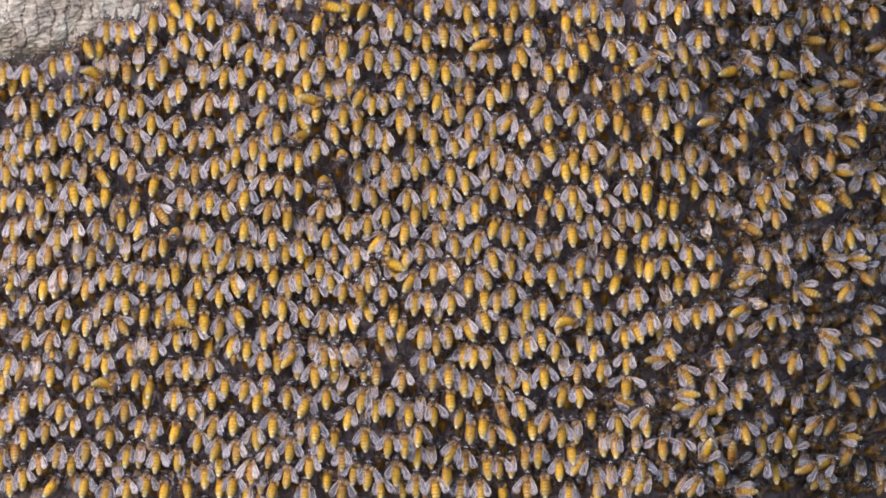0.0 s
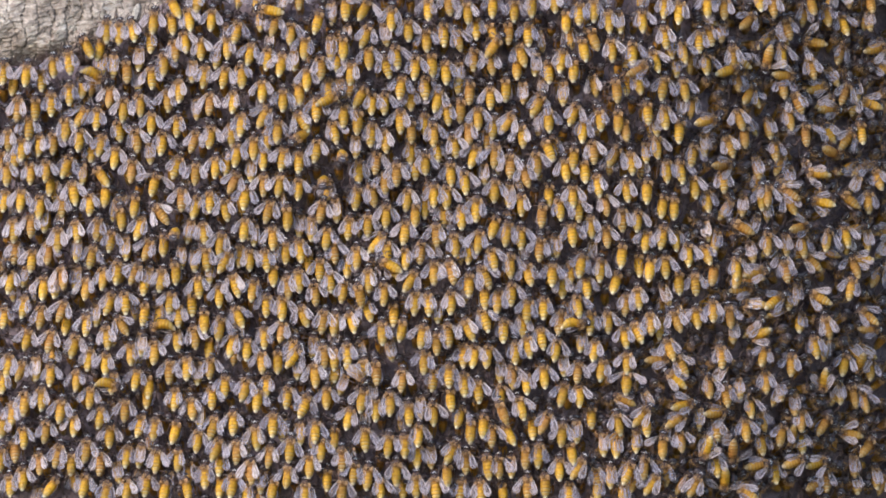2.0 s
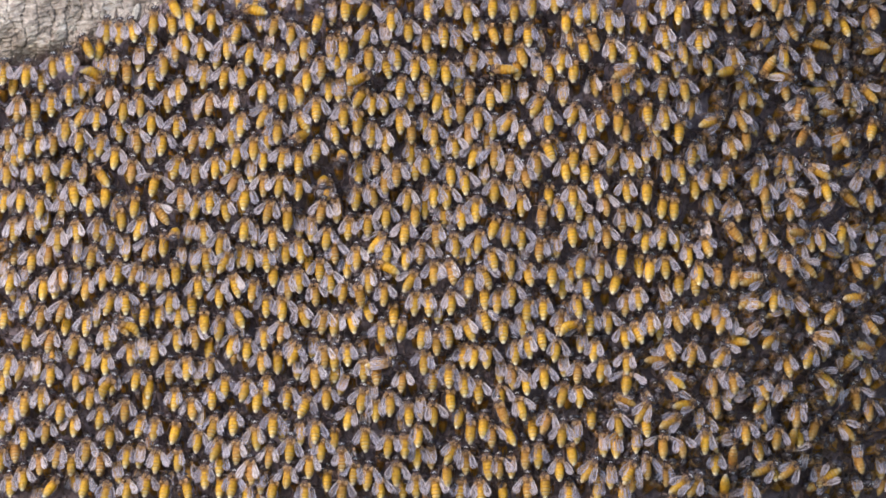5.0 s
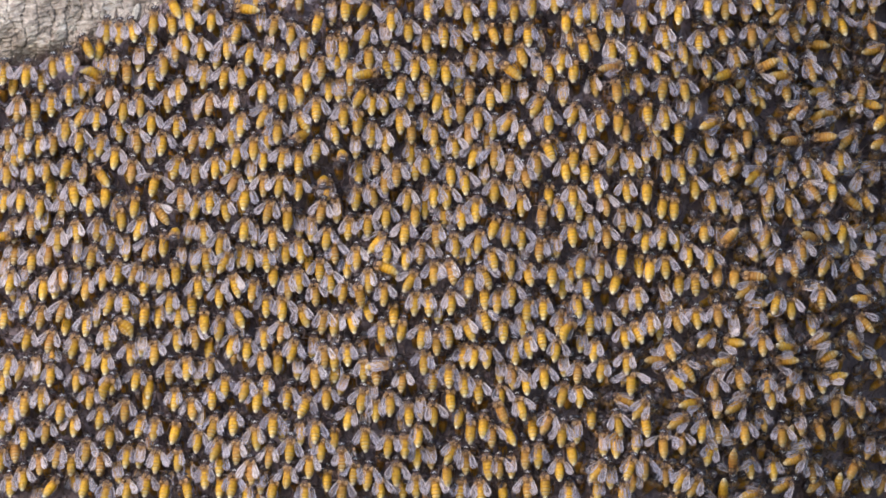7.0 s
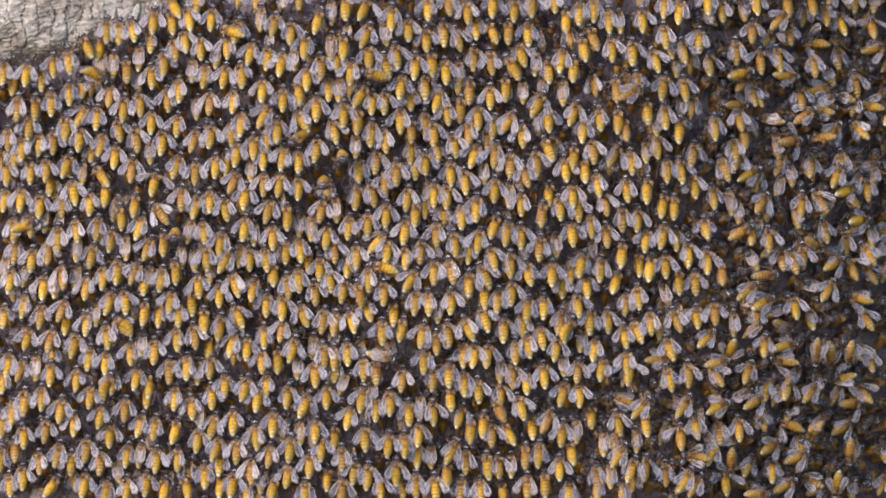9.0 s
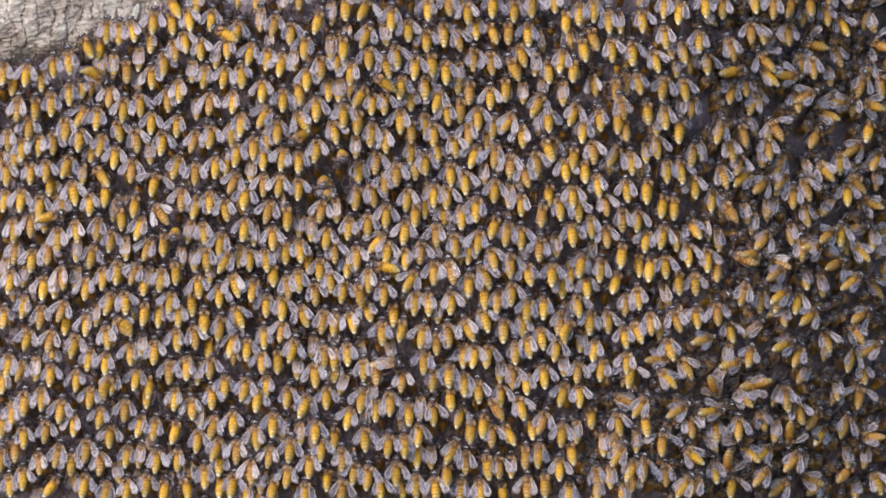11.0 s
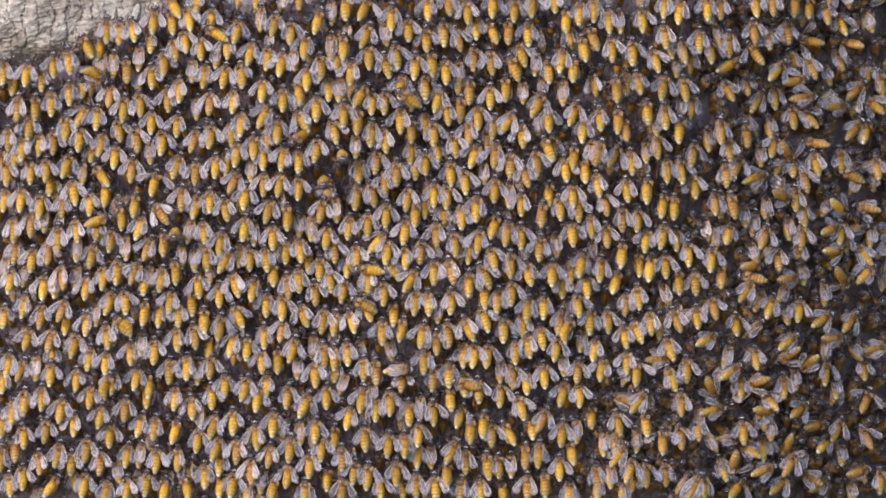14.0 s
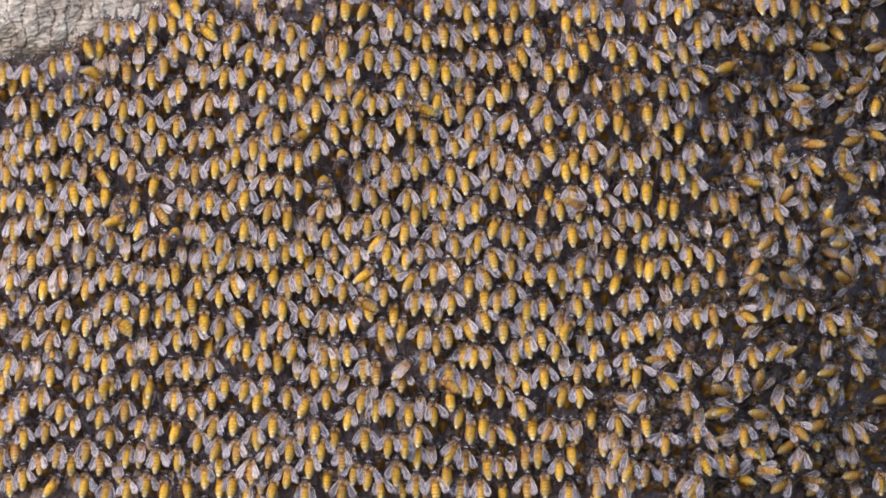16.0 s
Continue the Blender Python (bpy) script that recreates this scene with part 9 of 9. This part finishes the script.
crawler([(0, 118.4, -78.4, -80), (1.4, 118.1, -78.4, -77), (2.7, 117, -77.6, -78), (4.2, 118.5, -78.3, -82), (5.3, 118.5, -77.3, -84), (6.3, 118.5, -77.4, -82), (7, 121.5, -77, -80), (7.5, 124.1, -79.1, -75), (8, 127.5, -78.2, -69), (8.5, 130.2, -78.1, -64), (9.0, 134.7, -79.5, -65), (10.9, 131.2, -81.1, -83), (12, 131.9, -79.6, -85), (13.5, 130.1, -80.4, -82), (15.0, 137.5, -80.9, -75), (15.5, 136.1, -80.1, -79), (16, 137.9, -81.2, -80)], "l")
crawler([(0, 125.1, -84.4, -40), (1.1, 119.7, -85, -52), (1.7, 114.7, -85.8, -58), (3, 113.2, -85.6, -58), (3.6, 113.4, -86, -58), (4.9, 111.5, -86.1, -61), (6.3, 112.5, -86.5, -65), (7, 115.1, -86.5, -65), (7.5, 114.6, -86.9, -64), (8, 113.3, -86.1, -63), (8.5, 113.8, -84.4, -62), (9.0, 117.9, -79.5, -35), (10, 114.8, -79.9, -58), (11.3, 115, -81.2, -59), (12.6, 115.7, -80.1, -63), (14.0, 117.9, -78.1, 0), (15.0, 118.7, -78.1, 0), (16, 120.6, -77.4, 0)], "h")
crawler([(0, 109, -99.8, 0), (1.0, 103.9, -90.7, -60), (1.5, 108.2, -98.6, -4), (2.5, 109, -99.4, -6), (4, 108.6, -99.4, -5), (6.5, 109.9, -98.1, 0), (7.5, 108.6, -99.4, -1), (8.5, 109, -98.6, -4), (9.0, 117.9, -94.9, 0), (10.3, 107.1, -98.1, -6), (11.2, 108.8, -97.8, -4), (13.5, 108.3, -97.8, 0), (14.5, 109.7, -96.4, -1), (16, 110.1, -97.6, -6)], "w")
crawler([(0, 118.2, -100.2, 0), (1.0, 117.9, -96.3, 0), (3.0, 117.9, -96.3, 0), (4.2, 118.3, -99.1, 2), (5.7, 118.2, -98.2, 3), (6.3, 118.6, -96.7, 2), (6.5, 119, -97.2, 2), (7, 118.2, -97.2, 0), (7.5, 117.9, -96.3, 0), (8.25, 121.8, -100.5, 42), (9.0, 127.7, -103.3, 80), (9.7, 122, -99.6, 54), (10.5, 122.3, -92.3, 20), (11.1, 123.2, -88.7, 4), (11.5, 125.1, -87.6, 5), (12.4, 119, -90.7, 5), (13.4, 111.3, -94.7, 2), (14.0, 117.9, -94.9, 0), (15.0, 117.9, -94.9, 0), (16, 109.7, -96.5, -4)], "r")
crawler([(0, 98.4, -117.1, -30), (1, 98.9, -115.4, -31), (1.5, 101.4, -117.1, -32), (2, 102.7, -117.5, -33), (3.0, 120.7, -117.3, -60), (4, 121.3, -118.9, -75), (5.9, 112.5, -115.3, -32), (6.5, 114.3, -114.5, -31), (7, 117.3, -115.4, -30), (7.5, 112.3, -117.3, -30), (8, 117.7, -117.1, -31), (8.5, 117.3, -116.6, -32), (9.0, 119.3, -115.9, -30), (11.5, 118.6, -120.1, -36), (13, 121.2, -122.2, -32), (13.5, 121.2, -121.8, -31), (14, 122, -122.6, -30), (14.5, 122.3, -122.7, -23), (15, 123.6, -121.4, -15), (16, 123.8, -121.5, 0)], "h")
crawler([(0, 121.9, -72.2, 90), (1.0, 112.3, -65.5, 15), (1.9, 116.3, -65.5, 48), (2.4, 116, -65, 50), (3.0, 113.7, -65.5, 25), (3.8, 115.1, -64.9, 53), (5.3, 115.7, -65.8, 52), (6.3, 115.1, -65.9, 49), (7, 115.9, -65.5, 47), (7.5, 114.2, -65.5, 20), (8, 112.9, -66.8, 46), (8.5, 110.8, -65.9, 47), (9.0, 112.3, -65.5, 15), (12, 110.8, -65.5, 53), (12.5, 110.3, -66.8, 51), (13.5, 110.3, -65.9, 48), (14.0, 113.7, -65.5, 20), (14.5, 111.2, -67.6, 46), (15.0, 113.7, -65.5, 25), (15.5, 111.6, -67.2, 47), (16, 112.5, -66.4, 49)], "h")
crawler([(0, 121.3, -63.9, 30), (1.0, 119.3, -62.7, 25), (1.9, 118.5, -59.2, 29), (2.4, 119.9, -57.4, 15), (3.0, 120.7, -62.7, 25), (4, 127, -45.4, -55), (5.4, 121.8, -57.5, 8), (6.3, 122, -61.7, 32), (7, 121.5, -61.3, 33), (8, 119.5, -62.8, 18), (8.5, 120.8, -62.3, 9), (9.0, 121.5, -63.6, 0), (10.1, 121.1, -60.5, 14), (10.9, 121, -59.9, 27), (12.2, 120.7, -60.6, 29), (13, 121.1, -60, 32), (14.0, 120.7, -61.3, 0), (15.0, 120.7, -59.9, 5), (16, 121.3, -61.4, 0)], "r")
crawler([(0, 96.3, -84.7, -38), (1.5, 97.1, -84.2, -40), (2.4, 98.6, -82.9, -38), (3.0, 107.2, -76.7, -30), (3.6, 99.3, -82.3, -34), (4.2, 99.1, -83.1, -33), (4.9, 98.3, -82, -33), (8.5, 96.9, -80.1, -40), (11.5, 96.9, -78.8, -33), (12, 97.7, -78.3, -33), (12.5, 97.3, -78.3, -34), (13, 95.6, -77.1, -35), (14, 96, -77.1, -38), (14.5, 96, -77.9, -39), (15.5, 95.1, -77.9, -40), (16, 95.1, -77.1, -39)], "h")
crawler([(0, 90.8, -69.6, -5), (1.6, 90.9, -67.9, -6), (3.7, 91.1, -66.8, -11), (5.1, 90.9, -67.4, -10), (6.3, 92.4, -67.9, -7), (6.5, 91.5, -66.6, -6), (7, 93.2, -67.5, -5), (7.5, 93.2, -68.3, -4), (8, 92.4, -67.1, -5), (9, 92, -62.8, -7), (11.5, 93.2, -64.1, -11), (12, 94.5, -63.6, -11), (13, 95.4, -64.5, -8), (14, 95.8, -63.2, -5), (15, 95.4, -63.6, -5), (16, 95.8, -63.6, -7)], "w")
crawler([(0, 49.8, -86.7, -25), (1, 49.4, -86.2, -26), (2, 49.8, -87.1, -25), (4, 50.3, -86.7, -20), (6.5, 51.1, -87.1, -24), (8, 50.7, -87.1, -26), (8.5, 51.1, -86.7, -26), (11.5, 48.5, -87.1, -19), (12, 48.5, -86.7, -20), (13, 46.4, -85.8, -22), (13.5, 46.8, -85.8, -24), (14, 48.5, -86.2, -25), (14.5, 48.5, -88.4, -26), (15, 50.7, -89.2, -26), (15.5, 50.3, -89.2, -26), (16, 51.5, -90.9, -25)], "r")
crawler([(0, 66.8, -107.8, -35), (1.1, 66.7, -108, -33), (1.8, 66.1, -109.5, -31), (2.7, 66.4, -109.6, -28), (3, 69.5, -111.3, -28), (3.5, 68.2, -111.3, -28), (4, 70.3, -111.3, -29), (6.5, 72.9, -110.5, -35), (7, 75.9, -110.9, -35), (7.5, 80.6, -108.3, -34), (8, 83.2, -107, -33), (8.5, 85.3, -103.6, -32), (9, 86.2, -103.6, -30), (9.7, 85.6, -103.2, -28), (11.1, 86.1, -103.1, -29), (12.6, 84.8, -101.9, -33), (13.7, 85.6, -103.4, -35), (14.5, 86.6, -103.5, -34), (16, 86.4, -103.9, -30)], "h")
crawler([(0, 91.3, -112.1, -20), (4.8, 91.6, -112, -26), (5.6, 92.2, -110.3, -24), (7, 92.1, -109.8, -20), (8, 92.6, -110.6, -19), (12, 92.6, -110.6, -26), (12.5, 91.7, -110.6, -24), (15, 92.1, -111, -19), (16, 91.3, -110.6, -22)], "r")
crawler([(0, 98.7, -110.3, 0), (0.9, 99.9, -109.4, -3), (1.9, 99.6, -109.5, -5), (3.4, 101, -108.8, -5), (5.4, 100.7, -109.4, 1), (6.5, 99.7, -109.5, 1), (9, 100.1, -110.3, -6), (11.5, 99.3, -110.3, -2), (12, 100.1, -111.2, 0), (12.5, 98.8, -111.2, 1), (13.5, 99.7, -111.2, 1), (14, 100.5, -113.3, 0), (14.5, 100.5, -113.8, -1), (15, 101, -112.9, -3), (16, 100.1, -112.5, -6)], "r")
crawler([(0, -54.3, 119.6, 75), (1.5, -80.4, 117.9, 80), (3.5, -87.1, 117.9, 75), (6.3, -96, 118.4, 80), (7, -96.3, 118.7, 82), (8, -98.3, 117.9, 75), (9, -103.3, 107.2, 70), (12.5, -107.5, 105.3, 55), (14.5, -112.3, 106.1, 60), (16, -115.9, 106.7, 50)], "c", out=10.0, tilt=-4.0)
crawler([(0, -66.1, 74.2, -105), (1.5, -61, 72.8, -70), (3.5, -48.2, 78.1, -60), (6.3, -39.8, 86.8, -75), (7, -38.9, 86.5, -80), (8.0, -35.1, 86.1, -2), (9, -31.4, 85.7, 75), (12.5, -22.1, 78.7, 40), (14.5, -12.9, 71.7, 60), (16, -7.8, 68.6, 65)], "c", out=10.5, tilt=-4.0)
crawler([(0, -46.2, -53.8, -132), (0.5, -44.2, -53.8, -148), (1, -46.5, -54.3, -130), (1.5, -48.7, -64.7, -95), (2, -44.8, -60.5, -130), (2.5, -44.2, -60.5, -152), (3, -48.4, -63.3, -88), (3.5, -44, -61, -105), (4, -36.4, -58.5, -75), (4.2, -34.7, -57.7, -80), (6.3, -30.8, -57.1, -92), (6.8, -33.0, -59.4, -80), (7.3, -33.9, -57.1, -108), (7.8, -30.5, -52.1, -130), (8.3, -35.0, -57.7, -88), (8.8, -36.4, -52.9, -125), (9.2, -29.7, -52.9, -90), (11.3, -30.5, -58.0, -85), (11.8, -26.6, -58.5, -82), (12.3, -28.8, -58.5, -88), (12.8, -28.3, -57.7, -104), (13.3, -29.1, -59.9, -105), (13.8, -23.8, -59.9, -100), (14.3, -24.6, -61.3, -65), (14.8, -21.3, -58.0, -85), (15.5, -22.1, -59.1, -90), (16, -21.8, -61.3, -50)], "e", out=11.0, tilt=-4.0, swing=6.0, label='dancing giant honey bee shaking its pale folded wings')
crawler([(0, -225.1, -16.5, -80), (4, -222.3, -2.5, -80), (7, -219.5, 5.9, -80), (9, -208.9, 10.9, -70), (12.5, -185.9, 16.8, -75), (14.5, -169.1, 12.6, -70), (16, -163.5, 13.7, -72)], "c", out=10.0, tilt=-4.0)
crawler([(0, 18.5, 100.5, -70), (1.5, 23, 102.2, -75), (2.17, 25.0, 98.1, -17), (2.83, 27.1, 94.0, 42), (3.5, 29.1, 89.9, 100), (6.5, 33.9, 87.6, 60), (9, 35.3, 88.5, 30), (16, 35.8, 88.2, 20)], "c", out=9.5, tilt=-5.0)
crawler([(0, -129.9, -38.1, 80), (1.5, -135, -38.6, 80), (3.5, -148.1, -40.6, 75), (6.5, -157.4, -39.8, 40), (16, -157.9, -39.5, 38)], "b", out=8.5, tilt=-5.0)
crawler([(0, -168.8, -68, -95), (2, -167.4, -68, -92), (3.5, -166.3, -69.7, -30), (16, -166.3, -69.7, -10)], "a", out=9.0, tilt=-5.0)
crawler([(0, -23.5, -8.1, 60), (9, -27.4, -9.8, 70), (12.5, -26.3, -9.8, 80), (14.5, -35.8, -10.9, 82), (15.25, -37.8, -12.3, 14), (16, -39.8, -13.7, -55)], "c", out=9.5, tilt=-5.0)
crawler([(0, 60.5, -37.8, -75), (1, 63.6, -38.1, -75), (4, 63.3, -38.9, -70), (7, 61.9, -41.7, -20), (16, 61.9, -41.7, -10)], "a", out=9.0, tilt=-5.0)
crawler([(0, 99.7, 89.9, -60), (4, 91.3, 87.1, -60), (6.3, 84.3, 87.6, -75), (7, 82.3, 89.9, -80), (9, 91.3, 76.4, -60), (10.75, 89.2, 69.8, 0), (12.5, 87.1, 63.3, 60), (13.67, 79.3, 49.8, 3), (14.83, 71.6, 36.2, -53), (16, 63.8, 22.7, -110)], "h", out=9.5, tilt=-5.0)
crawler([(0, -174.7, 86, -111), (16, -174.7, 86, -111)], "a", out=9.0, tilt=-6.0)
crawler([(0, -76.7, -54.6, -35), (3.5, -73.9, -54, -28), (7, -75, -51.2, -14), (16, -75, -51.2, -14)], "r", out=8.0)
crawler([(0, -132.7, 8.1, 178), (16, -132.7, 8.1, 182)], "c", out=8.0, tilt=66.0)
crawler([(0, -49.8, 46.8, 178), (16, -49.8, 46.8, 182)], "c", out=8.0, tilt=66.0)
crawler([(0, -59.1, 33.9, 178), (16, -59.1, 33.9, 182)], "c", out=8.0, tilt=66.0)
crawler([(0, -69.7, 56.3, 125), (16, -69.7, 56.3, 128)], "c", out=6.0, tilt=40.0)
crawler([(0, 30, -82, 20), (11.3, 27, -80, 30), (11.8, 22.4, -75, 40), (12.8, 19.3, -70.8, 40), (13.3, 21.3, -69.4, 50), (13.8, 14, -67.2, 75), (14.3, 13.2, -68.6, 75), (14.8, 5.3, -69.2, 50), (16, 4.5, -68, 55)], "c", out=9.5, tilt=-5.0)
crawler([(0, -41, -24, 10), (12, -41, -24, 10), (12.8, -38, -28.8, 40), (13.3, -37.5, -28.8, 60), (16, -36.5, -28.3, 62)], "c", out=9.0, tilt=-5.0)

motions()
